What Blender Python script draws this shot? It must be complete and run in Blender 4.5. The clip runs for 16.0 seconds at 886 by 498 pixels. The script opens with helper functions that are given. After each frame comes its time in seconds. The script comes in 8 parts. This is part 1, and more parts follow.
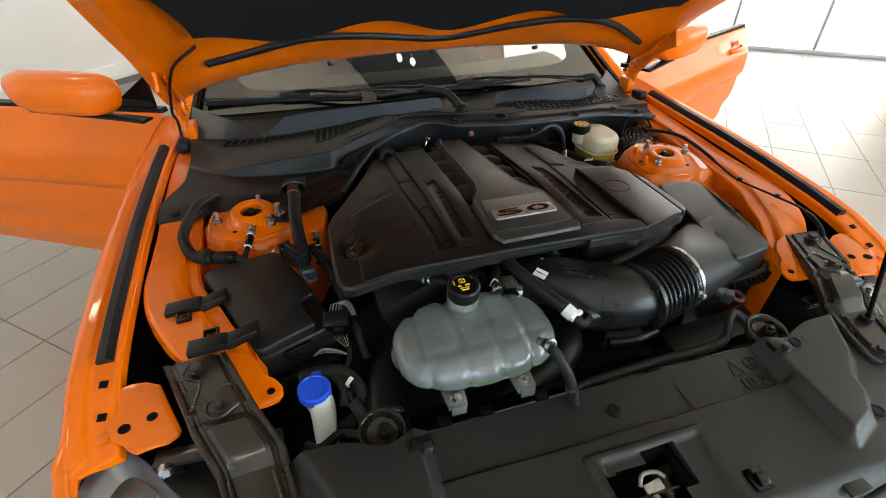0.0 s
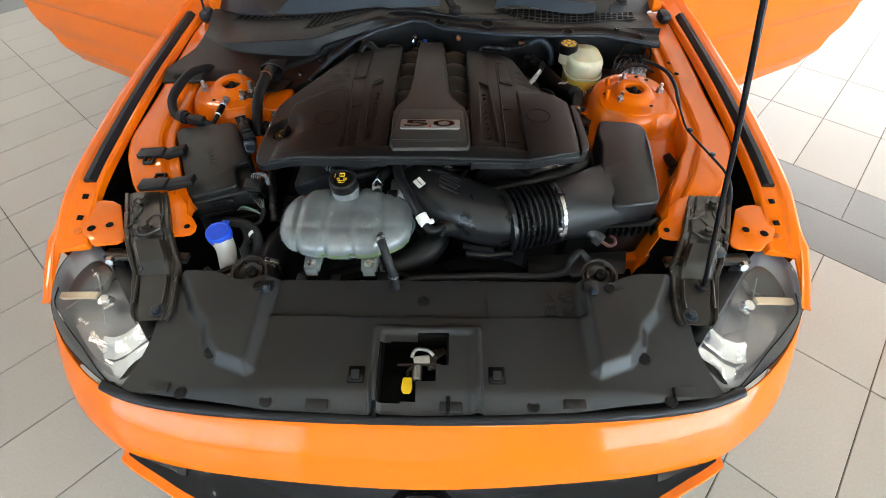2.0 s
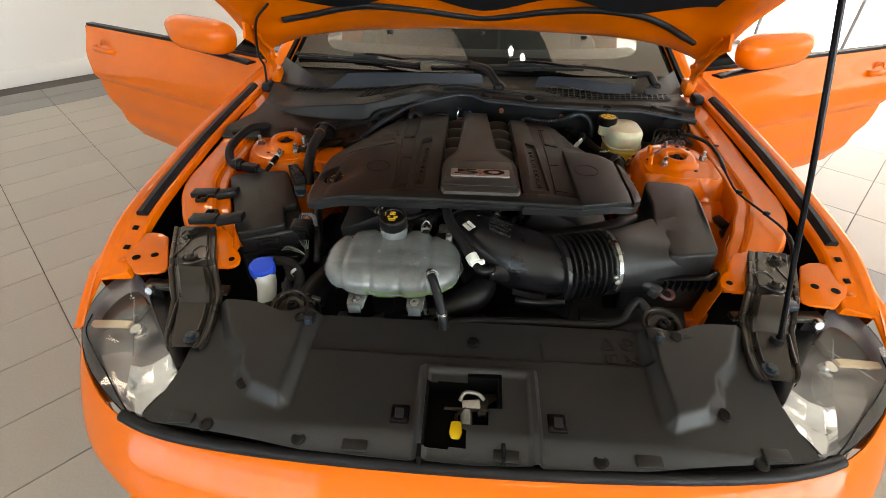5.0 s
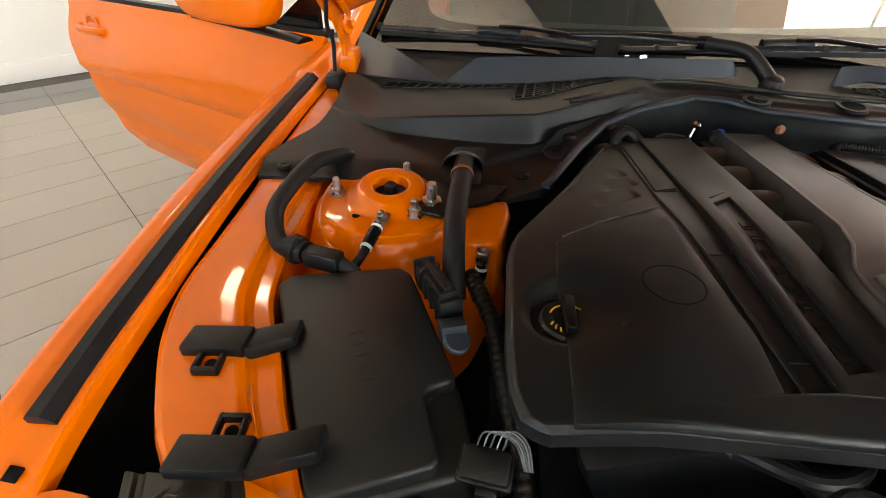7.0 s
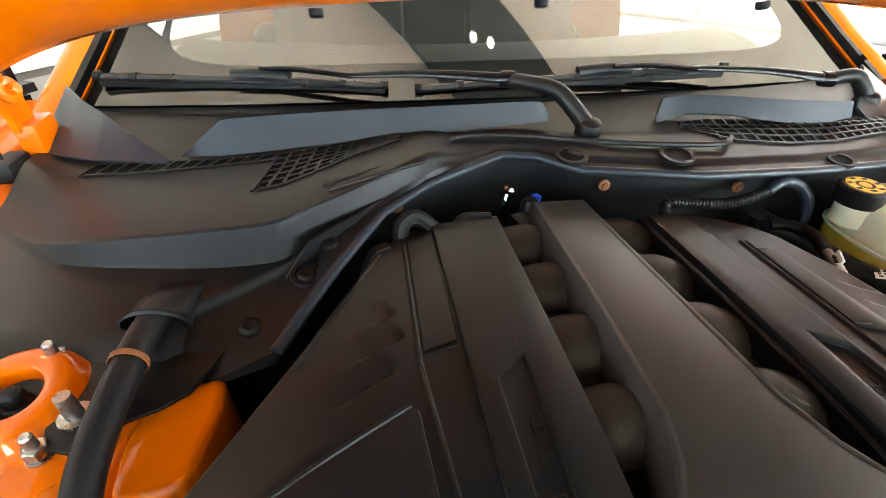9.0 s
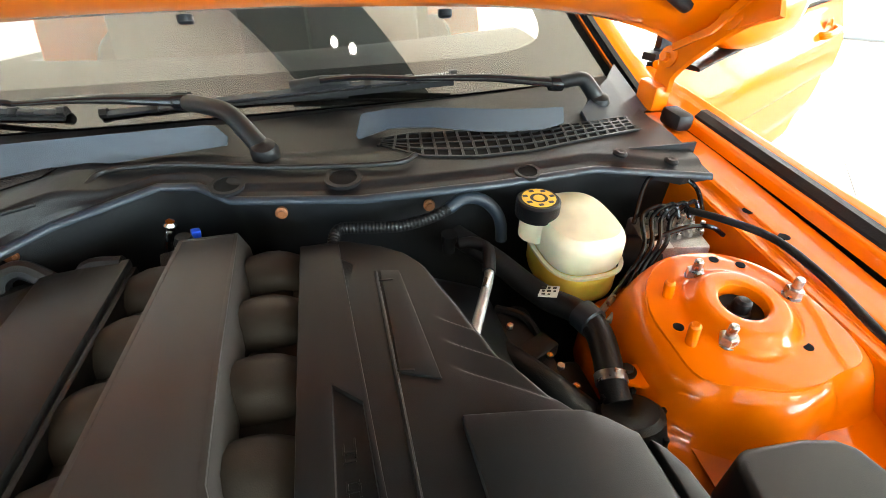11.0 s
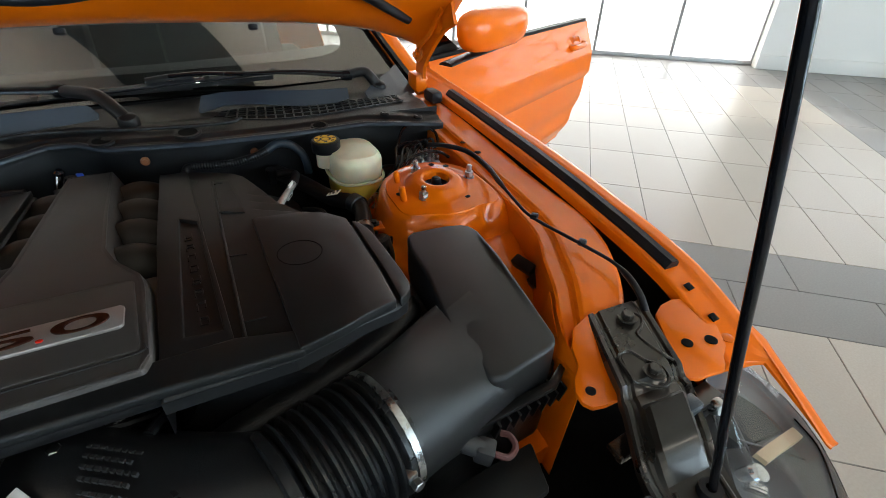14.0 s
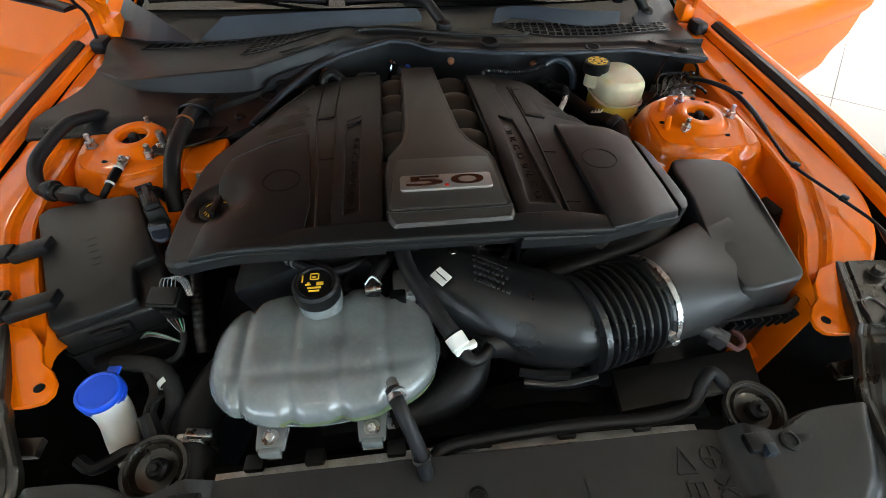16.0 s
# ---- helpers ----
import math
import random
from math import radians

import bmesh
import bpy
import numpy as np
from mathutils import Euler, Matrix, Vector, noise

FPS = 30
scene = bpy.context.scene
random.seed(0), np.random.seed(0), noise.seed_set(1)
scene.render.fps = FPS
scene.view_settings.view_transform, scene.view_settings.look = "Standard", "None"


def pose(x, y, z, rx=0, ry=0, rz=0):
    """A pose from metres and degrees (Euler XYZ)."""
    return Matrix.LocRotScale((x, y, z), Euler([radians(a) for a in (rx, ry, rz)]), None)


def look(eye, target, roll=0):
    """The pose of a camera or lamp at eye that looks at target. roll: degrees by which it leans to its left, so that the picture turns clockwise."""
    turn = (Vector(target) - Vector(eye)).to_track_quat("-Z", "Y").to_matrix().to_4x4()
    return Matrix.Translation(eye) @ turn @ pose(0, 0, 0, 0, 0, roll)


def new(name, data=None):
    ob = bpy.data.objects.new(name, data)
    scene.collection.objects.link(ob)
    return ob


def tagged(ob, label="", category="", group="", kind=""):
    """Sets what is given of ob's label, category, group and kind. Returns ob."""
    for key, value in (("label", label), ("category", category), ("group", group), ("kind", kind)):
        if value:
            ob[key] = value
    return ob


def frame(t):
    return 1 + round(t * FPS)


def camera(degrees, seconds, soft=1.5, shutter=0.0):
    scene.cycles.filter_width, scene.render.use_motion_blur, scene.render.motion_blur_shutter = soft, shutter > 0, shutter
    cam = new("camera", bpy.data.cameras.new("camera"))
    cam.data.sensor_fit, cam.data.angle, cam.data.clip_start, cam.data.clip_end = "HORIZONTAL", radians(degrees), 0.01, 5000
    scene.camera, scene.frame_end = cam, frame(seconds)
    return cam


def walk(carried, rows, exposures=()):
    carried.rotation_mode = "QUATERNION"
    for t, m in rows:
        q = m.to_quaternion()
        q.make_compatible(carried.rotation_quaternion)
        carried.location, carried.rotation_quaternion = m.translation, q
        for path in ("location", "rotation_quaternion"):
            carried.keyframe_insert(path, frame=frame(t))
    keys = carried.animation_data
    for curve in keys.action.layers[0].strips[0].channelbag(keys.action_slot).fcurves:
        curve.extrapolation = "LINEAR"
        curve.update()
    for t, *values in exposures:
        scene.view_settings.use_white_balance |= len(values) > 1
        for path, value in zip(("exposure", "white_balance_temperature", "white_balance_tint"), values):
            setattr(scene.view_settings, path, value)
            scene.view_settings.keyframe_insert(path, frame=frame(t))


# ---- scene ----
cam = camera(86.4, 16.0, soft=0.8)

PATH = [
    (0, (-0.43, -0.13, 1.489), (0.02, 1.443, 0.338), -0.8),
    (0.5, (-0.206, -0.188, 1.504), (-0.002, 1.338, 0.226), -0.9),
    (1, (-0.056, -0.157, 1.546), (0.035, 1.249, 0.126), -0.8),
    (1.5, (0.063, -0.225, 1.588), (0.054, 1.107, 0.096), -0.4),
    (2, (0.049, -0.318, 1.626), (0.035, 1.008, 0.129), -0.0),
    (2.5, (0.026, -0.385, 1.64), (0.004, 0.937, 0.14), 0.0),
    (3, (0.035, -0.431, 1.637), (0.012, 0.906, 0.151), -0.0),
    (3.2, (0.036, -0.454, 1.634), (0.01, 0.884, 0.148), 0.1),
    (5.3, (-0.065, -0.346, 1.446), (-0.187, 1.277, 0.283), 1.1),
    (5.5, (-0.106, -0.265, 1.407), (-0.315, 1.339, 0.23), 0.9),
    (6, (-0.21, 0.01, 1.308), (-0.611, 1.564, 0.116), 0.4),
    (6.5, (-0.366, 0.215, 1.235), (-0.625, 1.814, 0.062), 0.6),
    (7, (-0.465, 0.376, 1.229), (-0.629, 1.989, 0.058), 0.6),
    (7.5, (-0.471, 0.493, 1.236), (-0.549, 2.111, 0.063), 0.7),
    (8, (-0.426, 0.584, 1.253), (-0.371, 2.206, 0.083), 0.7),
    (8.5, (-0.367, 0.653, 1.257), (-0.227, 2.258, 0.072), 0.7),
    (9, (-0.252, 0.694, 1.253), (-0.035, 2.279, 0.052), 0.4),
    (9.5, (-0.132, 0.711, 1.261), (0.144, 2.284, 0.057), 0.4),
    (9.7, (-0.087, 0.714, 1.261), (0.199, 2.287, 0.059), 0.4),
    (11.8, (0.282, 0.608, 1.271), (0.803, 2.111, 0.059), 1.0),
    (12, (0.3, 0.575, 1.272), (0.871, 2.076, 0.081), 1.3),
    (12.5, (0.329, 0.486, 1.274), (1.004, 1.936, 0.074), 1.4),
    (13, (0.312, 0.384, 1.273), (1.07, 1.798, 0.078), 1.5),
    (13.5, (0.277, 0.284, 1.278), (1.086, 1.709, 0.132), 1.4),
    (14, (0.209, 0.2, 1.301), (0.992, 1.669, 0.192), 1.5),
    (14.5, (0.122, 0.141, 1.309), (0.786, 1.66, 0.19), 1.4),
    (15, (0.034, 0.115, 1.32), (0.534, 1.634, 0.12), 1.3),
    (15.5, (-0.038, 0.107, 1.348), (0.302, 1.628, 0.095), 1.2),
    (16, (-0.071, 0.086, 1.398), (0.094, 1.512, 0.005), 0.7),
]
walk(cam, [(t, look(eye, target, roll)) for t, eye, target, roll in PATH],
     exposures=[(0.0, -0.42, 7200, 10), (0.9, -0.19, 6600, 10), (1.5, -0.07, 6700, 10), (3.0, -0.17, 7000, 13), (5.4, -0.49, 7950, 15), (6.0, -0.31, 7600, 14), (7.0, -0.09, 8100, 15), (7.5, -0.02, 7950, 14), (8.3, 0.33, 7600, 11), (9.0, 0.76, 7400, 10), (9.6, 1.05, 7350, 10),
                (11.9, 0.66, 6900, 6), (12.5, 0.16, 6700, 7), (13.5, -0.50, 6650, 8), (14.5, -0.90, 6750, 10), (15.4, -0.86, 6950, 11), (16.0, -0.30, 6900, 10)])

# ---- world, daylight and lamps ----
UA = radians(-41.5)                      # the showroom stands askew to the car
U = Vector((math.cos(UA), math.sin(UA), 0))
V = Vector((-math.sin(UA), math.cos(UA), 0))


def room(u, v, z=0.0):
    return U * u + V * v + Vector((0, 0, z))


world = bpy.data.worlds.new("world")
scene.world = world
world.use_nodes = True
wn, wl = world.node_tree.nodes, world.node_tree.links
sky = wn.new("ShaderNodeTexSky")
sky.sky_type, sky.sun_disc = "NISHITA", False
sky.sun_elevation, sky.sun_rotation = radians(50), radians(41)
wl.new(sky.outputs["Color"], wn["Background"].inputs["Color"])
wn["Background"].inputs["Strength"].default_value = 0.12


def area_lamp(name, at, toward, w, h, power, colour):
    data = bpy.data.lights.new(name, "AREA")
    data.shape, data.size, data.size_y, data.energy, data.color = "RECTANGLE", w, h, power, colour
    ob = new(name, data)
    ob.matrix_world = look(at, Vector(at) + Vector(toward))
    return ob


sun_data = bpy.data.lights.new("sun", "SUN")
sun_data.energy, sun_data.angle, sun_data.color = 4.0, radians(0.53), (1.0, 0.95, 0.88)
sun = new("sun", sun_data)
sun.matrix_world = look((0, 0, 20), Vector((0, 0, 20)) - V * 0.62 + U * 0.10 - Vector((0, 0, 0.77)))
area_lamp("window_daylight_north", room(-1.6, 7.56, 1.7), -V, 7.8, 3.4, 440, (0.97, 0.98, 1.0))
area_lamp("window_daylight_east", room(7.62, 0.3, 1.7), -U, 6.8, 3.4, 770, (0.64, 0.83, 1.0))
area_lamp("window_daylight_corner", room(5.1, 7.56, 2.1), -V, 3.7, 2.5, 120, (0.97, 0.98, 1.0))
area_lamp("window_daylight_south", room(-0.3, -5.76, 1.7), V, 4.6, 3.4, 195, (0.44, 0.70, 1.0))
for lu, lv in ((-3.6, -2.4), (-4.4, 0.8), (0.9, -2.6), (3.4, -2.4), (3.4, 1.0)):
    area_lamp("ceiling_panel_lamp", room(lu, lv, 3.835), (0, 0, -1), 0.78, 0.19, 12, (1.0, 0.86, 0.70))


# ---- materials ----
def mat(name, colour, rough=0.5, metal=0.0, coat=0.0, spread=0.15, grain=0.0, gscale=400.0, big=6.0, bump=0.0,
        bscale=300.0, transmission=0.0, ior=1.45, rough_var=0.1, specular=0.5, subsurface=0.0, random_tint=0.0, coat_ior=1.5):
    """Principled surface with variation at two scales: broad wear and fine grain."""
    m = bpy.data.materials.new(name)
    m.use_nodes = True
    n, l = m.node_tree.nodes, m.node_tree.links
    b = n["Principled BSDF"]
    b.inputs["Metallic"].default_value = metal
    b.inputs["Coat Weight"].default_value = coat
    b.inputs["Coat Roughness"].default_value = 0.05
    b.inputs["Coat IOR"].default_value = coat_ior
    b.inputs["Transmission Weight"].default_value = transmission
    b.inputs["IOR"].default_value = ior
    b.inputs["Specular IOR Level"].default_value = specular
    b.inputs["Subsurface Weight"].default_value = subsurface
    b.inputs["Subsurface Scale"].default_value = 0.02
    geo = n.new("ShaderNodeNewGeometry")
    broad = n.new("ShaderNodeTexNoise")
    broad.inputs["Scale"].default_value, broad.inputs["Detail"].default_value = big, 5.0
    fine = n.new("ShaderNodeTexNoise")
    fine.inputs["Scale"].default_value, fine.inputs["Detail"].default_value = gscale, 3.0
    for tex in (broad, fine):
        l.new(geo.outputs["Position"], tex.inputs["Vector"])
    ramp = n.new("ShaderNodeMapRange")
    ramp.inputs["From Min"].default_value, ramp.inputs["From Max"].default_value = 0.3, 0.7
    ramp.inputs["To Min"].default_value, ramp.inputs["To Max"].default_value = 1 - spread, 1 + spread
    l.new(broad.outputs["Fac"], ramp.inputs["Value"])
    ramp2 = n.new("ShaderNodeMapRange")
    ramp2.inputs["From Min"].default_value, ramp2.inputs["From Max"].default_value = 0.3, 0.7
    ramp2.inputs["To Min"].default_value, ramp2.inputs["To Max"].default_value = 1 - grain, 1 + grain
    l.new(fine.outputs["Fac"], ramp2.inputs["Value"])
    mul = n.new("ShaderNodeMath")
    mul.operation = "MULTIPLY"
    l.new(ramp.outputs["Result"], mul.inputs[0])
    l.new(ramp2.outputs["Result"], mul.inputs[1])
    factor = mul.outputs["Value"]
    if random_tint:
        info = n.new("ShaderNodeObjectInfo")
        r3 = n.new("ShaderNodeMapRange")
        r3.inputs["To Min"].default_value, r3.inputs["To Max"].default_value = 1 - random_tint, 1 + random_tint
        l.new(info.outputs["Random"], r3.inputs["Value"])
        mul2 = n.new("ShaderNodeMath")
        mul2.operation = "MULTIPLY"
        l.new(factor, mul2.inputs[0])
        l.new(r3.outputs["Result"], mul2.inputs[1])
        factor = mul2.outputs["Value"]
    mix = n.new("ShaderNodeVectorMath")
    mix.operation = "SCALE"
    mix.inputs[0].default_value = colour
    l.new(factor, mix.inputs["Scale"])
    l.new(mix.outputs["Vector"], b.inputs["Base Color"])
    rr = n.new("ShaderNodeMapRange")
    rr.inputs["From Min"].default_value, rr.inputs["From Max"].default_value = 0.3, 0.7
    rr.inputs["To Min"].default_value, rr.inputs["To Max"].default_value = max(0.02, rough * (1 - rough_var)), min(1, rough * (1 + rough_var))
    l.new(broad.outputs["Fac"], rr.inputs["Value"])
    l.new(rr.outputs["Result"], b.inputs["Roughness"])
    if bump:
        tex = n.new("ShaderNodeTexNoise")
        tex.inputs["Scale"].default_value, tex.inputs["Detail"].default_value = bscale, 2.0
        l.new(geo.outputs["Position"], tex.inputs["Vector"])
        bn = n.new("ShaderNodeBump")
        bn.inputs["Strength"].default_value, bn.inputs["Distance"].default_value = bump, 0.002
        l.new(tex.outputs["Fac"], bn.inputs["Height"])
        l.new(bn.outputs["Normal"], b.inputs["Normal"])
    return m


ORANGE = mat("orange_paint", (0.82, 0.148, 0.002), 0.5, coat=0.72, coat_ior=1.5, specular=0.05, spread=0.03, big=3, bump=0.008, bscale=60)
ORANGE_BAY = mat("orange_bay_paint", (0.74, 0.135, 0.002), 0.42, coat=0.9, specular=0.05, spread=0.06, big=9, bump=0.006, bscale=40)
BLACK = mat("grained_black_plastic", (0.005, 0.005, 0.0055), 0.36, spread=0.2, grain=0.25, gscale=900, big=9, bump=0.25, bscale=900, specular=0.32)
COVERM = mat("engine_cover_plastic", (0.0070, 0.0070, 0.0072), 0.42, spread=0.14, grain=0.2, gscale=1200, big=7, bump=0.10, bscale=1100, specular=0.42)
SPINEM = mat("silver_grey_cover_plastic", (0.058, 0.052, 0.048), 0.38, metal=0.35, spread=0.08, grain=0.12, gscale=1500, big=6, bump=0.08, bscale=1200)
SHROUDM = mat("shroud_plastic", (0.0125, 0.0122, 0.0124), 0.40, spread=0.16, grain=0.2, gscale=700, big=6, bump=0.18, bscale=700, specular=0.5)
AIRBOXM = mat("air_box_plastic", (0.0085, 0.0087, 0.0092), 0.46, spread=0.16, grain=0.2, gscale=900, big=7, bump=0.08, bscale=900, specular=0.5)
# base leans slightly blue to paint in the cowl's sheen
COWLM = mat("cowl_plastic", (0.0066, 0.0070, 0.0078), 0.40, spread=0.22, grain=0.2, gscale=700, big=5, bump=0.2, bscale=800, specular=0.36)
# blue of the reflected window light is put into this base colour
SHEENBLUE = mat("blue_sheen_plastic", (0.015, 0.022, 0.031), 0.34, spread=0.12, grain=0.15, gscale=700, big=6, bump=0.15, bscale=800)
RUBBER = mat("black_rubber", (0.008, 0.008, 0.009), 0.46, spread=0.2, grain=0.2, gscale=500, big=12, bump=0.15, bscale=500, specular=0.32)
GLOSSBLACK = mat("gloss_black", (0.005, 0.005, 0.006), 0.06, spread=0.2, big=12, rough_var=0.3, specular=0.35)
BRACKETM = mat("black_coated_steel", (0.017, 0.0135, 0.0105), 0.30, coat=0.25, spread=0.15, grain=0.08, gscale=300, big=14, bump=0.03, bscale=160, rough_var=0.2)
# near-black puts the shade of gaps, holes and deep bay into the colour
VOID = mat("void_shade_black", (0.003, 0.003, 0.003), 0.8, spread=0.3, big=14, bump=0.3, bscale=90, specular=0.15)
STEEL = mat("zinc_steel", (0.42, 0.42, 0.41), 0.30, metal=1.0, spread=0.2, grain=0.15, gscale=300, big=60, rough_var=0.3)
CHROME = mat("bright_chrome", (0.75, 0.75, 0.75), 0.12, metal=1.0, spread=0.05, big=30, rough_var=0.3)
ALUMIN = mat("cast_aluminium", (0.42, 0.42, 0.41), 0.42, metal=0.9, spread=0.25, grain=0.2, gscale=500, big=40, bump=0.3, bscale=400)
TANKM = mat("milky_grey_plastic", (0.135, 0.148, 0.148), 0.22, coat=0.9, spread=0.15, grain=0.06, gscale=160, big=22, bump=0.03, bscale=120, subsurface=0.08, rough_var=0.25)
COOLANT = mat("green_coolant_plastic", (0.115, 0.150, 0.075), 0.22, coat=0.3, spread=0.15, big=20, subsurface=0.2)
BRAKETANK = mat("milky_white_plastic", (0.66, 0.60, 0.42), 0.32, spread=0.1, big=30, subsurface=0.35)
FLUID = mat("amber_fluid_plastic", (0.70, 0.50, 0.08), 0.3, spread=0.12, big=30, subsurface=0.35)
WHITEPL = mat("white_plastic", (0.70, 0.70, 0.66), 0.4, spread=0.06, big=30, subsurface=0.1)
BLUEPL = mat("blue_plastic", (0.008, 0.075, 0.62), 0.36, spread=0.08, big=30, bump=0.05, bscale=300)
YELLOW = mat("yellow_plastic", (0.75, 0.45, 0.01), 0.45, spread=0.08, big=30)
YELLOWINK = mat("yellow_print", (0.72, 0.42, 0.03), 0.5, spread=0.1, big=90)
LABELM = mat("white_label", (0.72, 0.72, 0.70), 0.5, spread=0.06, big=60)
INK = mat("dark_print", (0.03, 0.03, 0.03), 0.5, spread=0.1, big=60)
GREYINK = mat("embossed_grey", (0.06, 0.06, 0.06), 0.45, spread=0.1, big=60)
REDINK = mat("red_enamel", (0.55, 0.02, 0.01), 0.25, spread=0.1, big=60)
DUCTM = mat("smooth_black_plastic", (0.0075, 0.0076, 0.0082), 0.29, spread=0.15, grain=0.1, gscale=900, big=12, bump=0.08, bscale=500)
BADGEM = mat("brushed_badge_metal", (0.36, 0.32, 0.30), 0.42, metal=0.7, spread=0.08, grain=0.1, gscale=900, big=40)
BROWNBADGE = mat("badge_dark_brown", (0.06, 0.018, 0.010), 0.25, metal=0.5, spread=0.2, big=60)
BLADEM = mat("grey_blade_plastic", (0.022, 0.022, 0.024), 0.22, spread=0.1, big=30, coat=0.4)
FELT = mat("hood_insulation_felt", (0.010, 0.010, 0.011), 0.95, spread=0.25, grain=0.4, gscale=600, big=12, bump=0.6, bscale=350, specular=0.15)
TAPE = mat("cloth_harness_tape", (0.016, 0.016, 0.016), 0.75, spread=0.2, grain=0.4, gscale=900, big=40, bump=0.5, bscale=700, specular=0.32)
BEZEL = mat("silver_lamp_bezel", (0.30, 0.31, 0.335), 0.30, metal=0.75, spread=0.08, big=10, rough_var=0.1)
COPPER = mat("dull_copper_paint", (0.20, 0.065, 0.02), 0.5, spread=0.2, big=60)
AMBER = mat("pale_amber_light_guide", (0.82, 0.64, 0.42), 0.35, spread=0.08, big=30)
LAMPGREY = mat("dark_grey_lamp_trim", (0.045, 0.047, 0.05), 0.32, spread=0.12, big=14, rough_var=0.3)
# brown tint puts the warm orange bounce into the runners' black
RUNNERM = mat("warm_bounce_black_plastic", (0.026, 0.020, 0.015), 0.55, spread=0.2, grain=0.2, gscale=900, big=12, bump=0.1, bscale=800)
MOULDTEXT = mat("pale_moulded_text", (0.026, 0.026, 0.027), 0.5, spread=0.1, big=60)
PINKW = mat("pink_wire", (0.15, 0.065, 0.065), 0.45, spread=0.1, big=60)
GREENW = mat("green_wire", (0.10, 0.36, 0.20), 0.45, spread=0.1, big=60)
REFLECTOR = mat("lamp_reflector", (0.90, 0.91, 0.94), 0.18, metal=1.0, spread=0.1, big=18, rough_var=0.4)
TILE_PALE = mat("pale_floor_tile", (0.36, 0.325, 0.285), 0.30, spread=0.015, grain=0.05, gscale=120, big=1.2, bump=0.02, bscale=30, random_tint=0.05, rough_var=0.03)
TILE_DARK = mat("dark_grey_floor_tile", (0.17, 0.165, 0.16), 0.32, spread=0.03, grain=0.08, gscale=120, big=1.6, bump=0.02, bscale=30, random_tint=0.08, rough_var=0.05)
GROUT = mat("floor_grout", (0.09, 0.085, 0.08), 0.85, spread=0.2, big=8, bump=0.3, bscale=200)
WALLM = mat("white_wall_paint", (0.78, 0.77, 0.74), 0.7, spread=0.03, grain=0.02, gscale=200, big=0.8, bump=0.05, bscale=180)
CEILM = mat("ceiling_paint", (0.83, 0.765, 0.635), 0.8, spread=0.03, grain=0.02, gscale=150, big=0.7)
SOFFITM = mat("dark_soffit_paint", (0.055, 0.068, 0.062), 0.7, spread=0.08, big=1.0)
FRAMEM = mat("grey_window_frame", (0.42, 0.42, 0.43), 0.4, metal=0.4, spread=0.06, big=8)
GLASS = mat("clear_glass", (0.95, 0.97, 0.96), 0.02, spread=0.0, big=3, transmission=1.0, ior=1.5, rough_var=0.0)
LENS = mat("clear_lamp_lens", (0.97, 0.97, 0.97), 0.02, spread=0.0, big=3, transmission=1.0, ior=1.5, rough_var=0.0)
SCREEN = mat("laminated_windscreen", (0.80, 0.84, 0.80), 0.01, spread=0.0, big=3, transmission=1.0, ior=2.1, rough_var=0.0)
FRIT = mat("black_glass_print", (0.012, 0.012, 0.012), 0.9, spread=0.1, big=20, specular=0.0)
CABIN = mat("dark_cabin_trim", (0.02, 0.02, 0.021), 0.75, spread=0.2, big=10, bump=0.3, bscale=200)


def glow(name, colour, strength):
    m = bpy.data.materials.new(name)
    m.use_nodes = True
    b = m.node_tree.nodes["Principled BSDF"]
    b.inputs["Base Color"].default_value = (*colour, 1)
    b.inputs["Emission Color"].default_value = (*colour, 1)
    b.inputs["Emission Strength"].default_value = strength
    return m


DAYGLOW = glow("outdoor_brightness", (0.94, 0.97, 1.0), 2.6)
LAMPGLOW = glow("lamp_glow", (1.0, 0.9, 0.78), 6.0)
SPOTGLOW = glow("spot_glow", (1.0, 0.96, 0.9), 60.0)


# ---- building helpers ----
def part(name, bm, material, parent, label="", sharp=0.6):
    """Link a bmesh, given in world coordinates, as one mesh under a thing or a part."""
    bmesh.ops.recalc_face_normals(bm, faces=bm.faces)
    for f in bm.faces:
        f.smooth = True
    for e in bm.edges:
        if len(e.link_faces) == 2 and e.calc_face_angle(0.0) > sharp:
            e.smooth = False
    me = bpy.data.meshes.new(name)
    bm.to_mesh(me)
    bm.free()
    me.materials.append(material)
    ob = new(name, me)
    if parent is not None:
        ob.parent = parent
        if parent.data is None:
            ob.matrix_parent_inverse = Matrix.Translation(-parent.location)
    if label:
        ob["label"] = label
    return ob


def thing(name, at, label, category, group="", kind=""):
    ob = new(name)
    ob.empty_display_size = 0.05
    ob.location = at
    return tagged(ob, label, category, group, kind)


def solo(name, bm, material, label, category, kind="", group="", sharp=0.6):
    return tagged(part(name, bm, material, None, sharp=sharp), label, category, group, kind)


def join(*bms):
    out = bmesh.new()
    for b in bms:
        me = bpy.data.meshes.new("tmp")
        b.to_mesh(me)
        b.free()
        out.from_mesh(me)
        bpy.data.meshes.remove(me)
    return out


def soften(bm, width, seg=2, angle=0.5):
    if width:
        es = [e for e in bm.edges if len(e.link_faces) == 2 and e.calc_face_angle(0.0) > angle]
        bmesh.ops.bevel(bm, geom=es, offset=width, segments=seg, profile=0.5, affect="EDGES", clamp_overlap=True)
    return bm


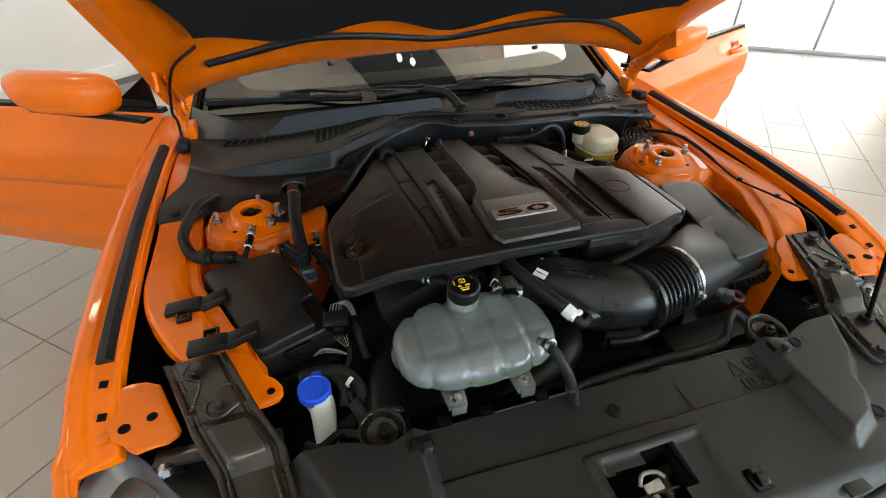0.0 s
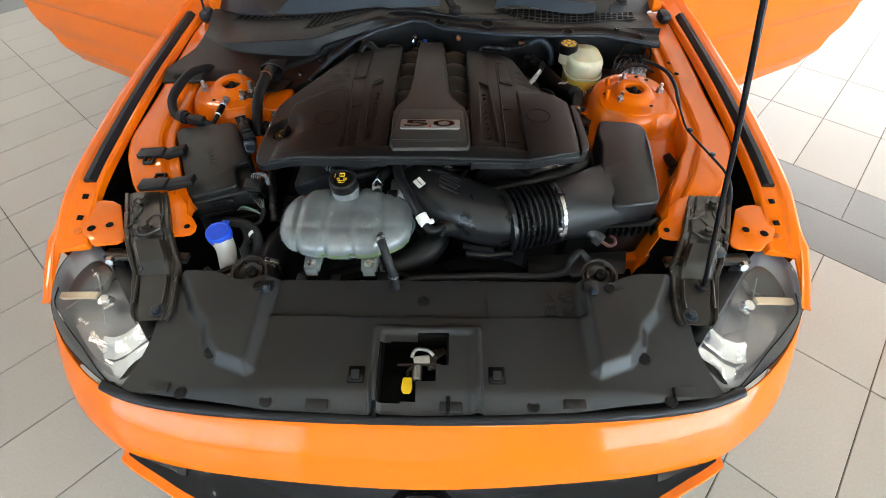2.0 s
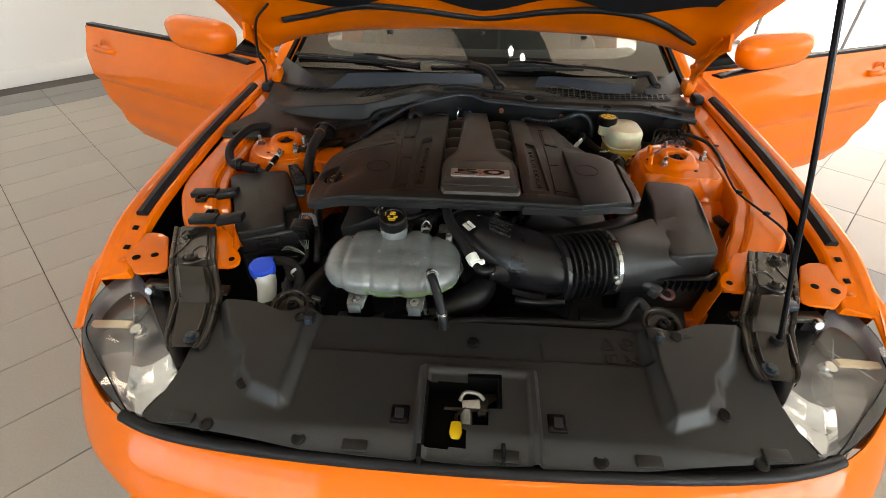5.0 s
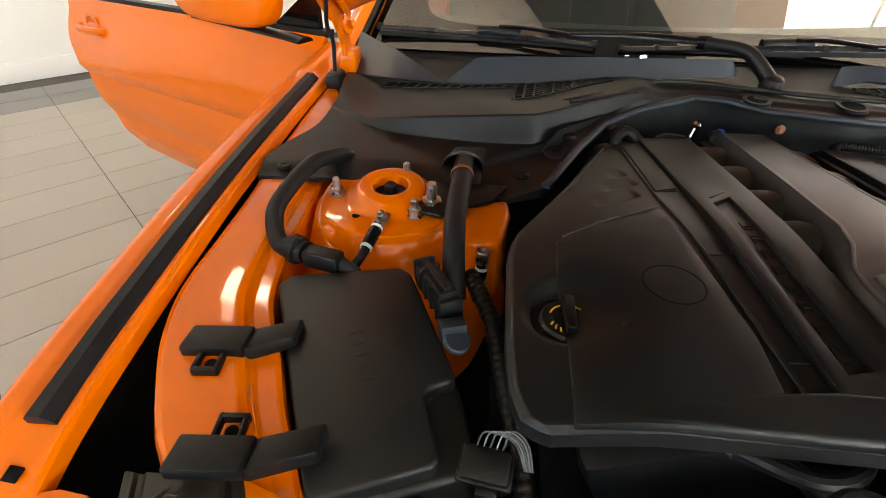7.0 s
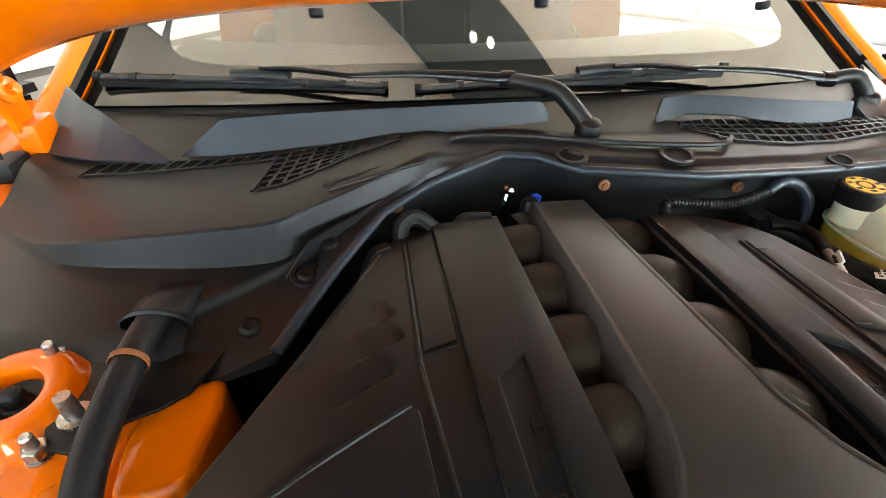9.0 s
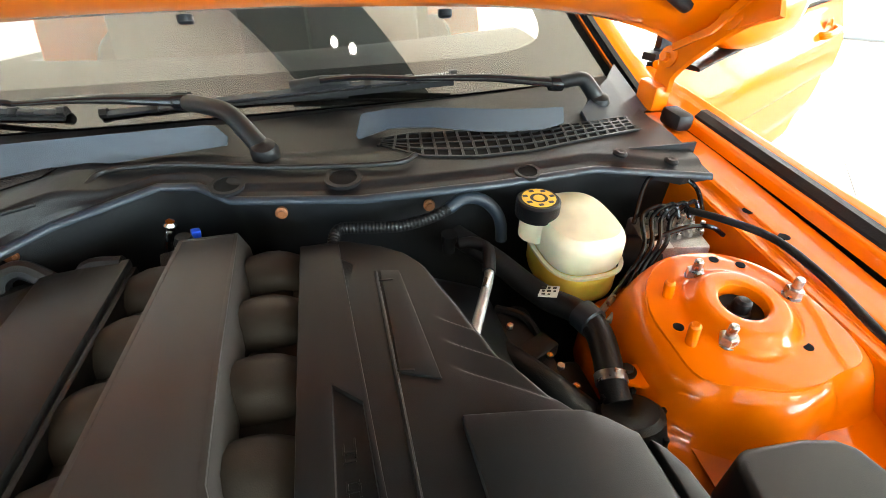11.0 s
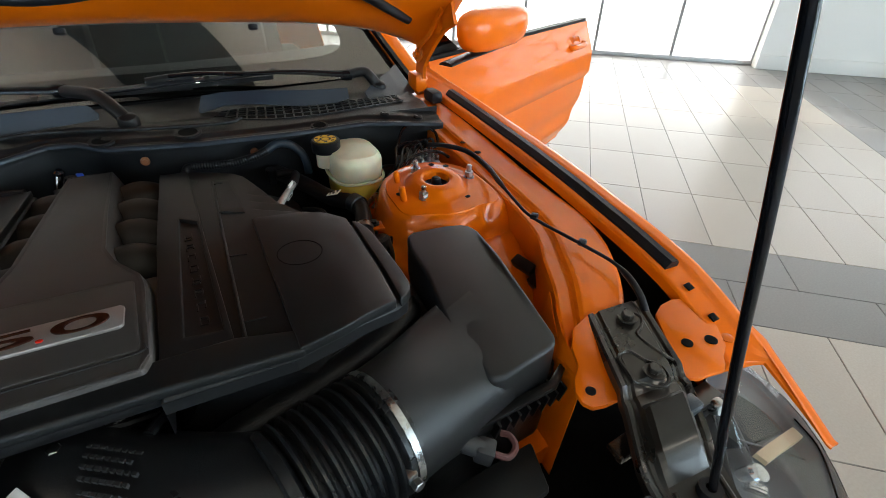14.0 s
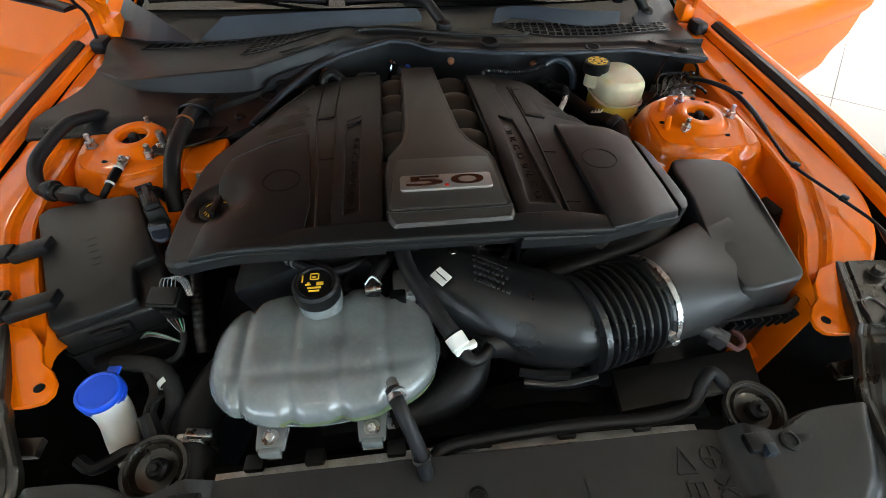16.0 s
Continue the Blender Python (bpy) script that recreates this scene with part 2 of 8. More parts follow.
def slab(poly, z0, z1, bevel=0.004, zf=None, seg=2):
    """An upright prism on a plan outline; zf(x, y) adds to the height of its top, and the foot keeps its depth."""
    bm = bmesh.new()
    add = zf or (lambda x, y: 0.0)
    low = [bm.verts.new((x, y, z0 + add(x, y))) for x, y in poly]
    top = [bm.verts.new((x, y, z1 + add(x, y))) for x, y in poly]
    bm.faces.new(low)
    bm.faces.new(top)
    for i in range(len(poly)):
        j = (i + 1) % len(poly)
        bm.faces.new((low[i], low[j], top[j], top[i]))
    bmesh.ops.recalc_face_normals(bm, faces=bm.faces)
    return soften(bm, bevel, seg)


def box(at, size, bevel=0.003, turn=(0, 0, 0), seg=2):
    bm = bmesh.new()
    bmesh.ops.create_cube(bm, size=1.0)
    bmesh.ops.scale(bm, vec=size, verts=bm.verts)
    soften(bm, bevel, seg)
    bm.transform(pose(*at, *turn))
    return bm


def spline(pts, sub=6):
    """A smooth line through points (Catmull-Rom)."""
    p = [Vector(q) for q in pts]
    if len(p) < 3 or sub < 2:
        return p
    p = [p[0] * 2 - p[1], *p, p[-1] * 2 - p[-2]]
    out = []
    for i in range(1, len(p) - 2):
        a, b, c, d = p[i - 1:i + 3]
        for k in range(sub):
            t = k / sub
            out.append(0.5 * (2 * b + (c - a) * t + (2 * a - 5 * b + 4 * c - d) * t * t + (3 * b - a - 3 * c + d) * t ** 3))
    out.append(p[-2])
    return out


def tube(pts, r, n=10, sub=6, caps=True):
    """A round pipe along a smooth line; r may be a number or a function of the way (0 to 1)."""
    line = spline(pts, sub)
    bm = bmesh.new()
    rings, up = [], Vector((0.13, 0.21, 1)).normalized()
    for i, c in enumerate(line):
        d = (line[min(i + 1, len(line) - 1)] - line[max(i - 1, 0)]).normalized()
        side = d.cross(up)
        side = side.normalized() if side.length > 0.05 else d.orthogonal().normalized()
        up = side.cross(d).normalized()
        rad = r(i / (len(line) - 1)) if callable(r) else r
        rings.append([bm.verts.new(c + (side * math.cos(a) + up * math.sin(a)) * rad) for a in (2 * math.pi * k / n for k in range(n))])
    for a, b in zip(rings, rings[1:]):
        for k in range(n):
            bm.faces.new((a[k], a[(k + 1) % n], b[(k + 1) % n], b[k]))
    if caps:
        bm.faces.new(rings[0])
        bm.faces.new(rings[-1])
    return bm


def ribbed(pts, r, ribs, depth=0.12, n=12):
    """A corrugated hose."""
    base = spline(pts, 8)
    total = sum((b - a).length for a, b in zip(base, base[1:]))
    m = ribs * 4
    line, i, run = [], 0, 0.0
    for k in range(m + 1):
        want = total * k / m
        while i < len(base) - 2 and run + (base[i + 1] - base[i]).length < want:
            run += (base[i + 1] - base[i]).length
            i += 1
        seg = (base[i + 1] - base[i])
        line.append(base[i] + seg * max(0.0, min(1.0, (want - run) / max(seg.length, 1e-6))))
    return tube(line, lambda s: r * (1 - depth * (0.5 + 0.5 * math.cos(s * ribs * 2 * math.pi))), n=n, sub=1)


def lathe(profile, at=(0, 0, 0), axis=(0, 0, 1), n=28, closed=False):
    """A turned body: profile of (radius, height) along the axis."""
    bm = bmesh.new()
    rings = []
    for r, z in profile:
        rings.append([bm.verts.new((max(r, 1e-5) * math.cos(2 * math.pi * k / n), max(r, 1e-5) * math.sin(2 * math.pi * k / n), z)) for k in range(n)])
    pairs = list(zip(rings, rings[1:])) + ([(rings[-1], rings[0])] if closed else [])
    for a, b in pairs:
        for k in range(n):
            bm.faces.new((a[k], a[(k + 1) % n], b[(k + 1) % n], b[k]))
    if not closed:
        bm.faces.new(rings[0])
        bm.faces.new(rings[-1])
    bm.transform(Matrix.Translation(at) @ Vector(axis).to_track_quat("Z", "Y").to_matrix().to_4x4())
    return bm


def thicken(bm, thick):
    """Give an open panel a second skin and a rim."""
    bmesh.ops.recalc_face_normals(bm, faces=bm.faces)
    bm.normal_update()
    faces, rim = bm.faces[:], [e for e in bm.edges if len(e.link_faces) == 1]
    twin = {v: bm.verts.new(v.co - v.normal * thick) for v in bm.verts[:]}
    for f in faces:
        bm.faces.new([twin[v] for v in reversed(f.verts)])
    for e in rim:
        a, b = e.verts
        bm.faces.new((a, b, twin[b], twin[a]))
    return bm


def sheet(f, nu, nv, thick=0.0):
    """A curved panel f(u, v) over the unit square, with thickness."""
    bm = bmesh.new()
    g = [[bm.verts.new(f(i / nu, j / nv)) for j in range(nv + 1)] for i in range(nu + 1)]
    for i in range(nu):
        for j in range(nv):
            bm.faces.new((g[i][j], g[i + 1][j], g[i + 1][j + 1], g[i][j + 1]))
    bmesh.ops.remove_doubles(bm, verts=bm.verts[:], dist=1e-5)
    return thicken(bm, thick) if thick else bm


def lerp_table(rows, t):
    """Smooth values between rows (t, a, b, ...)."""
    if t <= rows[0][0]:
        return rows[0][1:]
    for r, q in zip(rows, rows[1:]):
        if t <= q[0]:
            k = (t - r[0]) / (q[0] - r[0])
            return tuple(a + (b - a) * k for a, b in zip(r[1:], q[1:]))
    return rows[-1][1:]


def glide_table(rows, t):
    """Values between rows on a smooth curve through them."""
    if t <= rows[0][0]:
        return rows[0][1:]
    if t >= rows[-1][0]:
        return rows[-1][1:]
    i = next(k for k in range(len(rows) - 1) if t <= rows[k + 1][0])
    r, q = rows[i], rows[i + 1]
    p, n = rows[max(0, i - 1)], rows[min(len(rows) - 1, i + 2)]
    h = q[0] - r[0]
    k = (t - r[0]) / h
    out = []
    for c in range(1, len(r)):
        m0 = (q[c] - p[c]) / max(1e-6, q[0] - p[0]) * h
        m1 = (n[c] - r[c]) / max(1e-6, n[0] - r[0]) * h
        out.append((2 * k ** 3 - 3 * k * k + 1) * r[c] + (k ** 3 - 2 * k * k + k) * m0 + (3 * k * k - 2 * k ** 3) * q[c] + (k ** 3 - k * k) * m1)
    return tuple(out)


def mirror(bm):
    bmesh.ops.scale(bm, vec=(-1, 1, 1), verts=bm.verts)
    bmesh.ops.reverse_faces(bm, faces=bm.faces)
    return bm


def sided(bm, s):
    return bm if s > 0 else mirror(bm)


def hexnut(at, r, h, axis=(0, 0, 1)):
    return lathe([(r * 0.9, 0), (r, 0.001), (r, h - 0.001), (r * 0.85, h)], at, axis, n=6)


def clamp_ring(at, axis, r, w, parent, name="hose_clamp"):
    c = part(name, lathe([(r, -w / 2), (r + 0.0015, -w / 2), (r + 0.0015, w / 2), (r, w / 2)], at, axis, n=28, closed=True), STEEL, parent, "bright steel hose clamp")
    return c


def smooth01(a, b, x):
    t = max(0.0, min(1.0, (x - a) / (b - a)))
    return t * t * (3 - 2 * t)


def inside(poly, x, y):
    """Distance to the border of a plan outline, positive inside."""
    best, odd = 1e9, False
    for i in range(len(poly)):
        ax, ay = poly[i]
        bx, by = poly[(i + 1) % len(poly)]
        ex, ey, wx, wy = bx - ax, by - ay, x - ax, y - ay
        t = max(0.0, min(1.0, (wx * ex + wy * ey) / (ex * ex + ey * ey + 1e-12)))
        best = min(best, (wx - ex * t) ** 2 + (wy - ey * t) ** 2)
        if (ay > y) != (by > y) and x < ex * (y - ay) / (by - ay) + ax:
            odd = not odd
    return math.sqrt(best) * (1 if odd else -1)


def near(a, b, x, y):
    """Way along and offset across a stretch from a to b."""
    ex, ey = b[0] - a[0], b[1] - a[1]
    n = math.hypot(ex, ey)
    return ((x - a[0]) * ex + (y - a[1]) * ey) / n, ((y - a[1]) * ex - (x - a[0]) * ey) / n, n


def sweep(path, prof, up=(0, 0, 1), scale=None):
    """A solid bar: a closed profile of (side, up) carried along a line."""
    line = [Vector(p) for p in path]
    bm = bmesh.new()
    rings = []
    for i, c in enumerate(line):
        d = (line[min(i + 1, len(line) - 1)] - line[max(i - 1, 0)]).normalized()
        side = d.cross(Vector(up)).normalized()
        top = side.cross(d)
        k = scale(i / (len(line) - 1)) if scale else 1.0
        rings.append([bm.verts.new(c + side * a * k + top * b * k) for a, b in prof])
    n = len(prof)
    for a, b in zip(rings, rings[1:]):
        for k in range(n):
            bm.faces.new((a[k], a[(k + 1) % n], b[(k + 1) % n], b[k]))
    bm.faces.new(rings[0])
    bm.faces.new(rings[-1])
    return bm


def half_round(w, h, n=8):
    return [(-w, -h * 0.4)] + [(-w * math.cos(math.pi * k / n), h * math.sin(math.pi * k / n)) for k in range(n + 1)] + [(w, -h * 0.4)]


def plate(w, h):
    return [(-w, -h), (-w, h), (w, h), (w, -h)]


# ---- showroom ----
WEST, EAST, SOUTH, NORTH, CEIL = -6.03, 7.3, -5.2, 7.2, 3.9


def room_box(u0, u1, v0, v1, z0, z1, bevel=0.0):
    bm = bmesh.new()
    bmesh.ops.create_cube(bm, size=1.0)
    bmesh.ops.scale(bm, vec=(u1 - u0, v1 - v0, z1 - z0), verts=bm.verts)
    soften(bm, bevel)
    c = room((u0 + u1) / 2, (v0 + v1) / 2, (z0 + z1) / 2)
    bm.transform(Matrix.Translation(c) @ Matrix.Rotation(UA, 4, "Z"))
    return bm


floor = solo("floor", room_box(WEST - 0.2, EAST + 0.2, SOUTH - 0.2, NORTH + 0.6, -0.12, -0.0035), GROUT,
             "showroom floor of pale ceramic tiles with dark grey bands", "floor", "structure")
solo("wall_west", room_box(WEST - 0.2, WEST, SOUTH - 0.2, NORTH + 0.6, 0, CEIL), WALLM, "plain white painted showroom wall", "wall", "structure")
solo("wall_south", join(room_box(WEST, -2.6, SOUTH - 0.3, SOUTH, 0, CEIL), room_box(2.0, EAST, SOUTH - 0.3, SOUTH, 0, CEIL), room_box(-2.6, 2.0, SOUTH - 0.3, SOUTH, 3.45, CEIL)), WALLM,
     "white painted wall with a window front", "wall", "structure")
solo("wall_north", join(room_box(2.3, 3.2, NORTH, NORTH + 0.5, 0, CEIL), room_box(3.2, EAST, NORTH, NORTH + 0.5, 0, 0.85), room_box(3.2, EAST, NORTH, NORTH + 0.5, 3.45, CEIL), room_box(EAST - 0.25, EAST, NORTH, NORTH + 0.5, 0.85, 3.45), room_box(WEST, -5.5, NORTH, NORTH + 0.5, 0, CEIL),
     room_box(-5.5, 2.3, NORTH, NORTH + 0.5, 3.45, CEIL)), WALLM, "white painted wall beside a tall window front", "wall", "structure")
solo("wall_east", join(room_box(EAST, EAST + 0.3, SOUTH - 0.2, -3.1, 0, CEIL), room_box(EAST, EAST + 0.3, 3.7, NORTH + 0.5, 0, CEIL),
     room_box(EAST, EAST + 0.3, -3.1, 3.7, 3.45, CEIL)), WALLM, "white painted wall with a window front", "wall", "structure")
solo("baseboard_west", room_box(WEST, WEST + 0.018, SOUTH, NORTH, 0.0, 0.16, 0.004), WALLM, "white skirting board along the wall", "baseboard", "structure")
solo("baseboard_north", room_box(2.3, EAST, NORTH - 0.018, NORTH, 0.0, 0.16, 0.004), WALLM, "white skirting board along the wall", "baseboard", "structure")
solo("ceiling", room_box(WEST - 0.2, EAST + 0.3, SOUTH - 0.2, NORTH + 0.6, CEIL, CEIL + 0.15), CEILM, "plain cream painted showroom ceiling", "ceiling", "structure")
solo("trim_soffit", room_box(WEST, EAST, 1.9, 2.65, CEIL - 0.12, CEIL - 0.004), SOFFITM, "dark green-grey lowered ceiling band", "trim", "structure")
for k, (su, sv) in enumerate(((-1.43, 2.28), (-1.29, 2.36), (0.2, -2.49), (1.0, -2.0), (1.6, -1.66), (1.57, -3.3))):
    sp = thing("ceiling_spotlight", room(su, sv, spot_z := CEIL - 0.12 if 1.9 < sv < 2.65 else CEIL), "small round recessed ceiling spotlight, lit", "spotlight", "ceiling spotlights")
    part("rim", lathe([(0.03, -0.008), (0.04, -0.008), (0.04, 0), (0.03, 0)], room(su, sv, spot_z - 0.002), n=24, closed=True), FRAMEM, sp)
    part("bulb", lathe([(0.001, -0.004), (0.029, -0.004), (0.029, 0)], room(su, sv, spot_z - 0.002), n=24), SPOTGLOW, sp, "bright white bulb")


def window_front(name, a, b, fixed, along_u, panes, label, low=0.0):
    """A floor-to-head window front of upright panes; fixed is the wall's line."""
    def rb(s0, s1, d0, d1, z0, z1, bevel=0.003):
        return room_box(s0, s1, fixed + d0, fixed + d1, z0, z1, bevel) if along_u else room_box(fixed + d0, fixed + d1, s0, s1, z0, z1, bevel)
    w = thing(name, room((a + b) / 2, fixed, 0) if along_u else room(fixed, (a + b) / 2, 0), label, "window", kind="structure")
    part("window_sill", rb(a, b, 0.16, 0.24, low, low + 0.05), FRAMEM, w)
    part("window_head", rb(a, b, 0.14, 0.26, 3.39, 3.45), FRAMEM, w)
    step = (b - a) / panes
    for k in range(panes + 1):
        c = a + k * step
        part("mullion", rb(max(a, c - 0.018), min(b, c + 0.018), 0.17, 0.23, low + 0.05, 3.39), FRAMEM, w)
    for z in (1.15, 2.3):
        part("transom", rb(a, b, 0.175, 0.225, z - 0.018, z + 0.018), FRAMEM, w)
    for k in range(panes):
        g = part("pane", rb(a + k * step + 0.019, a + (k + 1) * step - 0.019, 0.195, 0.205, low + 0.052, 3.388, 0.0), GLASS, w)
        g.visible_shadow = False
    return w


window_front("window_1", -5.5, 2.3, NORTH, True, 8, "tall grey-framed showroom window front, bright daylight outside")
window_front("window_4", 3.2, 7.05, NORTH, True, 5, "grey-framed showroom window over a low wall, daylight outside", 0.85)
window_front("window_2", -3.1, 3.7, EAST, False, 7, "tall grey-framed showroom window front, bright daylight outside")
window_front("window_3", -2.6, 2.0, SOUTH - 0.4, True, 5, "tall grey-framed showroom window front, bright daylight outside")
solo("backdrop", join(room_box(-14, 14, SOUTH - 12.05, SOUTH - 12.0, -0.1, 5), room_box(-14, 14, NORTH + 12.0, NORTH + 12.05, -0.1, 5), room_box(EAST + 12.0, EAST + 12.05, -16, 18, -0.1, 5)), DAYGLOW,
     "overexposed bright daylight outside the windows", "backdrop", "structure")
for lu, lv in ((-3.6, -2.4), (-4.4, 0.8), (0.9, -2.6), (3.4, -2.4), (3.4, 1.0)):
    pl = thing("ceiling_light", room(lu, lv, CEIL - 0.03), "slim oblong ceiling light panel, lit", "ceiling light", "ceiling lights")
    part("frame", room_box(lu - 0.42, lu + 0.42, lv - 0.12, lv + 0.12, CEIL - 0.05, CEIL - 0.003, 0.004), FRAMEM, pl)
    part("diffuser", room_box(lu - 0.40, lu + 0.40, lv - 0.10, lv + 0.10, CEIL - 0.056, CEIL - 0.046), LAMPGLOW, pl, "glowing white diffuser")

# yellow mop bucket by the far wall
bk = thing("mop_bucket", room(4.15, 6.85, 0), "yellow plastic mop bucket on the floor by the wall", "bucket")
part("tub", lathe([(0.001, 0.02), (0.13, 0.02), (0.14, 0.04), (0.18, 0.36), (0.20, 0.37), (0.20, 0.39), (0.17, 0.39), (0.12, 0.06), (0.001, 0.05)], room(4.15, 6.85, 0), n=24), YELLOW, bk)
part("wringer", box(room(4.15, 6.85, 0.46), (0.22, 0.16, 0.15), 0.02), YELLOW, bk)
part("handle", tube([room(4.03, 6.85, 0.40), room(4.0, 6.85, 0.62), room(4.15, 6.85, 0.70), room(4.3, 6.85, 0.62), room(4.27, 6.85, 0.40)], 0.01), STEEL, bk, "steel wire handle")
for du, dv in ((-0.1, -0.1), (0.1, -0.1), (-0.1, 0.1), (0.1, 0.1)):
    part("castor", lathe([(0.001, -0.012), (0.02, -0.012), (0.02, 0.012), (0.001, 0.012)], room(4.15 + du, 6.85 + dv, 0.0205), U, n=14), RUBBER, bk, "small black castor")

# ---- the car ----
car = thing("car", (0, 1.0, 0), "orange sports coupe, hood propped up, both doors standing open", "car")

CREST = [(0.297, 0.856, 0.742), (0.40, 0.888, 0.775), (0.50, 0.902, 0.815), (0.60, 0.908, 0.845), (0.80, 0.918, 0.868),
         (1.0, 0.926, 0.885), (1.41, 0.928, 0.913), (1.66, 0.90, 0.945)]


def crest(y):
    return glide_table(CREST, y)


def fender_point(u, v):
    y = 0.292 + 1.355 * u ** 1.5
    cx, cz = crest(y)
    tip = smooth01(0.29, 0.44, y)
    drop = 0.006 + 0.020 * tip + 0.574 * smooth01(0.44, 0.52, y)
    rows = [(0.0, -0.082, -0.022), (0.12, -0.079, -0.006), (0.16, -0.074, -0.002), (0.34, -0.034, -0.001), (0.42, -0.024, 0.003), (0.5, -0.006, 0.003), (0.55, 0.008, -0.003),
            (0.61, 0.020, -0.013), (0.68, 0.030, -0.030), (0.75, 0.040, -0.068), (0.83, 0.053, -0.15), (0.92, 0.057, -0.34), (1.0, 0.045, -0.60)]
    dx, dz = lerp_table(rows, v)
    if v > 0.5:
        k = drop / 0.60
        dz, dx = dz * k, dx * lerp_table([(0.30, 0.30), (0.42, 0.36), (0.60, 0.60), (0.80, 0.82), (1.0, 0.85), (1.7, 0.85)], y)[0]
    if v < 0.5:
        blade = smooth01(0.412, 0.436, y)
        dx *= blade + (1 - blade) * 0.24 * tip
        dz *= 0.25 + 0.75 * blade
    return (cx + dx, y, cz + dz)


STRIP = [(y, *crest(y)) for y in (0.592, 0.70, 0.85, 1.0, 1.15, 1.3, 1.43)]
for s in (1, -1):
    fen = part("fender", sided(sheet(fender_point, 140, 60, 0.0012), s), ORANGE, car, "glossy orange front fender")
    part("rubber_strip", sided(sweep([(x - 0.055, y, z + 0.002) for y, x, z in STRIP], [(-0.012, -0.006), (-0.011, 0.001), (-0.002, 0.0105), (0.011, 0.0105), (0.0155, 0.005), (0.016, -0.004)]), s), RUBBER, fen, "black rubber sealing strip")
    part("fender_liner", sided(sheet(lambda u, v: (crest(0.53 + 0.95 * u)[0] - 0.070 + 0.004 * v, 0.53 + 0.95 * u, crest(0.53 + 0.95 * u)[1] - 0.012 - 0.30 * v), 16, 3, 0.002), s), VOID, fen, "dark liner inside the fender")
    for y in (0.550, 0.494):
        x, z = crest(y)
        part("slot", sided(box((x - 0.055, y, z + 0.0012), (0.014, 0.013, 0.0030), 0.001, (16, 0, 4)), s), VOID, fen, "small square slot in the flange")

for s in (1, -1):
    x, z = crest(0.462)
    part("flange_bolt", sided(lathe([(0.010, 0), (0.010, 0.002), (0.006, 0.004), (0.001, 0.004)], (x - 0.056, 0.462, z - 0.001), n=16), s), ORANGE_BAY, car)
RAIL = [(0.40, 0.655, 0.585, 0.78), (0.48, 0.69, 0.592, 0.806), (0.55, 0.715, 0.60, 0.823), (0.60, 0.755, 0.622, 0.838), (0.64, 0.778, 0.645, 0.846), (0.70, 0.808, 0.672, 0.85), (0.78, 0.83, 0.712, 0.853),
        (0.89, 0.834, 0.73, 0.858), (1.0, 0.838, 0.735, 0.863), (1.09, 0.845, 0.74, 0.868), (1.33, 0.848, 0.745, 0.888), (1.5, 0.845, 0.75, 0.90)]


def rail_point(u, v):
    y = 0.465 + u * 1.035
    o, i, z = glide_table(RAIL, y)
    w = o - i
    rows = [(0.0, o + 0.003, z - 0.030), (0.06, o + 0.001, z - 0.012), (0.10, o - 0.003, z - 0.003), (0.14, o - 0.010, z), (0.40, i + w * 0.50, z + 0.001), (0.45, i + w * 0.34, z), (0.50, i + w * 0.28, z - 0.003),
            (0.55, i + w * 0.245, z - 0.010), (0.60, i + w * 0.205, z - 0.0125), (0.70, i + 0.006, z - 0.0120), (0.74, i + 0.001, z - 0.0145), (0.78, i - 0.001, z - 0.024), (1.0, i - 0.012, z - 0.17)]
    x, zz = lerp_table(rows, v)
    short = 0.06 + 0.94 * smooth01(0.51, 0.68, y)
    return (x, y, z + (zz - z) * short if zz < z - 0.02 else zz)


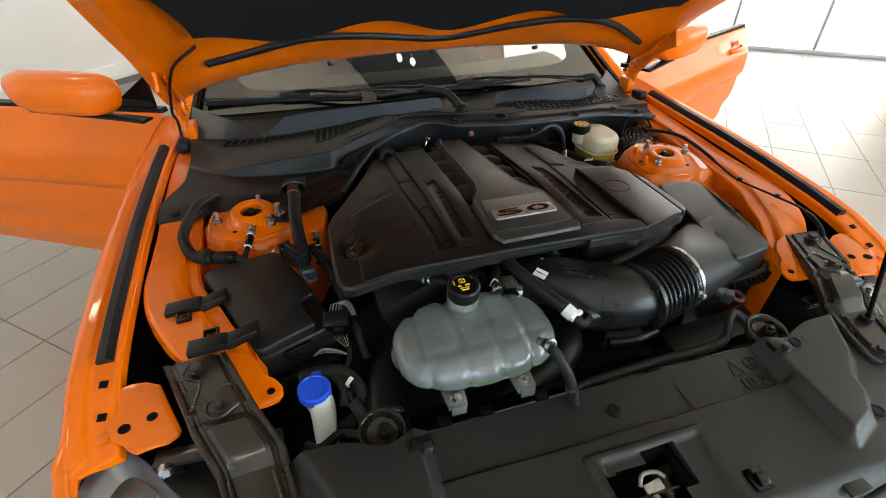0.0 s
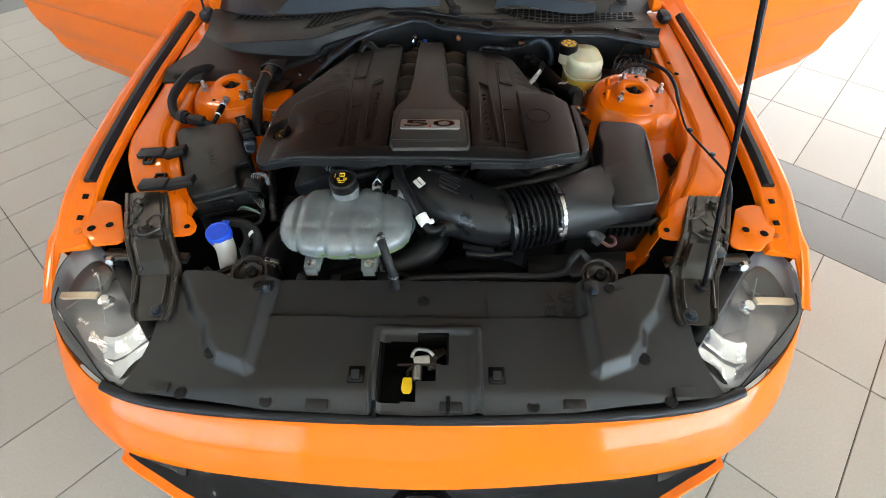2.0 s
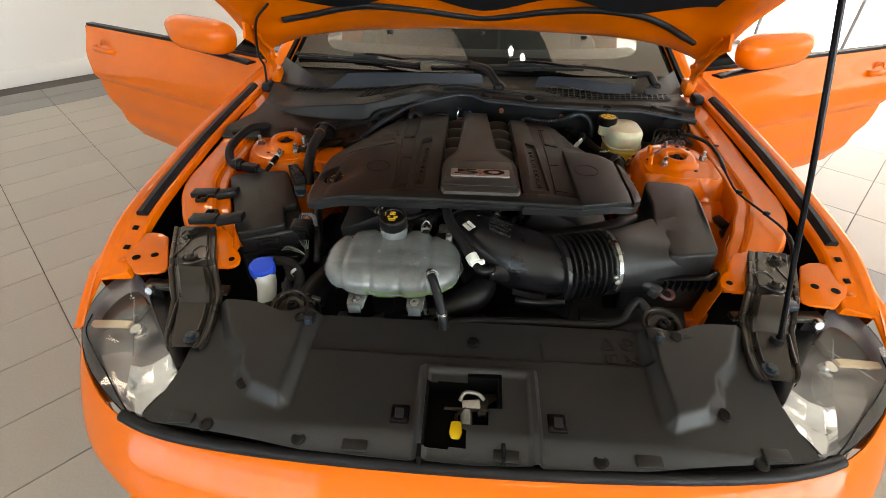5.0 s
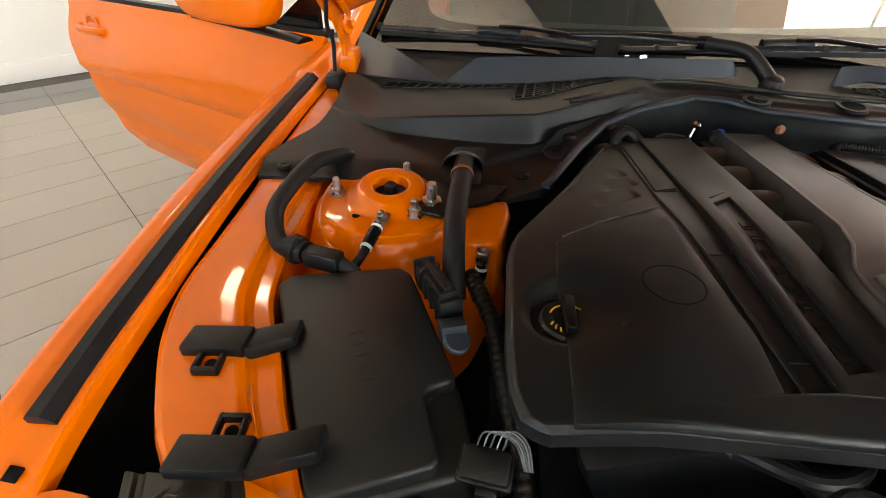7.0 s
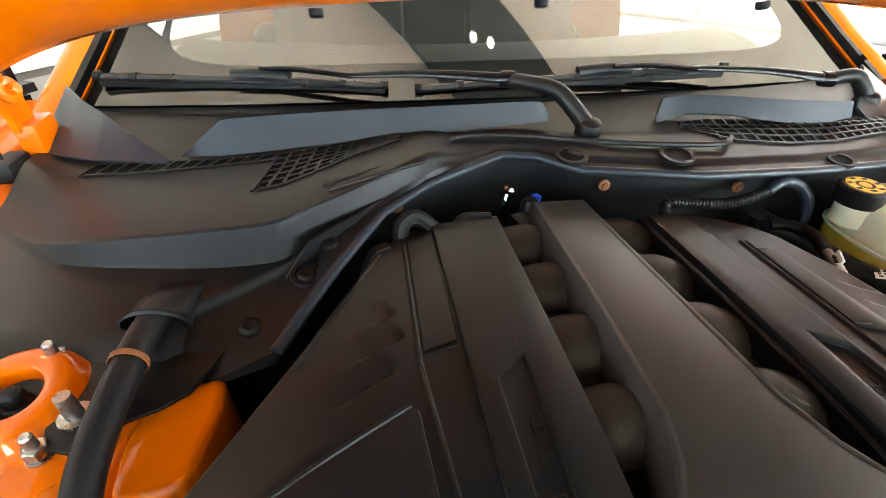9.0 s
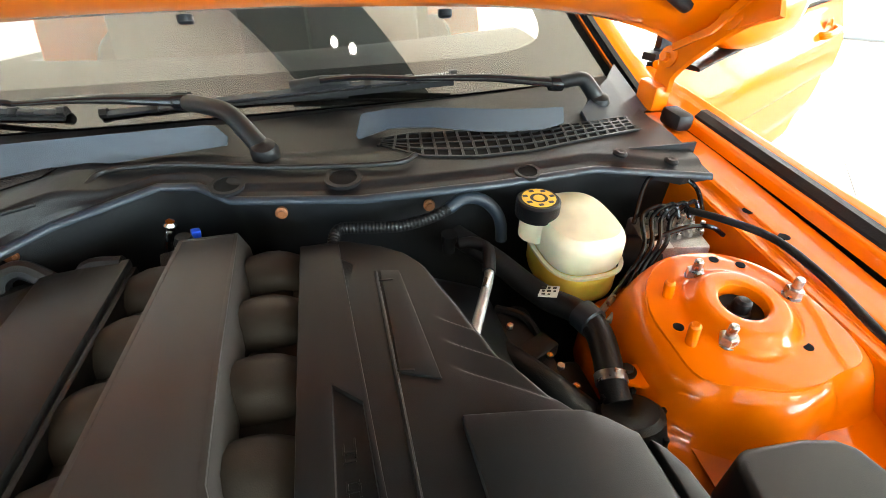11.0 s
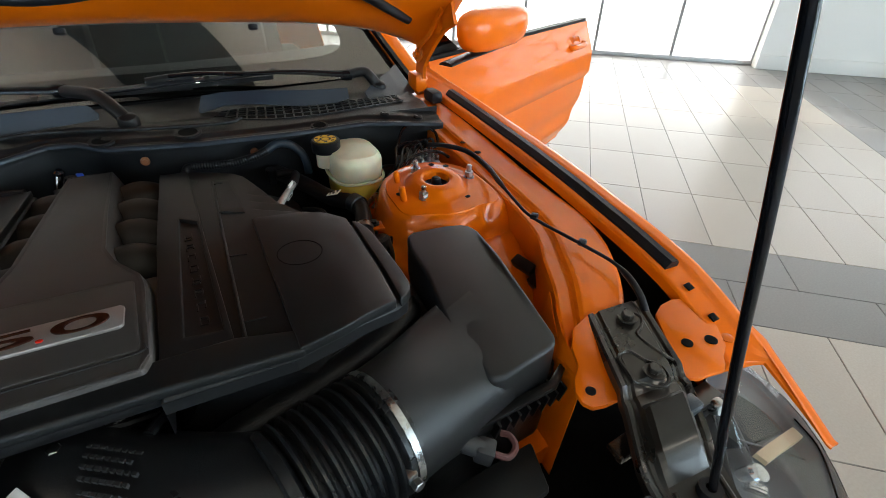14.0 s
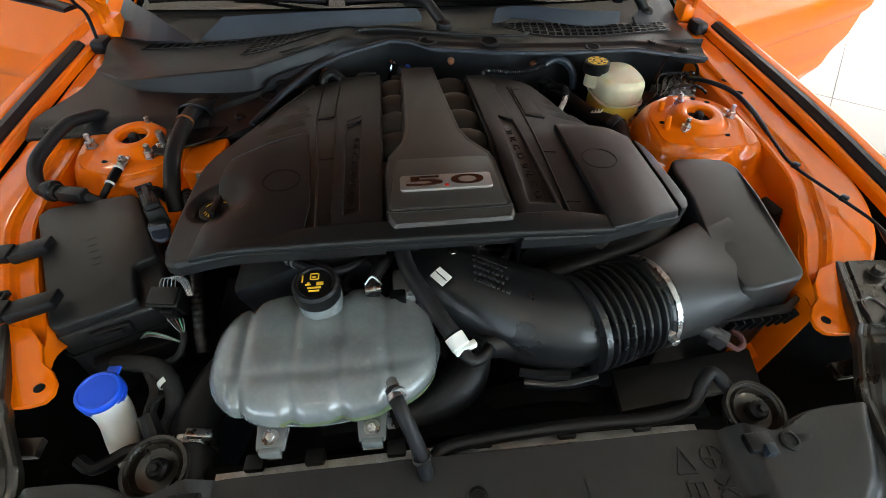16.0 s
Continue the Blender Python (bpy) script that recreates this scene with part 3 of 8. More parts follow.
def tower(cy, lobes, n=96):
    """A strut tower: a domed seat with a centre hole and a bead round it."""
    prof = [(0.0265, 0.835), (0.0265, 0.8785), (0.0275, 0.8820), (0.0305, 0.8840), (0.0345, 0.8845), (0.046, 0.8842), (0.050, 0.8830), (0.0545, 0.8795), (0.060, 0.8735), (0.065, 0.8695), (0.070, 0.8675), (0.077, 0.867), (0.1030, 0.8665), (0.1050, 0.8657), (0.1058, 0.8630), (0.1075, 0.8620), (0.112, 0.8595), (0.117, 0.8540), (0.122, 0.842), (0.126, 0.828), (0.130, 0.814), (0.134, 0.803),
            (0.140, 0.7945), (0.149, 0.7895), (0.158, 0.786), (0.170, 0.783), (0.178, 0.781), (0.190, 0.777), (0.206, 0.766), (0.216, 0.745), (0.220, 0.70)]
    bm = bmesh.new()
    rings = []
    for r, z in prof:
        ring = []
        for k in range(n):
            a = 2 * math.pi * k / n
            grow = 1.0
            lobe = max(0.0, math.sin(5 * a + 0.6)) ** 3 * (0.5 + 0.5 * math.cos(a + 0.7))
            press = 0.022 * lobe * smooth01(0.105, 0.113, r) * smooth01(0.135, 0.122, r)
            corner = lobes * math.exp(-((a - 5.65) / 0.34) ** 2) + 0.5 * lobes * math.exp(-((a - 3.75) / 0.30) ** 2)
            if r > 0.108:
                out = 0.5 + 0.5 * math.cos(a + 0.9)
                flare = max(0.0, r - 0.150)
                grow = 1 + (0.03 * math.sin(6 * a) + 0.015 * math.sin(11 * a + 1)) * smooth01(0.108, 0.135, r) + (flare / r) * (1.9 * out ** 1.5 - 0.8)
            grow += 0.24 * corner * smooth01(0.095, 0.105, r) * smooth01(0.20, 0.14, r)
            press += 0.010 * corner * smooth01(0.095, 0.105, r) * smooth01(0.135, 0.12, r)
            ring.append(bm.verts.new((0.612 + r * grow * math.cos(a), cy + r * grow * math.sin(a), z + 0.008 * math.sin(a) * min(1, r / 0.1) - press)))
        rings.append(ring)
    for a, b in zip(rings, rings[1:]):
        for k in range(n):
            bm.faces.new((a[k], a[(k + 1) % n], b[(k + 1) % n], b[k]))
    return bm


def stud(x, y, z, parent):
    st = part("stud", join(lathe([(0.0115, 0), (0.0115, 0.002), (0.001, 0.0025)], (x, y, z), n=16), hexnut((x, y, z + 0.002), 0.0105, 0.012),
                           lathe([(0.0055, 0.012), (0.0055, 0.027), (0.004, 0.029), (0.001, 0.029)], (x, y, z), n=12)), STEEL, parent, "zinc-plated threaded stud with nut")
    return st


BRACKET = [(0.0, 0.706, 0.566, 0.0525, 0.834), (0.40, 0.655, 0.445, 0.053, 0.829), (0.44, 0.650, 0.434, 0.054, 0.819), (0.48, 0.645, 0.422, 0.055, 0.822), (0.68, 0.613, 0.362, 0.056, 0.806), (0.72, 0.608, 0.348, 0.053, 0.797),
           (0.88, 0.590, 0.278, 0.048, 0.786), (0.96, 0.583, 0.240, 0.043, 0.780), (1.0, 0.580, 0.226, 0.032, 0.777)]
BRACKET_CUT = [(0.0, -1.03, -0.016), (0.04, -1.02, -0.004), (0.08, -0.97, 0.0), (0.16, -0.84, 0.0), (0.19, -0.80, -0.0035), (0.25, -0.68, -0.0035), (0.28, -0.64, 0.0), (0.72, 0.64, 0.0), (0.75, 0.68, -0.0035),
               (0.81, 0.80, -0.0035), (0.84, 0.84, 0.0), (0.92, 0.97, 0.0), (0.96, 1.02, -0.004), (1.0, 1.03, -0.016)]


def bracket_point(u, v):
    cx, cy, hw, z = lerp_table(BRACKET, u)
    k, dz = lerp_table(BRACKET_CUT, v)
    bulge = 0.014 * smooth01(0.49, 0.53, u) * (1 - smooth01(0.70, 0.76, u)) * (1 - smooth01(0.5, 0.75, abs(k)))
    side = Vector((1.0, -0.06, 0))
    return (cx + side.x * k * hw, cy + side.y * k * hw, z + dz + bulge)


for s in (1, -1):
    rail = part("inner_rail", sided(sheet(rail_point, 80, 100, 0.0015), s), ORANGE_BAY, car, "orange painted inner fender rail")
    ty = 0.994 if s > 0 else 1.012
    tw = part("strut_tower", sided(tower(ty, 1.0 if s > 0 else 0.15), s), ORANGE_BAY, car, "orange painted strut tower with a centre hole")
    part("strut_top", lathe([(0.001, 0.8865), (0.006, 0.886), (0.0095, 0.883), (0.0105, 0.878), (0.0105, 0.870), (0.013, 0.868), (0.013, 0.864), (0.0262, 0.8700), (0.0262, 0.837), (0.001, 0.837)], (0.612 * s, ty, 0), n=28), RUBBER, tw, "black strut bearing in the hole")
    for dx, dy in ((-0.046, -0.043), (0.082, 0.001), (-0.018, 0.056)):
        stud((0.612 + dx) * s, 1.0 + dy, 0.8665 + 0.008 * dy / 0.1, tw)
    for dx, dy in ((0.040, -0.062), (0.058, 0.068), (-0.085, -0.005), (0.03, 0.085)):
        part("drain_hole", lathe([(0.001, 0), (0.0062, 0), (0.0062, 0.0008), (0.001, 0.0008)], (0.612 * s + dx * s, ty + dy, 0.8668 + 0.08 * dy), n=16), VOID, tw, "small dark hole")
    if s > 0:
        part("inner_apron", sheet(lambda u, v: (0.50 + 0.26 * u, 0.56 + 0.37 * v, 0.700 + 0.088 * smooth01(-0.1, 0.95, v) + 0.012 * u + 0.004 * math.sin(9 * u) * math.sin(7 * v)), 24, 24, 0.002), ORANGE_BAY, car, "orange inner apron below the strut tower")
        part("frame_wall", sheet(lambda u, v: (glide_table(RAIL, 0.495 + 0.15 * u)[1] - 0.003 - 0.05 * v, 0.495 + 0.15 * u - 0.02 * v, glide_table(RAIL, 0.495 + 0.15 * u)[2] - 0.022 - 0.20 * v), 12, 8, 0.002), ORANGE_BAY, car, "orange frame wall below the rail")
    # orange closing plate between rail and fender, with holes
    plate_pts = [(0.850, 0.538), (0.810, 0.548), (0.785, 0.546), (0.762, 0.535), (0.745, 0.497), (0.722, 0.446), (0.726, 0.436), (0.742, 0.428), (0.762, 0.427), (0.789, 0.423), (0.800, 0.430), (0.808, 0.440), (0.828, 0.452), (0.853, 0.50)]
    pl = part("corner_plate", sided(slab(plate_pts, 0.804, 0.812, 0.0035, lambda x, y: (y - 0.5) * 0.25), s), ORANGE_BAY, car, "orange stamped corner plate with holes")
    for hx, hy, hr in ((0.769, 0.477, 0.0085), (0.810, 0.467, 0.0095)):
        part("hole", sided(lathe([(0.001, 0), (hr, 0), (hr, 0.0015), (0.001, 0.0015)], (hx, hy, 0.8128 + (hy - 0.5) * 0.25), n=14), s), VOID, pl, "dark round hole")
    if s > 0:
        part("lower_bracket", sided(slab([(0.51, 0.495), (0.565, 0.500), (0.60, 0.52), (0.60, 0.54), (0.51, 0.53)], 0.56, 0.665, 0.006), s), ORANGE_BAY, car, "orange lower frame bracket")
    ear = part("rail_ear", sided(slab([(0.668, 0.575), (0.618, 0.56), (0.596, 0.535), (0.586, 0.508), (0.568, 0.494), (0.557, 0.478), (0.556, 0.462), (0.565, 0.451), (0.585, 0.447), (0.605, 0.447), (0.62, 0.44), (0.645, 0.46)], 0.808, 0.817, 0.0035, lambda x, y: (y - 0.5) * 0.22), s), ORANGE_BAY, car, "orange rounded mounting ear")
    part("hole", sided(lathe([(0.001, 0), (0.007, 0), (0.007, 0.0015), (0.001, 0.0015)], (0.576, 0.470, 0.8175 - 0.0066), n=14), s), VOID, ear, "dark round hole")
    # black coated bracket across the lamp carrier
    br = part("lamp_bracket", sided(sheet(bracket_point, 40, 24, 0.002), s), BRACKETM, car, "black coated stamped steel bracket", sharp=0.4)
    for q in (0.0, 1.0):
        bx, by, bz = (0.697, 0.535, 0.838) if q == 0 else (0.655, 0.445, 0.834)
        part("bolt", sided(join(lathe([(0.014, 0), (0.014, 0.002), (0.001, 0.002)], (bx, by, bz), n=18), hexnut((bx, by, bz + 0.002), 0.009, 0.008)), s), BRACKETM, br, "dark bolt with washer")
    loop = [(0.655 + 0.021 * math.cos(a) - (0.010 if 1.6 < a < 3.4 else 0.0), 0.446 + 0.021 * math.sin(a) + (0.022 if 1.2 < a < 2.6 else 0.0)) for a in (2 * math.pi * k / 12 for k in range(13))]
    part("rib", sided(tube([(x, y, 0.8295 + 0.0415 * (y - 0.445)) for x, y in loop], 0.0026, 6, 4), s), BRACKETM, br, "stamped bead around the bolt")
    part("rib", sided(tube([(0.713, 0.555, 0.834), (0.722, 0.53, 0.833), (0.704, 0.514, 0.8325), (0.690, 0.505, 0.832), (0.694, 0.47, 0.830), (0.700, 0.45, 0.829)], 0.0026, 6, 4), s), BRACKETM, br)
    for q in (-0.031, 0.034):
        part("rib", sided(tube([(0.606 + q, 0.330, 0.796), (0.598 + q, 0.295, 0.790), (0.592 + q * 0.96, 0.262, 0.7855)], 0.0034, 8), s), BRACKETM, br)
    part("tip_bolt", sided(join(lathe([(0.015, 0), (0.015, 0.003), (0.001, 0.003)], (0.570, 0.246, 0.7815), n=18), hexnut((0.570, 0.246, 0.7845), 0.0095, 0.008)), s), SHEENBLUE, br, "dark blue-grey bolt")
    part("tie_plate", sided(slab([(0.565, 0.418), (0.765, 0.432), (0.768, 0.402), (0.565, 0.392)], 0.763, 0.776, 0.003), s), BRACKETM, br, "dark cross plate")
    part("bracket_bolt", sided(join(lathe([(0.013, 0), (0.013, 0.004), (0.009, 0.012), (0.001, 0.012)], (0.748, 0.400, 0.766), (0, -1, 0.3), n=14)), s), STEEL, br, "zinc-plated bolt")
    part("tie_block", sided(box((0.745, 0.414, 0.752), (0.044, 0.026, 0.034), 0.004, (0, 0, 4)), s), BLACK, br, "black plastic block")
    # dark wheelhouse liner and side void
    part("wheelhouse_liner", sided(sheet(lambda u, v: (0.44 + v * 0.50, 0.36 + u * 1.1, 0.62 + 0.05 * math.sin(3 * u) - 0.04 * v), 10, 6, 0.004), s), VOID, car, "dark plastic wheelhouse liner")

# bay walls and floor, coloured near-black for the shade down there
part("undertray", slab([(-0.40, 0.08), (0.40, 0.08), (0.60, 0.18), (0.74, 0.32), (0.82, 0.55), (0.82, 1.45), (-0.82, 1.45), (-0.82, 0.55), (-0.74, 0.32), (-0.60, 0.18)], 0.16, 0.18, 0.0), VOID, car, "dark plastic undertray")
FIRE = [(-0.83, 1.10), (-0.42, 1.10), (-0.30, 1.20), (-0.20, 1.31), (-0.08, 1.375), (0.0, 1.365), (0.06, 1.31), (0.2, 1.285), (0.4, 1.29), (0.6, 1.31), (0.83, 1.30)]
fw = part("firewall", sheet(lambda u, v: (-0.83 + 1.60 * u, lerp_table(FIRE, -0.83 + 1.60 * u)[0] + 0.01 * v, 0.35 + v * (0.575 - 0.075 * smooth01(-0.34, -0.42, -0.83 + 1.60 * u))), 60, 8, 0.004), COWLM, car, "black firewall behind the engine")
for bx, by, bz in ((0.085, 1.299, 0.892), (-0.24, 1.262, 0.90), (0.30, 1.279, 0.885), (-0.30, 1.19, 0.895)):
    part("bolt", lathe([(0.009, -0.004), (0.009, 0.001), (0.005, 0.002), (0.005, 0.0045), (0.001, 0.0045)], (bx, by + 0.004, bz), (0, -1, 0.1), n=14), COPPER, fw, "dull copper bolt head")

# ---- cowl, wipers, windscreen ----
COWL_FRONT = [(-0.84, 1.035, 0.884), (-0.63, 1.045, 0.886), (-0.43, 1.02, 0.882), (-0.375, 1.035, 0.888), (-0.32, 1.135, 0.907), (-0.26, 1.235, 0.918), (-0.19, 1.29, 0.928),
              (-0.075, 1.35, 0.936), (-0.02, 1.335, 0.938), (0.03, 1.285, 0.938), (0.2, 1.25, 0.936), (0.39, 1.26, 0.927), (0.565, 1.28, 0.92), (0.75, 1.24, 0.905), (0.84, 1.25, 0.90)]
COWL_REAR = [(-0.84, 1.62, 0.945), (-0.5, 1.55, 0.95), (0.0, 1.50, 0.955), (0.5, 1.55, 0.95), (0.84, 1.62, 0.945)]


STEP = [(-0.84, 1.30, 0.894, 0.897, 0.925), (-0.74, 1.235, 0.894, 0.902, 0.915), (-0.66, 1.200, 0.893, 0.914, 0.914), (-0.60, 1.185, 0.893, 0.924, 0.914), (-0.51, 1.170, 0.894, 0.936, 0.917), (-0.455, 1.164, 0.895, 0.942, 0.921),
        (-0.40, 1.163, 0.897, 0.946, 0.925), (-0.38, 1.168, 0.899, 0.947, 0.927), (-0.33, 1.203, 0.909, 0.948, 0.931), (-0.27, 1.243, 0.922, 0.951, 0.938), (-0.20, 1.286, 0.936, 0.953, 0.947), (-0.12, 1.335, 0.944, 0.953, 0.952)]
def cowl_rows(x):
    """Front edge, step and rear edge of the cowl at x."""
    y0, z0 = lerp_table(COWL_FRONT, x)
    y1, z1 = lerp_table(COWL_REAR, x)
    ys, low, deck, rear = glide_table(STEP, x)
    return y0, z0, y1, z1, max(ys, y0 + 0.004) if x < -0.12 else y0 + 0.004, low, deck, rear


def cowl_height(x, y):
    y0, z0, y1, z1, ys, low, deck, rear = cowl_rows(x)
    vv = max(0.0, (y - y0) / (y1 - y0))
    z = z0 + (z1 - z0) * vv
    left = smooth01(-0.36, -0.48, x)
    if x < -0.12:
        front = z0 + (low - z0) * max(0.0, min(1.0, (y - y0) / (ys - y0)))
        back = deck + (rear - deck) * smooth01(ys + 0.03, 1.43, y)
        back += (z1 - 0.012 - back) * smooth01(1.45, y1, y)
        side = front + (back - front) * max(0.0, min(1.0, (y - ys) / 0.010))
        z = side + (z - side) * smooth01(-0.19, -0.12, x)
    if x > -0.30:
        z += 0.006 * smooth01(0.05, 0.10, vv) * (1 - smooth01(0.35, 0.5, vv)) * smooth01(-0.30, -0.2, x)
    fold = 1.100 + 0.58 * (x + 0.48)
    z -= 0.009 * smooth01(0.0, 0.009, fold - y) * smooth01(-0.486, -0.476, x) * smooth01(-0.325, -0.345, x)
    return z - 0.014 * left * (1 - smooth01(0.0, 0.10, vv)) ** 1.5


def cowl_point(u, v):
    x = -0.84 + 1.68 * u
    y0, z0, y1, z1, ys, low, deck, rear = cowl_rows(x)
    if v < 0.34:
        y = y0 + (ys - y0) * max(0.0, v) / 0.34
    elif v < 0.38:
        y = ys + 0.010 * (v - 0.34) / 0.04
    else:
        y = ys + 0.010 + (y1 - ys - 0.010) * (v - 0.38) / 0.62
    z = cowl_height(x, y)
    if v <= 0.0:
        z -= 0.016 - 0.010 * smooth01(-0.36, -0.48, x)
        y += 0.002
    # the ends draw in beside the fenders
    x *= 1 - (0.055 if x < 0 else 0.095) * smooth01(0.60, 0.84, abs(x)) * smooth01(1.08, 1.24, y)
    return (x, y, z)


cowl = part("cowl_panel", sheet(lambda u, v: cowl_point(u, (v - 0.04) / 0.96), 230, 154, 0.002), COWLM, car, "black plastic cowl panel below the windscreen")


def cowl_z(x, y):
    return cowl_height(x, y)


def flap(rows, name, label):
    """A raised sloping flap: rows of (x, low y, low z, high y, high z)."""
    def f(u, v):
        k = u * (len(rows) - 1)
        i = min(int(k), len(rows) - 2)
        a, b, t = rows[i], rows[i + 1], k - i
        x, y0, z0, y1, z1 = (p + (q - p) * t for p, q in zip(a, b))
        return (x, y0 + (y1 - y0) * v, z0 + (z1 - z0) * v)
    return part(name, sheet(f, 40, 6, 0.006), SHEENBLUE, car, label)


# flaps and corners get their blue daylight sheen from the base colour
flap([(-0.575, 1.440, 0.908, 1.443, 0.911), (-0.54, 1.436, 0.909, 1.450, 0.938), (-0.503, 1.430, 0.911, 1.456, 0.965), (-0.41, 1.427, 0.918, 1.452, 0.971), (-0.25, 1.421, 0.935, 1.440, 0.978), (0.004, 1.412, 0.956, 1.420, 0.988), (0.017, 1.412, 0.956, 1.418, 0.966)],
     "cowl_flap", "raised black plastic flap below the windscreen, blue daylight sheen in its colour")
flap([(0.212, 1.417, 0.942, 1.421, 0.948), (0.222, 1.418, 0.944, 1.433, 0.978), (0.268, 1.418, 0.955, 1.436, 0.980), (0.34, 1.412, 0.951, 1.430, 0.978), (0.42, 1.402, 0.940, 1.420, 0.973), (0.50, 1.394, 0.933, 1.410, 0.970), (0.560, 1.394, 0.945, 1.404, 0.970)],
     "cowl_flap", "raised black plastic flap below the windscreen, blue daylight sheen in its colour")
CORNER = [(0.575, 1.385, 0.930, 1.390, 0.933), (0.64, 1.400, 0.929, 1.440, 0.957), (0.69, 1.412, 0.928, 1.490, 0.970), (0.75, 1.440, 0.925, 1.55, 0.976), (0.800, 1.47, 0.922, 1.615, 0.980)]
flap([(-x, a, b, c, d) for x, a, b, c, d in CORNER], "cowl_corner", "black plastic cowl corner, blue daylight sheen in its colour")
flap([(x - 0.02, a, b, c, d - 0.012) for x, a, b, c, d in CORNER[1:]], "cowl_corner", "black plastic cowl corner, blue daylight sheen in its colour")


def grille_patch(poly_rows, pitch, name, cols_dir=0):
    """A louvre grille: a flat black sheet painting the opening's shade, with crossing bars; rows of (x, y0, y1)."""
    xs = [r[0] for r in poly_rows]
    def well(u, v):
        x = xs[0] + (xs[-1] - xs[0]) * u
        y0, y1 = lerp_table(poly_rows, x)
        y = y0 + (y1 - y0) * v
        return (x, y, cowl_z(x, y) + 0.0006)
    g = part(name, sheet(well, 24, 6), VOID, cowl, "flat black sheet for the shaded air intake opening in the cowl")
    n = int((xs[-1] - xs[0]) / pitch)
    for k in range(n + 1):
        x = xs[0] + (xs[-1] - xs[0]) * k / n
        y0, y1 = lerp_table(poly_rows, x)
        line = [(x + 0.012 * (t - 0.5), y0 + (y1 - y0) * t, cowl_z(x, y0 + (y1 - y0) * t) + 0.0014) for t in (0, 0.25, 0.5, 0.75, 1.0)]
        part("louvre_bar", sweep(line, plate(0.0020, 0.0012)), COWLM, cowl)
    m = max(1, int(max(r[2] - r[1] for r in poly_rows) / 0.022))
    for k in range(m + 1):
        t = k / m
        line = []
        for j in range(17):
            x = xs[0] + (xs[-1] - xs[0]) * j / 16
            y0, y1 = lerp_table(poly_rows, x)
            y = y0 + (y1 - y0) * t
            line.append((x, y, cowl_z(x, y) + 0.0017))
        part("louvre_bar", sweep(line, plate(0.0020, 0.0012)), COWLM, cowl)
    return g


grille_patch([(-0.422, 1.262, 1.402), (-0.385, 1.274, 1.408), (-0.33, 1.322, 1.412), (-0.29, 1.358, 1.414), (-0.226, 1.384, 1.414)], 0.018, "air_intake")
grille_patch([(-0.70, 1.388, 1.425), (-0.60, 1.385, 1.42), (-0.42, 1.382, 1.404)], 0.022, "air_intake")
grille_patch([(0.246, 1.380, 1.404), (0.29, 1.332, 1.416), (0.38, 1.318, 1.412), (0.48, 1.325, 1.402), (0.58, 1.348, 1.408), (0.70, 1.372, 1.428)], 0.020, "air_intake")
for x, y, r in ((0.024, 1.307, 0.024), (0.179, 1.287, 0.026), (0.45, 1.275, 0.02)):
    z = cowl_z(x, y)
    part("access_ring", lathe([(r * 0.75, 0), (r, 0), (r, 0.005), (r * 0.75, 0.005)], (x, y, z - 0.001), (0, -0.1, 1), n=24, closed=True), COWLM, cowl)
    # black disc paints the hole's shade on the closed cowl
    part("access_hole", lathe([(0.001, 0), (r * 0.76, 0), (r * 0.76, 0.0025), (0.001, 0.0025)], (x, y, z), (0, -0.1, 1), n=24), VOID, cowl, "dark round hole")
part("cowl_rib", tube([(-0.16, 1.345, 0.948), (-0.14, 1.375, 0.952), (-0.05, 1.37, 0.953), (0.1, 1.325, 0.953), (0.25, 1.305, 0.951), (0.29, 1.325, 0.951)], 0.0042, 8), COWLM, cowl)
part("cowl_rib", tube([(-0.326, 1.238, 0.9490), (-0.26, 1.266, 0.9525), (-0.198, 1.2945, 0.9540)], 0.0030, 8), COWLM, cowl)
part("cowl_rib", tube([(-0.335, 1.252, 0.9475), (-0.27, 1.283, 0.9515), (-0.205, 1.312, 0.9535)], 0.0022, 8), COWLM, cowl)
for x, y, z in ((-0.353, 1.139, 0.904), (-0.327, 1.176, 0.916), (-0.409, 1.073, 0.892), (-0.80, 1.06, 0.892), (0.62, 1.30, 0.925), (0.70, 1.275, 0.917)):
    part("push_pin", lathe([(0.012, 0), (0.012, 0.003), (0.008, 0.006), (0.004, 0.006), (0.001, 0.0045)], (x, y, cowl_z(x, y) - 0.0005), (0.1, -0.1, 1), n=18), BLACK, cowl, "black plastic push pin")
part("pin_seat", lathe([(0.0135, 0.0), (0.0145, 0.004), (0.019, 0.004), (0.020, 0.0)], (-0.353, 1.139, cowl_z(-0.353, 1.139)), (0.1, -0.1, 1), n=28), COWLM, cowl, "moulded ring round the pin")


def collar_point(u, v):
    """A moulded arch over the hose where it leaves the cowl."""
    a = math.pi * (1.10 - 1.20 * u)
    r = 0.0285 + 0.0035 * smooth01(0.12, 0.0, v) - 0.003 * v
    y = 1.082 + 0.066 * v
    base = cowl_z(-0.505, y)
    return (-0.505 + 1.12 * r * math.cos(a) + 0.010 * v, y - 0.010 * math.sin(a), base - 0.006 + r * math.sin(a) * (1.0 - 0.75 * v * v) + 0.004)


part("hose_collar", sheet(collar_point, 28, 14, 0.004), COWLM, cowl, "moulded arch over the drain hose")
# folded front lip of the cowl, blue sheen in its colour
part("cowl_lip", sweep([(x, y - 0.004, z - 0.004) for x, y, z in COWL_FRONT[3:-1]], half_round(0.007, 0.006)), SHEENBLUE, cowl, "rounded front lip")

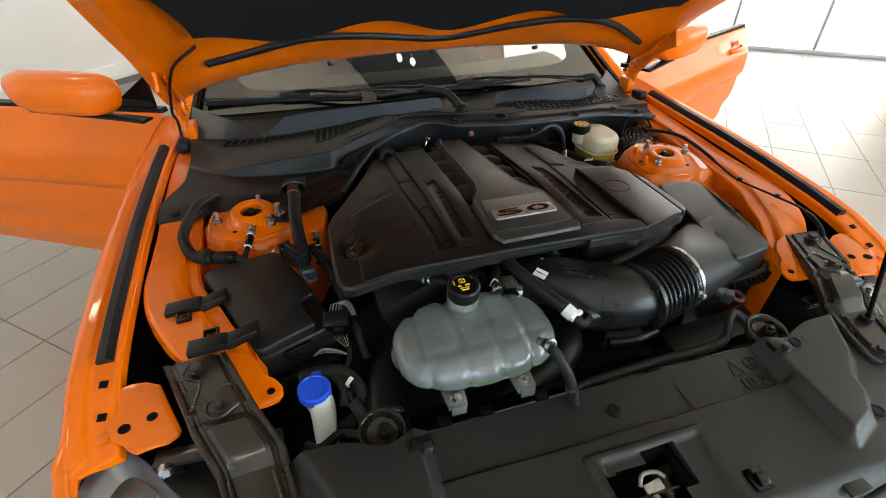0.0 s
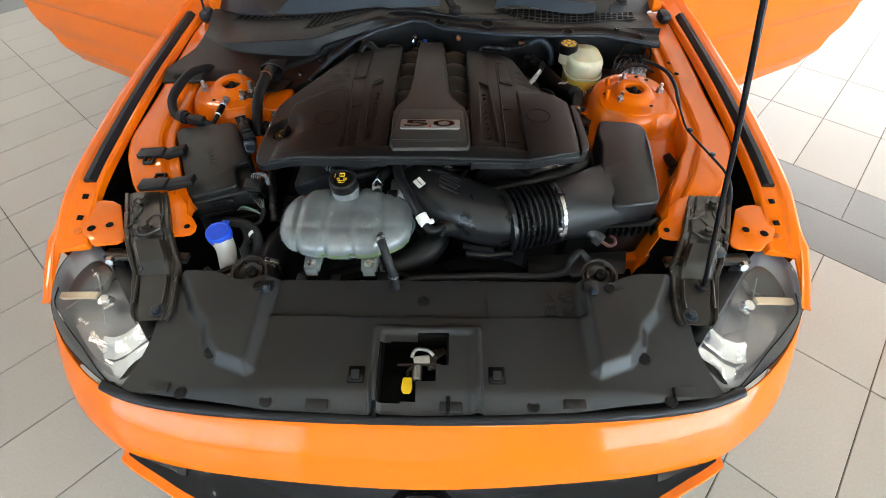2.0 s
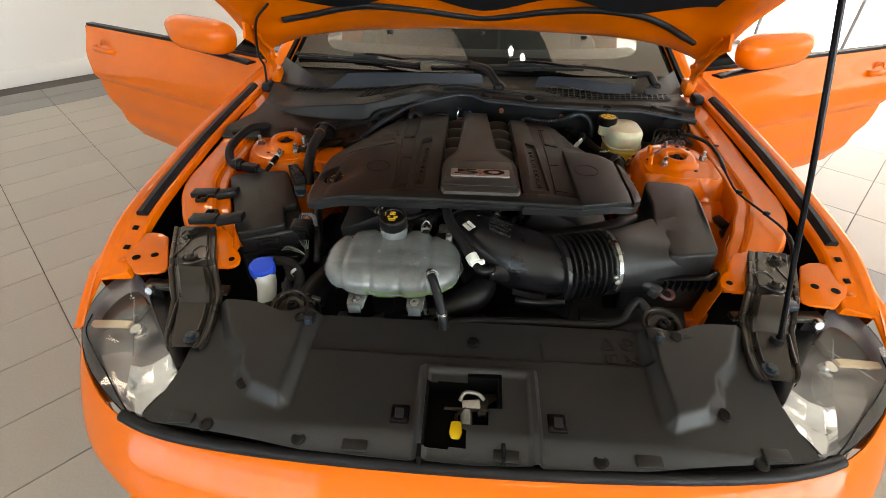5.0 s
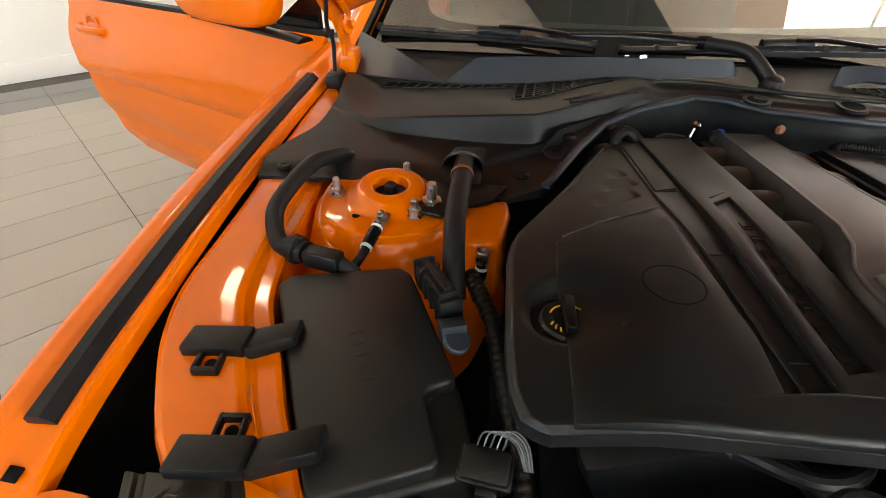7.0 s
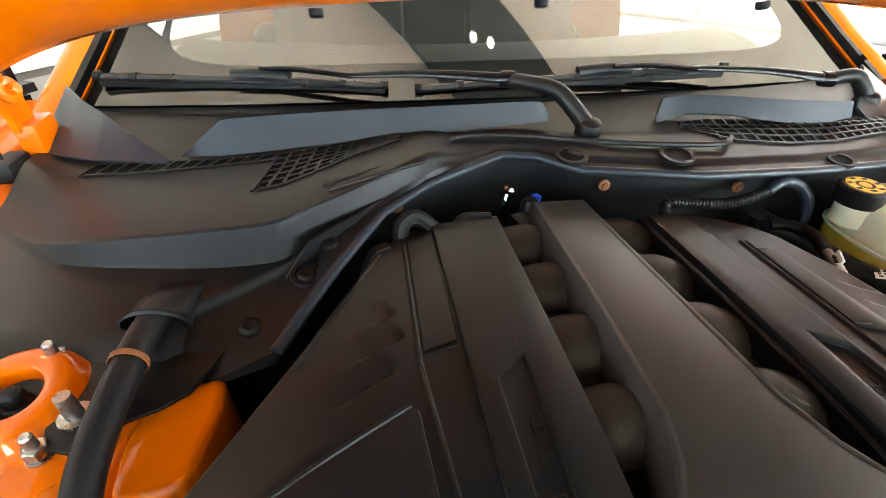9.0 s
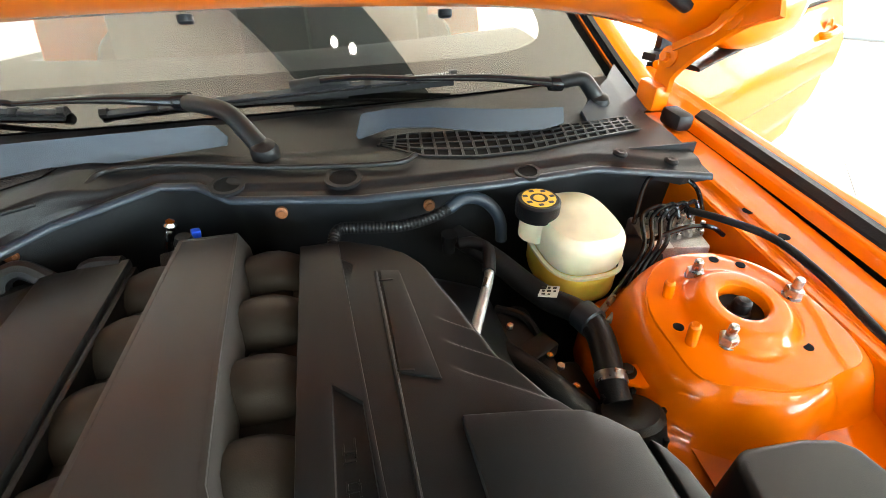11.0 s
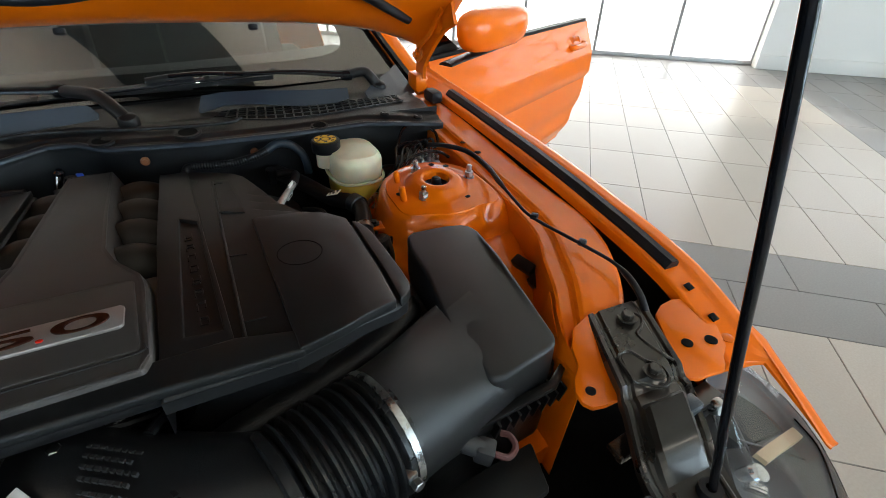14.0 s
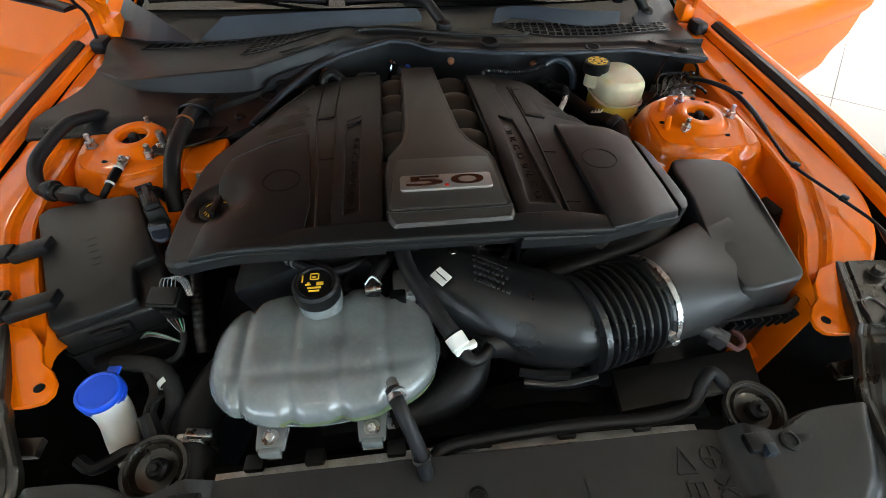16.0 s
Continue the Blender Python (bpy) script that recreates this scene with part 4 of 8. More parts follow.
# windscreen between the pillars
def screen_point(u, v):
    x = (-0.80 + 1.60 * u) * (1 - 0.17 * v)
    return (x, 1.52 + 0.10 * (abs(x) / 0.80) ** 2 + 0.74 * v, 0.961 + 0.380 * v - 0.02 * v * v * 4 * (v - 1) - 0.02 * (x / 0.80) ** 2)


ws = part("windscreen", sheet(screen_point, 24, 16, 0.005), SCREEN, car, "sloping laminated windscreen reflecting the ceiling")


def frit_point(u, v):
    """A printed border with rounded inner corners, inside the glass."""
    t = (u % 1.0) * 4
    k, f = int(t) % 4, t - int(t)
    ex, ey = ((f, 0), (1, f), (1 - f, 1), (0, 1 - f))[k]
    a, b = 2 * ex - 1, 2 * ey - 1
    n = (abs(a) ** 9 + abs(b) ** 9) ** (-1 / 9)
    ix, iy = 0.5 + 0.425 * a * n, 0.53 + 0.42 * b * n
    p = Vector(screen_point(ex + (ix - ex) * v, ey + (iy - ey) * v))
    return p - Vector((0, -0.0012, 0.0022))


def scuttle_point(u, v):
    x = -0.80 + 1.60 * u
    y1, z1 = lerp_table(COWL_REAR, x)
    g = Vector(screen_point(u, 0.035))
    return tuple(Vector((x, y1 - 0.02, z1 - 0.030)).lerp(Vector((g.x, g.y, g.z - 0.004)), v))


part("scuttle_strip", sheet(scuttle_point, 40, 3, 0.003), COWLM, cowl, "dark strip between cowl and glass")
part("frit_band", sheet(frit_point, 160, 4), FRIT, ws, "black printed border of the glass")
part("dashboard", sheet(lambda u, v: (-0.72 + 1.44 * u, 1.62 + 0.45 * v + 0.12 * (2 * u - 1) ** 2, 0.925 + 0.03 * math.sin(math.pi * v) - 0.25 * max(0, v - 0.8)), 20, 12, 0.01), CABIN, car, "dark soft dashboard top")
part("cabin_floor", slab([(-0.72, 1.6), (0.72, 1.6), (0.72, 3.2), (-0.72, 3.2)], 0.30, 0.34, 0.0), CABIN, car, "dark cabin floor")
for s in (1, -1):
    part("front_seat", sided(join(box((0.36, 2.55, 0.52), (0.48, 0.52, 0.18), 0.05), box((0.36, 2.86, 0.85), (0.46, 0.14, 0.62), 0.05, (-18, 0, 0)), box((0.36, 2.99, 1.17), (0.24, 0.09, 0.16), 0.03, (-12, 0, 0))), s), CABIN, car, "dark bucket seat")
    pil = [Vector(screen_point(1.0, k / 8)) + Vector((0.032, 0.0, 0.004)) for k in range(-1, 9)]
    part("windscreen_pillar", sided(sweep(pil, half_round(0.034, 0.022)), s), ORANGE, car, "orange windscreen pillar")
    part("pillar_trim", sided(sweep([p + Vector((-0.028, 0.0, 0.012)) for p in pil], plate(0.010, 0.008)), s), GLOSSBLACK, car, "black pillar trim")
    part("sill", sided(slab([(0.80, 1.62), (0.90, 1.62), (0.90, 3.2), (0.80, 3.2)], 0.18, 0.36, 0.02), s), ORANGE, car, "orange door sill")
    part("quarter_panel", sided(sheet(lambda u, v: (0.90 + 0.05 * math.sin(math.pi * min(1, v * 1.1)) - 0.10 * u * u, 3.05 + 1.25 * u, 0.25 + (0.72 - 0.05 * u) * v), 10, 8, 0.004), s), ORANGE, car, "orange rear quarter panel")
    wh = part("wheel", sided(lathe([(0.20, -0.11), (0.31, -0.12), (0.335, -0.09), (0.337, 0.09), (0.31, 0.12), (0.20, 0.11)], (0.79, 0.92, 0.337), (1, 0, 0), n=36, closed=True), s), RUBBER, car, "black tyre")
    part("rim", sided(lathe([(0.03, 0.06), (0.19, 0.09), (0.205, 0.10), (0.205, -0.1), (0.19, -0.09), (0.03, 0.02)], (0.79, 0.92, 0.337), (1, 0, 0), n=30, closed=True), s), ALUMIN, wh, "dark alloy rim")
    wh = part("wheel", sided(lathe([(0.20, -0.11), (0.31, -0.12), (0.335, -0.09), (0.337, 0.09), (0.31, 0.12), (0.20, 0.11)], (0.79, 3.64, 0.337), (1, 0, 0), n=36, closed=True), s), RUBBER, car, "black tyre")
    part("rim", sided(lathe([(0.03, 0.06), (0.19, 0.09), (0.205, 0.10), (0.205, -0.1), (0.19, -0.09), (0.03, 0.02)], (0.79, 3.64, 0.337), (1, 0, 0), n=30, closed=True), s), ALUMIN, wh, "dark alloy rim")
part("roof", sheet(lambda u, v: ((-0.62 + 1.24 * u) * (1 - 0.06 * v), 2.26 + 1.75 * v, 1.335 + 0.05 * math.sin(math.pi * min(1, v * 1.2)) - 0.30 * v * v - 0.03 * (2 * u - 1) ** 2), 12, 16, 0.02), ORANGE, car, "orange roof")
part("headliner", sheet(lambda u, v: ((-0.60 + 1.20 * u) * (1 - 0.06 * v), 2.24 + 1.6 * v, 1.30 + 0.04 * math.sin(math.pi * min(1, v * 1.2)) - 0.30 * v * v), 8, 10, 0.004), CABIN, car, "dark headliner")
part("rear_bulkhead", sheet(lambda u, v: (-0.74 + 1.48 * u, 3.15 + 0.3 * v, 0.34 + 0.72 * v), 6, 6, 0.01), CABIN, car, "dark rear seat back")
part("boot_lid", sheet(lambda u, v: ((-0.78 + 1.56 * u), 3.95 + 0.36 * v, 1.03 - 0.04 * v - 0.03 * (2 * u - 1) ** 2 - 0.5 * max(0, v - 0.85)), 12, 10, 0.01), ORANGE, car, "orange boot lid")
part("rear_bumper", sheet(lambda u, v: (-0.86 + 1.72 * u, 4.30 + 0.06 * math.sin(math.pi * v) - 0.10 * (2 * u - 1) ** 4, 0.25 + 0.74 * v), 16, 8, 0.01), ORANGE, car, "orange rear bumper")


def wiper(pivot, joint, neck, clip, tip, tail):
    """A wiper: bent arm on its pivot, tapered bar, thin rod and a flat blade."""
    pv, jt, nk, cl, tp, tl = (Vector(q) for q in (pivot, joint, neck, clip, tip, tail))
    hook = pv.lerp(jt, 0.45) + Vector((0, 0.006, 0.026))
    w = part("wiper", join(tube([pv, pv.lerp(hook, 0.5) + Vector((0, 0, 0.006)), hook, jt], lambda k: 0.0150 - 0.0025 * k, 14), lathe([(0.020, -0.020), (0.021, 0.004), (0.017, 0.013), (0.010, 0.017), (0.001, 0.018)], pv, (0, -0.25, 1), n=22)), COVERM, car, "black windscreen wiper arm")
    part("arm_bar", sweep(spline([jt, jt.lerp(nk, 0.5) + Vector((0, 0, 0.005)), nk], 6), half_round(0.0125, 0.011), scale=lambda k: 1.0 - 0.55 * k), GLOSSBLACK, w, "glossy tapered arm bar")
    part("knuckle", lathe([(0.001, -0.012), (0.0135, -0.012), (0.0145, 0.0), (0.0135, 0.012), (0.001, 0.012)], jt, nk - jt, n=18), GLOSSBLACK, w)
    part("arm_rod", tube([nk, nk.lerp(cl, 0.6) + Vector((0, 0, 0.004)), cl], 0.0048, 8), GLOSSBLACK, w)
    d = (tp - tl).normalized()
    mid = tl.lerp(tp, max(0.0, min(1.0, (cl - tl).dot(d) / (tp - tl).length)))
    line = [tl, tl.lerp(mid, 0.5) + Vector((0, 0, 0.002)), mid + Vector((0, 0, 0.003)), tp.lerp(mid, 0.5) + Vector((0, 0, 0.002)), tp]
    bl = part("blade", sweep(spline(line, 4), [(-0.008, -0.003), (-0.009, 0.001), (-0.003, 0.0065), (0.002, 0.0065), (0.007, 0.001), (0.007, -0.003)]), BLADEM, w, "grey-black spoiler of the blade")
    part("rubber_lip", sweep(spline([q + Vector((0, -0.003, -0.011)) for q in line], 4), plate(0.0035, 0.005)), RUBBER, bl, "black rubber lip")
    for f in (0.0, 0.14, 0.27, 0.74, 0.87, 1.0):
        q = tl.lerp(tp, f)
        part("claw", sweep([q - d * 0.006 + Vector((0, 0, 0.002)), q + d * 0.006 + Vector((0, 0, 0.002))], [(-0.009, -0.005), (-0.010, 0.001), (-0.003, 0.0085), (0.003, 0.0085), (0.008, 0.002), (0.008, -0.005)]), BLACK, bl, "black blade claw")
    part("blade_clip", join(sweep([mid - d * 0.052 + Vector((0, 0, 0.013)), mid + Vector((0, 0, 0.016)), mid + d * 0.052 + Vector((0, 0, 0.013))], half_round(0.011, 0.009)), sweep([mid - d * 0.045 - Vector((0, 0, 0.016)), mid + d * 0.045 - Vector((0, 0, 0.016))], plate(0.006, 0.007))), BLACK, w, "black blade adapter")
    return w


wiper((0.073, 1.372, 0.957), (-0.040, 1.468, 1.009), (-0.30, 1.545, 1.000), (-0.46, 1.592, 1.004), (-0.760, 1.650, 0.983), (-0.243, 1.552, 0.978))
wiper((0.671, 1.474, 0.944), (0.590, 1.497, 0.978), (0.33, 1.518, 1.000), (0.165, 1.514, 1.010), (-0.183, 1.545, 0.972), (0.406, 1.550, 0.990))

# ---- hood, propped open ----
HS, HA = 1.25, radians(30.5)


def hood_point(u, v, off=0.0):
    k = 2 * u - 1
    w = 0.835 - 0.10 * v * v
    s = v * HS
    x = k * w
    y = 1.475 - s * math.cos(HA) - 0.02 * (1 - k * k) * 0 - off * math.sin(HA)
    z = 1.075 + s * math.sin(HA) + 0.045 * (1 - k * k) - 0.05 * (abs(k) ** 6) * (1 - smooth01(0.0, 0.25, v)) - 0.02 * (abs(k) ** 8) - off * math.cos(HA)
    if v > 0.9:
        z -= 0.06 * ((v - 0.9) / 0.1) ** 2
    return Vector((x, y, z))


hood = part("hood", sheet(lambda u, v: hood_point(u, v, -0.028), 30, 30, 0.002), ORANGE, car, "orange hood, propped open")


def inner_hood(u, v):
    k = abs(2 * u - 1)
    d = 0.0
    d += 0.012 * smooth01(0.16, 0.22, v) * (1 - smooth01(0.80, 0.86, k))
    d -= 0.010 * smooth01(0.02, 0.06, v) * (1 - smooth01(0.10, 0.14, v)) * (0.5 + 0.5 * math.cos(k * 9))
    rim = max(smooth01(0.95, 1.0, k), 1 - smooth01(0.0, 0.025, v), smooth01(0.97, 1.0, v))
    return hood_point(u, v, 0.0 - d - 0.024 * rim)


inner = part("hood_inner_panel", sheet(inner_hood, 60, 50, 0.0015), ORANGE_BAY, hood, "orange stamped inner hood panel")
part("insulation_pad", sheet(lambda u, v: hood_point(0.5 + (u - 0.5) * (0.84 - 0.05 * math.cos(v * 5)), 0.225 + 0.67 * v - 0.035 * math.cos((2 * u - 1) * 9.4) * (1 - v) + 0.05 * abs(2 * u - 1) * (1 - v), 0.006), 40, 24, 0.012), FELT, hood, "black felt insulation pad")
SEAL = [(0.10, 0.155), (0.16, 0.165), (0.26, 0.20), (0.36, 0.175), (0.5, 0.12), (0.62, 0.175), (0.72, 0.205), (0.82, 0.18), (0.93, 0.10)]
part("hood_seal", sweep(spline([hood_point(u, v, 0.006) for u, v in SEAL], 5), half_round(0.011, -0.010), up=(0, math.sin(HA), math.cos(HA))), RUBBER, hood, "black rubber seal strip across the hood")
for u, v in ((0.3, 0.012), (0.5, 0.012), (0.72, 0.012)):
    p = hood_point(u, v, 0.006)
    part("bump_stop", lathe([(0.011, -0.006), (0.011, 0.003), (0.008, 0.006), (0.001, 0.006)], p, (0, -0.3, -1), n=16), RUBBER, hood, "black rubber stop")
for u, v in ((0.08, 0.10), (0.14, 0.05), (0.9, 0.12), (0.86, 0.05), (0.24, 0.09), (0.4, 0.08), (0.64, 0.08), (0.76, 0.1)):
    p = hood_point(u, v, 0.001)
    part("punched_hole", lathe([(0.001, -0.001), (0.006, -0.001), (0.006, 0.001), (0.001, 0.001)], p, (0, -math.sin(HA), -math.cos(HA)), n=14), VOID, hood, "small dark hole")
for s in (1, -1):
    hg = part("hood_hinge", sided(join(sweep(spline([(0.792, 1.27, 1.15), (0.795, 1.34, 1.118), (0.797, 1.42, 1.052), (0.80, 1.468, 1.0), (0.80, 1.472, 0.96)], 4), [(-0.023, -0.004), (-0.026, 0.004), (-0.021, 0.0055), (0.0, 0.003), (0.021, 0.0055), (0.026, 0.004), (0.023, -0.004)], up=(1, 0, 0)),
                                       box((0.795, 1.485, 0.945), (0.035, 0.06, 0.05), 0.006)), s), ORANGE_BAY, car, "orange painted hood hinge arm")
    for hx, hy, hz in ((0.788, 1.345, 1.112), (0.790, 1.462, 1.022)):
        part("hinge_bolt", sided(join(lathe([(0.019, 0), (0.019, 0.003), (0.012, 0.005), (0.001, 0.005)], (hx, hy, hz), (-1, -0.2, 0.2), n=20), hexnut((hx - 0.005, hy - 0.001, hz + 0.001), 0.009, 0.012, (-1, -0.2, 0.2))), s), ORANGE_BAY, hg)
    part("hinge_cover", sided(box((0.818, 1.428, 0.916), (0.036, 0.060, 0.034), 0.010), s), RUBBER, hg, "black rubber hinge cover")
    part("hinge_link", sided(sweep([(0.775, 1.30, 1.155), (0.772, 1.36, 1.09), (0.776, 1.44, 1.045)], plate(0.006, 0.003), up=(1, 0, 0)), s), ORANGE_BAY, hg)
rod = solo("prop_rod", tube([(0.60, 0.30, 0.785), (0.613, 0.313, 0.80), (0.567, 0.332, 1.0), (0.52, 0.348, 1.2), (0.418, 0.38, 1.6), (0.395, 0.388, 1.69)], 0.0048, 18, 4), GLOSSBLACK,
           "thin black steel prop rod holding the hood up", "prop rod")
# washer hose along the hood's hinge side
hose = part("washer_hose", tube([hood_point(0.10, 0.26, 0.012), hood_point(0.05, 0.18, 0.012), (-0.80, 1.36, 1.05), (-0.805, 1.40, 1.0), (-0.81, 1.405, 0.94)], 0.0042, 8), RUBBER, hood, "thin black washer hose")

# ---- doors, standing open ----
DH, DE = Vector((0.915, 1.635, 0)), Vector((2.11, 2.245, 0))
DDIR = (DE - DH).normalized()
DNOR = Vector((DDIR.y, -DDIR.x, 0))


def door_point(u, v):
    zb, zt = 0.30, 0.955 - 0.015 * u
    z = zb + (zt - zb) * v
    back = 0.10 * smooth01(0.55, 0.0, v) - 0.035 * smooth01(0.6, 1.0, v)
    L = (DE - DH).length - back - 0.03 * (1 - v)
    out = 0.03 * math.sin(math.pi * min(1, v)) + 0.022 * smooth01(0.58, 0.64, v) - 0.045 * smooth01(0.75, 1.0, v) - 0.03 * smooth01(0.22, 0.0, v)
    out += 0.012 * smooth01(0.15, 0.30, v) * (1 - smooth01(0.30, 0.42, v)) * -1
    p = DH + DDIR * (u * L) + DNOR * out
    return (p.x, p.y, z + (0.06 * u * (1 - v) ** 3))


for s in (1, -1):
    dr = part("door", sided(sheet(door_point, 36, 36, 0.012), s), ORANGE, car, "orange door, standing open")
    mid = DH + DDIR * 0.6 - DNOR * 0.05
    part("door_inner_trim", sided(sheet(lambda u, v: tuple(Vector(door_point(0.02 + 0.95 * u, 0.05 + 0.93 * v)) - DNOR * (0.03 + 0.06 * math.sin(math.pi * v))), 16, 12, 0.01), s), CABIN, dr, "dark inner door trim")
    belt = [Vector(door_point(k / 10, 1.0)) + Vector((0, 0, 0.006)) - DNOR * 0.012 for k in range(11)]
    part("belt_seal", sided(sweep(belt, plate(0.016, 0.008)), s), RUBBER, dr, "black window belt seal")
    tri = [Vector(door_point(0.02, 1.0)), Vector(door_point(0.16, 1.0)), Vector(door_point(0.02, 1.0)) + Vector((0, 0, 0.12))]
    bm = bmesh.new()
    lo = [bm.verts.new(p - DNOR * 0.018) for p in tri]
    hi = [bm.verts.new(p - DNOR * 0.004) for p in tri]
    bm.faces.new(lo), bm.faces.new(hi)
    for i in range(3):
        bm.faces.new((lo[i], lo[(i + 1) % 3], hi[(i + 1) % 3], hi[i]))
    part("mirror_sail", sided(bm, s), GLOSSBLACK, dr, "black triangular mirror sail")
    # handle in its scoop
    hp = Vector(door_point(0.865, 0.86))
    part("handle_scoop", sided(lathe([(0.001, 0), (0.036, 0.001), (0.042, 0.006), (0.05, 0.004), (0.001, -0.002)], hp + DNOR * 0.002, DNOR, n=24), s), ORANGE_BAY, dr, "shaded handle scoop")
    part("door_handle", sided(tube([hp - DDIR * 0.09 + DNOR * 0.004, hp - DDIR * 0.07 + DNOR * 0.03, hp + DDIR * 0.05 + DNOR * 0.032, hp + DDIR * 0.085 + DNOR * 0.004], lambda k: 0.0135, 10), s), ORANGE, dr, "body-coloured door handle")
    # mirror
    mc = Vector((1.195, 1.70, 1.045)) - DDIR * 0.03
    def mirror_shell(u, v, mc=mc):
        a, b = 2 * math.pi * u, math.pi * (v - 0.5)
        cx = math.copysign(abs(math.cos(a)) ** 0.5, math.cos(a)) * math.cos(b) ** 0.6
        cz = math.copysign(abs(math.sin(a)) ** 0.75, math.sin(a)) * math.cos(b) ** 0.6
        dep = math.sin(b)
        p = mc + DDIR * (0.205 * cx * (1.0 + 0.10 * cz)) + Vector((0, 0, 0.068 * cz - 0.004)) + DNOR * (0.075 * dep if dep > 0 else 0.035 * dep)
        return (p.x, p.y, p.z)
    mi = part("wing_mirror", sided(sheet(mirror_shell, 28, 14), s), ORANGE, dr, "orange wing mirror shell")
    part("mirror_base", sided(sweep([mc - DDIR * 0.27 - Vector((0, 0, 0.082)), mc - DDIR * 0.21 - Vector((0, 0, 0.078)), mc - DDIR * 0.08 - Vector((0, 0, 0.073)), mc + DDIR * 0.15 - Vector((0, 0, 0.066))], half_round(0.024, 0.008)), s), BLACK, mi, "black lower mirror housing")

# ---- front end: shroud, bumper, lamps, grille ----
SH_FRONT = [(-0.64, 0.115, 0.722), (-0.58, 0.085, 0.735), (-0.30, 0.052, 0.745), (0.0, 0.042, 0.748), (0.30, 0.052, 0.745), (0.58, 0.085, 0.735), (0.64, 0.115, 0.722)]


POD = [(0.346, 0.36), (0.340, 0.235), (0.342, 0.125), (0.352, 0.118), (0.418, 0.142), (0.452, 0.178), (0.462, 0.213), (0.50, 0.25), (0.56, 0.36)]


def shroud_height(x, y):
    z = 0.752 + 0.105 * (y - 0.05) - 0.020 * smooth01(0.35, 0.62, abs(x)) * (1 - smooth01(0.1, 0.3, y))
    z -= 0.020 * smooth01(0.09, 0.045, y)
    # sunk panel along the rear edge
    z -= 0.008 * smooth01(-0.333, -0.327, x) * (1 - smooth01(0.347, 0.353, x)) * smooth01(0.243, 0.249, y)
    # raised pods over the lamps
    d = inside(POD, abs(x - 0.003), y)
    z += 0.024 * smooth01(-0.012, 0.015, d)
    # raised rim round the latch well
    dx = abs(x - 0.012)
    z += 0.014 * (1 - smooth01(0.104, 0.113, dx)) * smooth01(0.222, 0.213, y)
    z -= 0.008 * (1 - smooth01(0.088, 0.096, dx)) * smooth01(0.206, 0.198, y)
    return z


def shroud_point(u, v):
    side = 2 * u - 1
    x = 0.60 * side
    y0, _ = lerp_table(SH_FRONT, x)
    lim = 0.345 - 0.024 * math.exp(-((abs(x) - 0.40) / 0.045) ** 2)
    y = y0 + (lim - y0) * v
    x *= 1.0 - 0.05 * math.sin(math.pi * v) * abs(side) ** 3
    z = shroud_height(x, y)
    if v > 0.985:
        z -= 0.02
    return (x, y, z)


bm = sheet(shroud_point, 280, 84)
WELL = ((-0.0875, -0.0077, 0.063, 0.182), (-0.0078, 0.0537, 0.133, 0.200), (-0.0078, 0.029, 0.0997, 0.134))
mids = [(f, f.calc_center_median()) for f in bm.faces]
well = [f for f, c in mids if any(a < c.x < b and p < c.y < q for a, b, p, q in WELL)]
bmesh.ops.delete(bm, geom=well, context="FACES")
bm = thicken(bm, 0.003)
shroud = solo("radiator_shroud", bm, SHROUDM, "black plastic radiator shroud panel with a sunk latch well", "shroud", sharp=0.8)
shroud_part = lambda name, b, m, label="": part(name, b, m, shroud, label)
for x in (-0.128, 0.151):
    zz = shroud_height(x, 0.115)
    shroud_part("square_plug", join(box((x, 0.115, zz + 0.001), (0.034, 0.036, 0.008), 0.003), box((x, 0.112, zz + 0.008), (0.018, 0.02, 0.012), 0.003, (25, 0, 0))), GLOSSBLACK, "glossy square clip")
for x, y in ((-0.43, 0.155), (-0.36, 0.30), (0.455, 0.155), (0.405, 0.30), (-0.30, 0.065), (0.22, 0.06), (0.49, 0.075), (-0.47, 0.08), (0.0, 0.285)):
    shroud_part("push_pin", lathe([(0.0125, 0), (0.0125, 0.003), (0.0085, 0.004), (0.0085, 0.0025), (0.001, 0.0025)], (x, y, shroud_height(x, y) + 0.0008), (0, -0.1, 1), n=20), BLACK, "black push pin")
for x in (-0.52, -0.20, 0.06, 0.30, 0.52):
    y0, _ = lerp_table(SH_FRONT, x)
    shroud_part("edge_tab", box((x, y0 + 0.012, shroud_height(x, y0 + 0.012) + 0.004), (0.045, 0.022, 0.007), 0.003), SHROUDM)
shroud_part("seam", box((0.14, 0.29, shroud_height(0.14, 0.29) + 0.0006), (0.003, 0.09, 0.002), 0.0), SHROUDM)
# moulded warning symbols
def bar(a, b, w=0.0016):
    return sweep([(a[0], a[1], shroud_height(*a) + 0.001), (b[0], b[1], shroud_height(*b) + 0.001)], plate(w, 0.001))
shroud_part("warning_symbol", join(bar((0.262, 0.286), (0.275, 0.318)), bar((0.275, 0.318), (0.288, 0.286)), bar((0.262, 0.286), (0.288, 0.286))), SHROUDM, "moulded warning triangle")
ring = [(0.315 + 0.015 * math.cos(a), 0.302 + 0.015 * math.sin(a)) for a in (2 * math.pi * k / 10 for k in range(10))]
shroud_part("warning_symbol", join(*[bar(ring[i], ring[(i + 1) % 10]) for i in range(10)], bar((0.302, 0.302), (0.328, 0.302)), bar((0.315, 0.288), (0.315, 0.316))), SHROUDM, "moulded fan symbol")
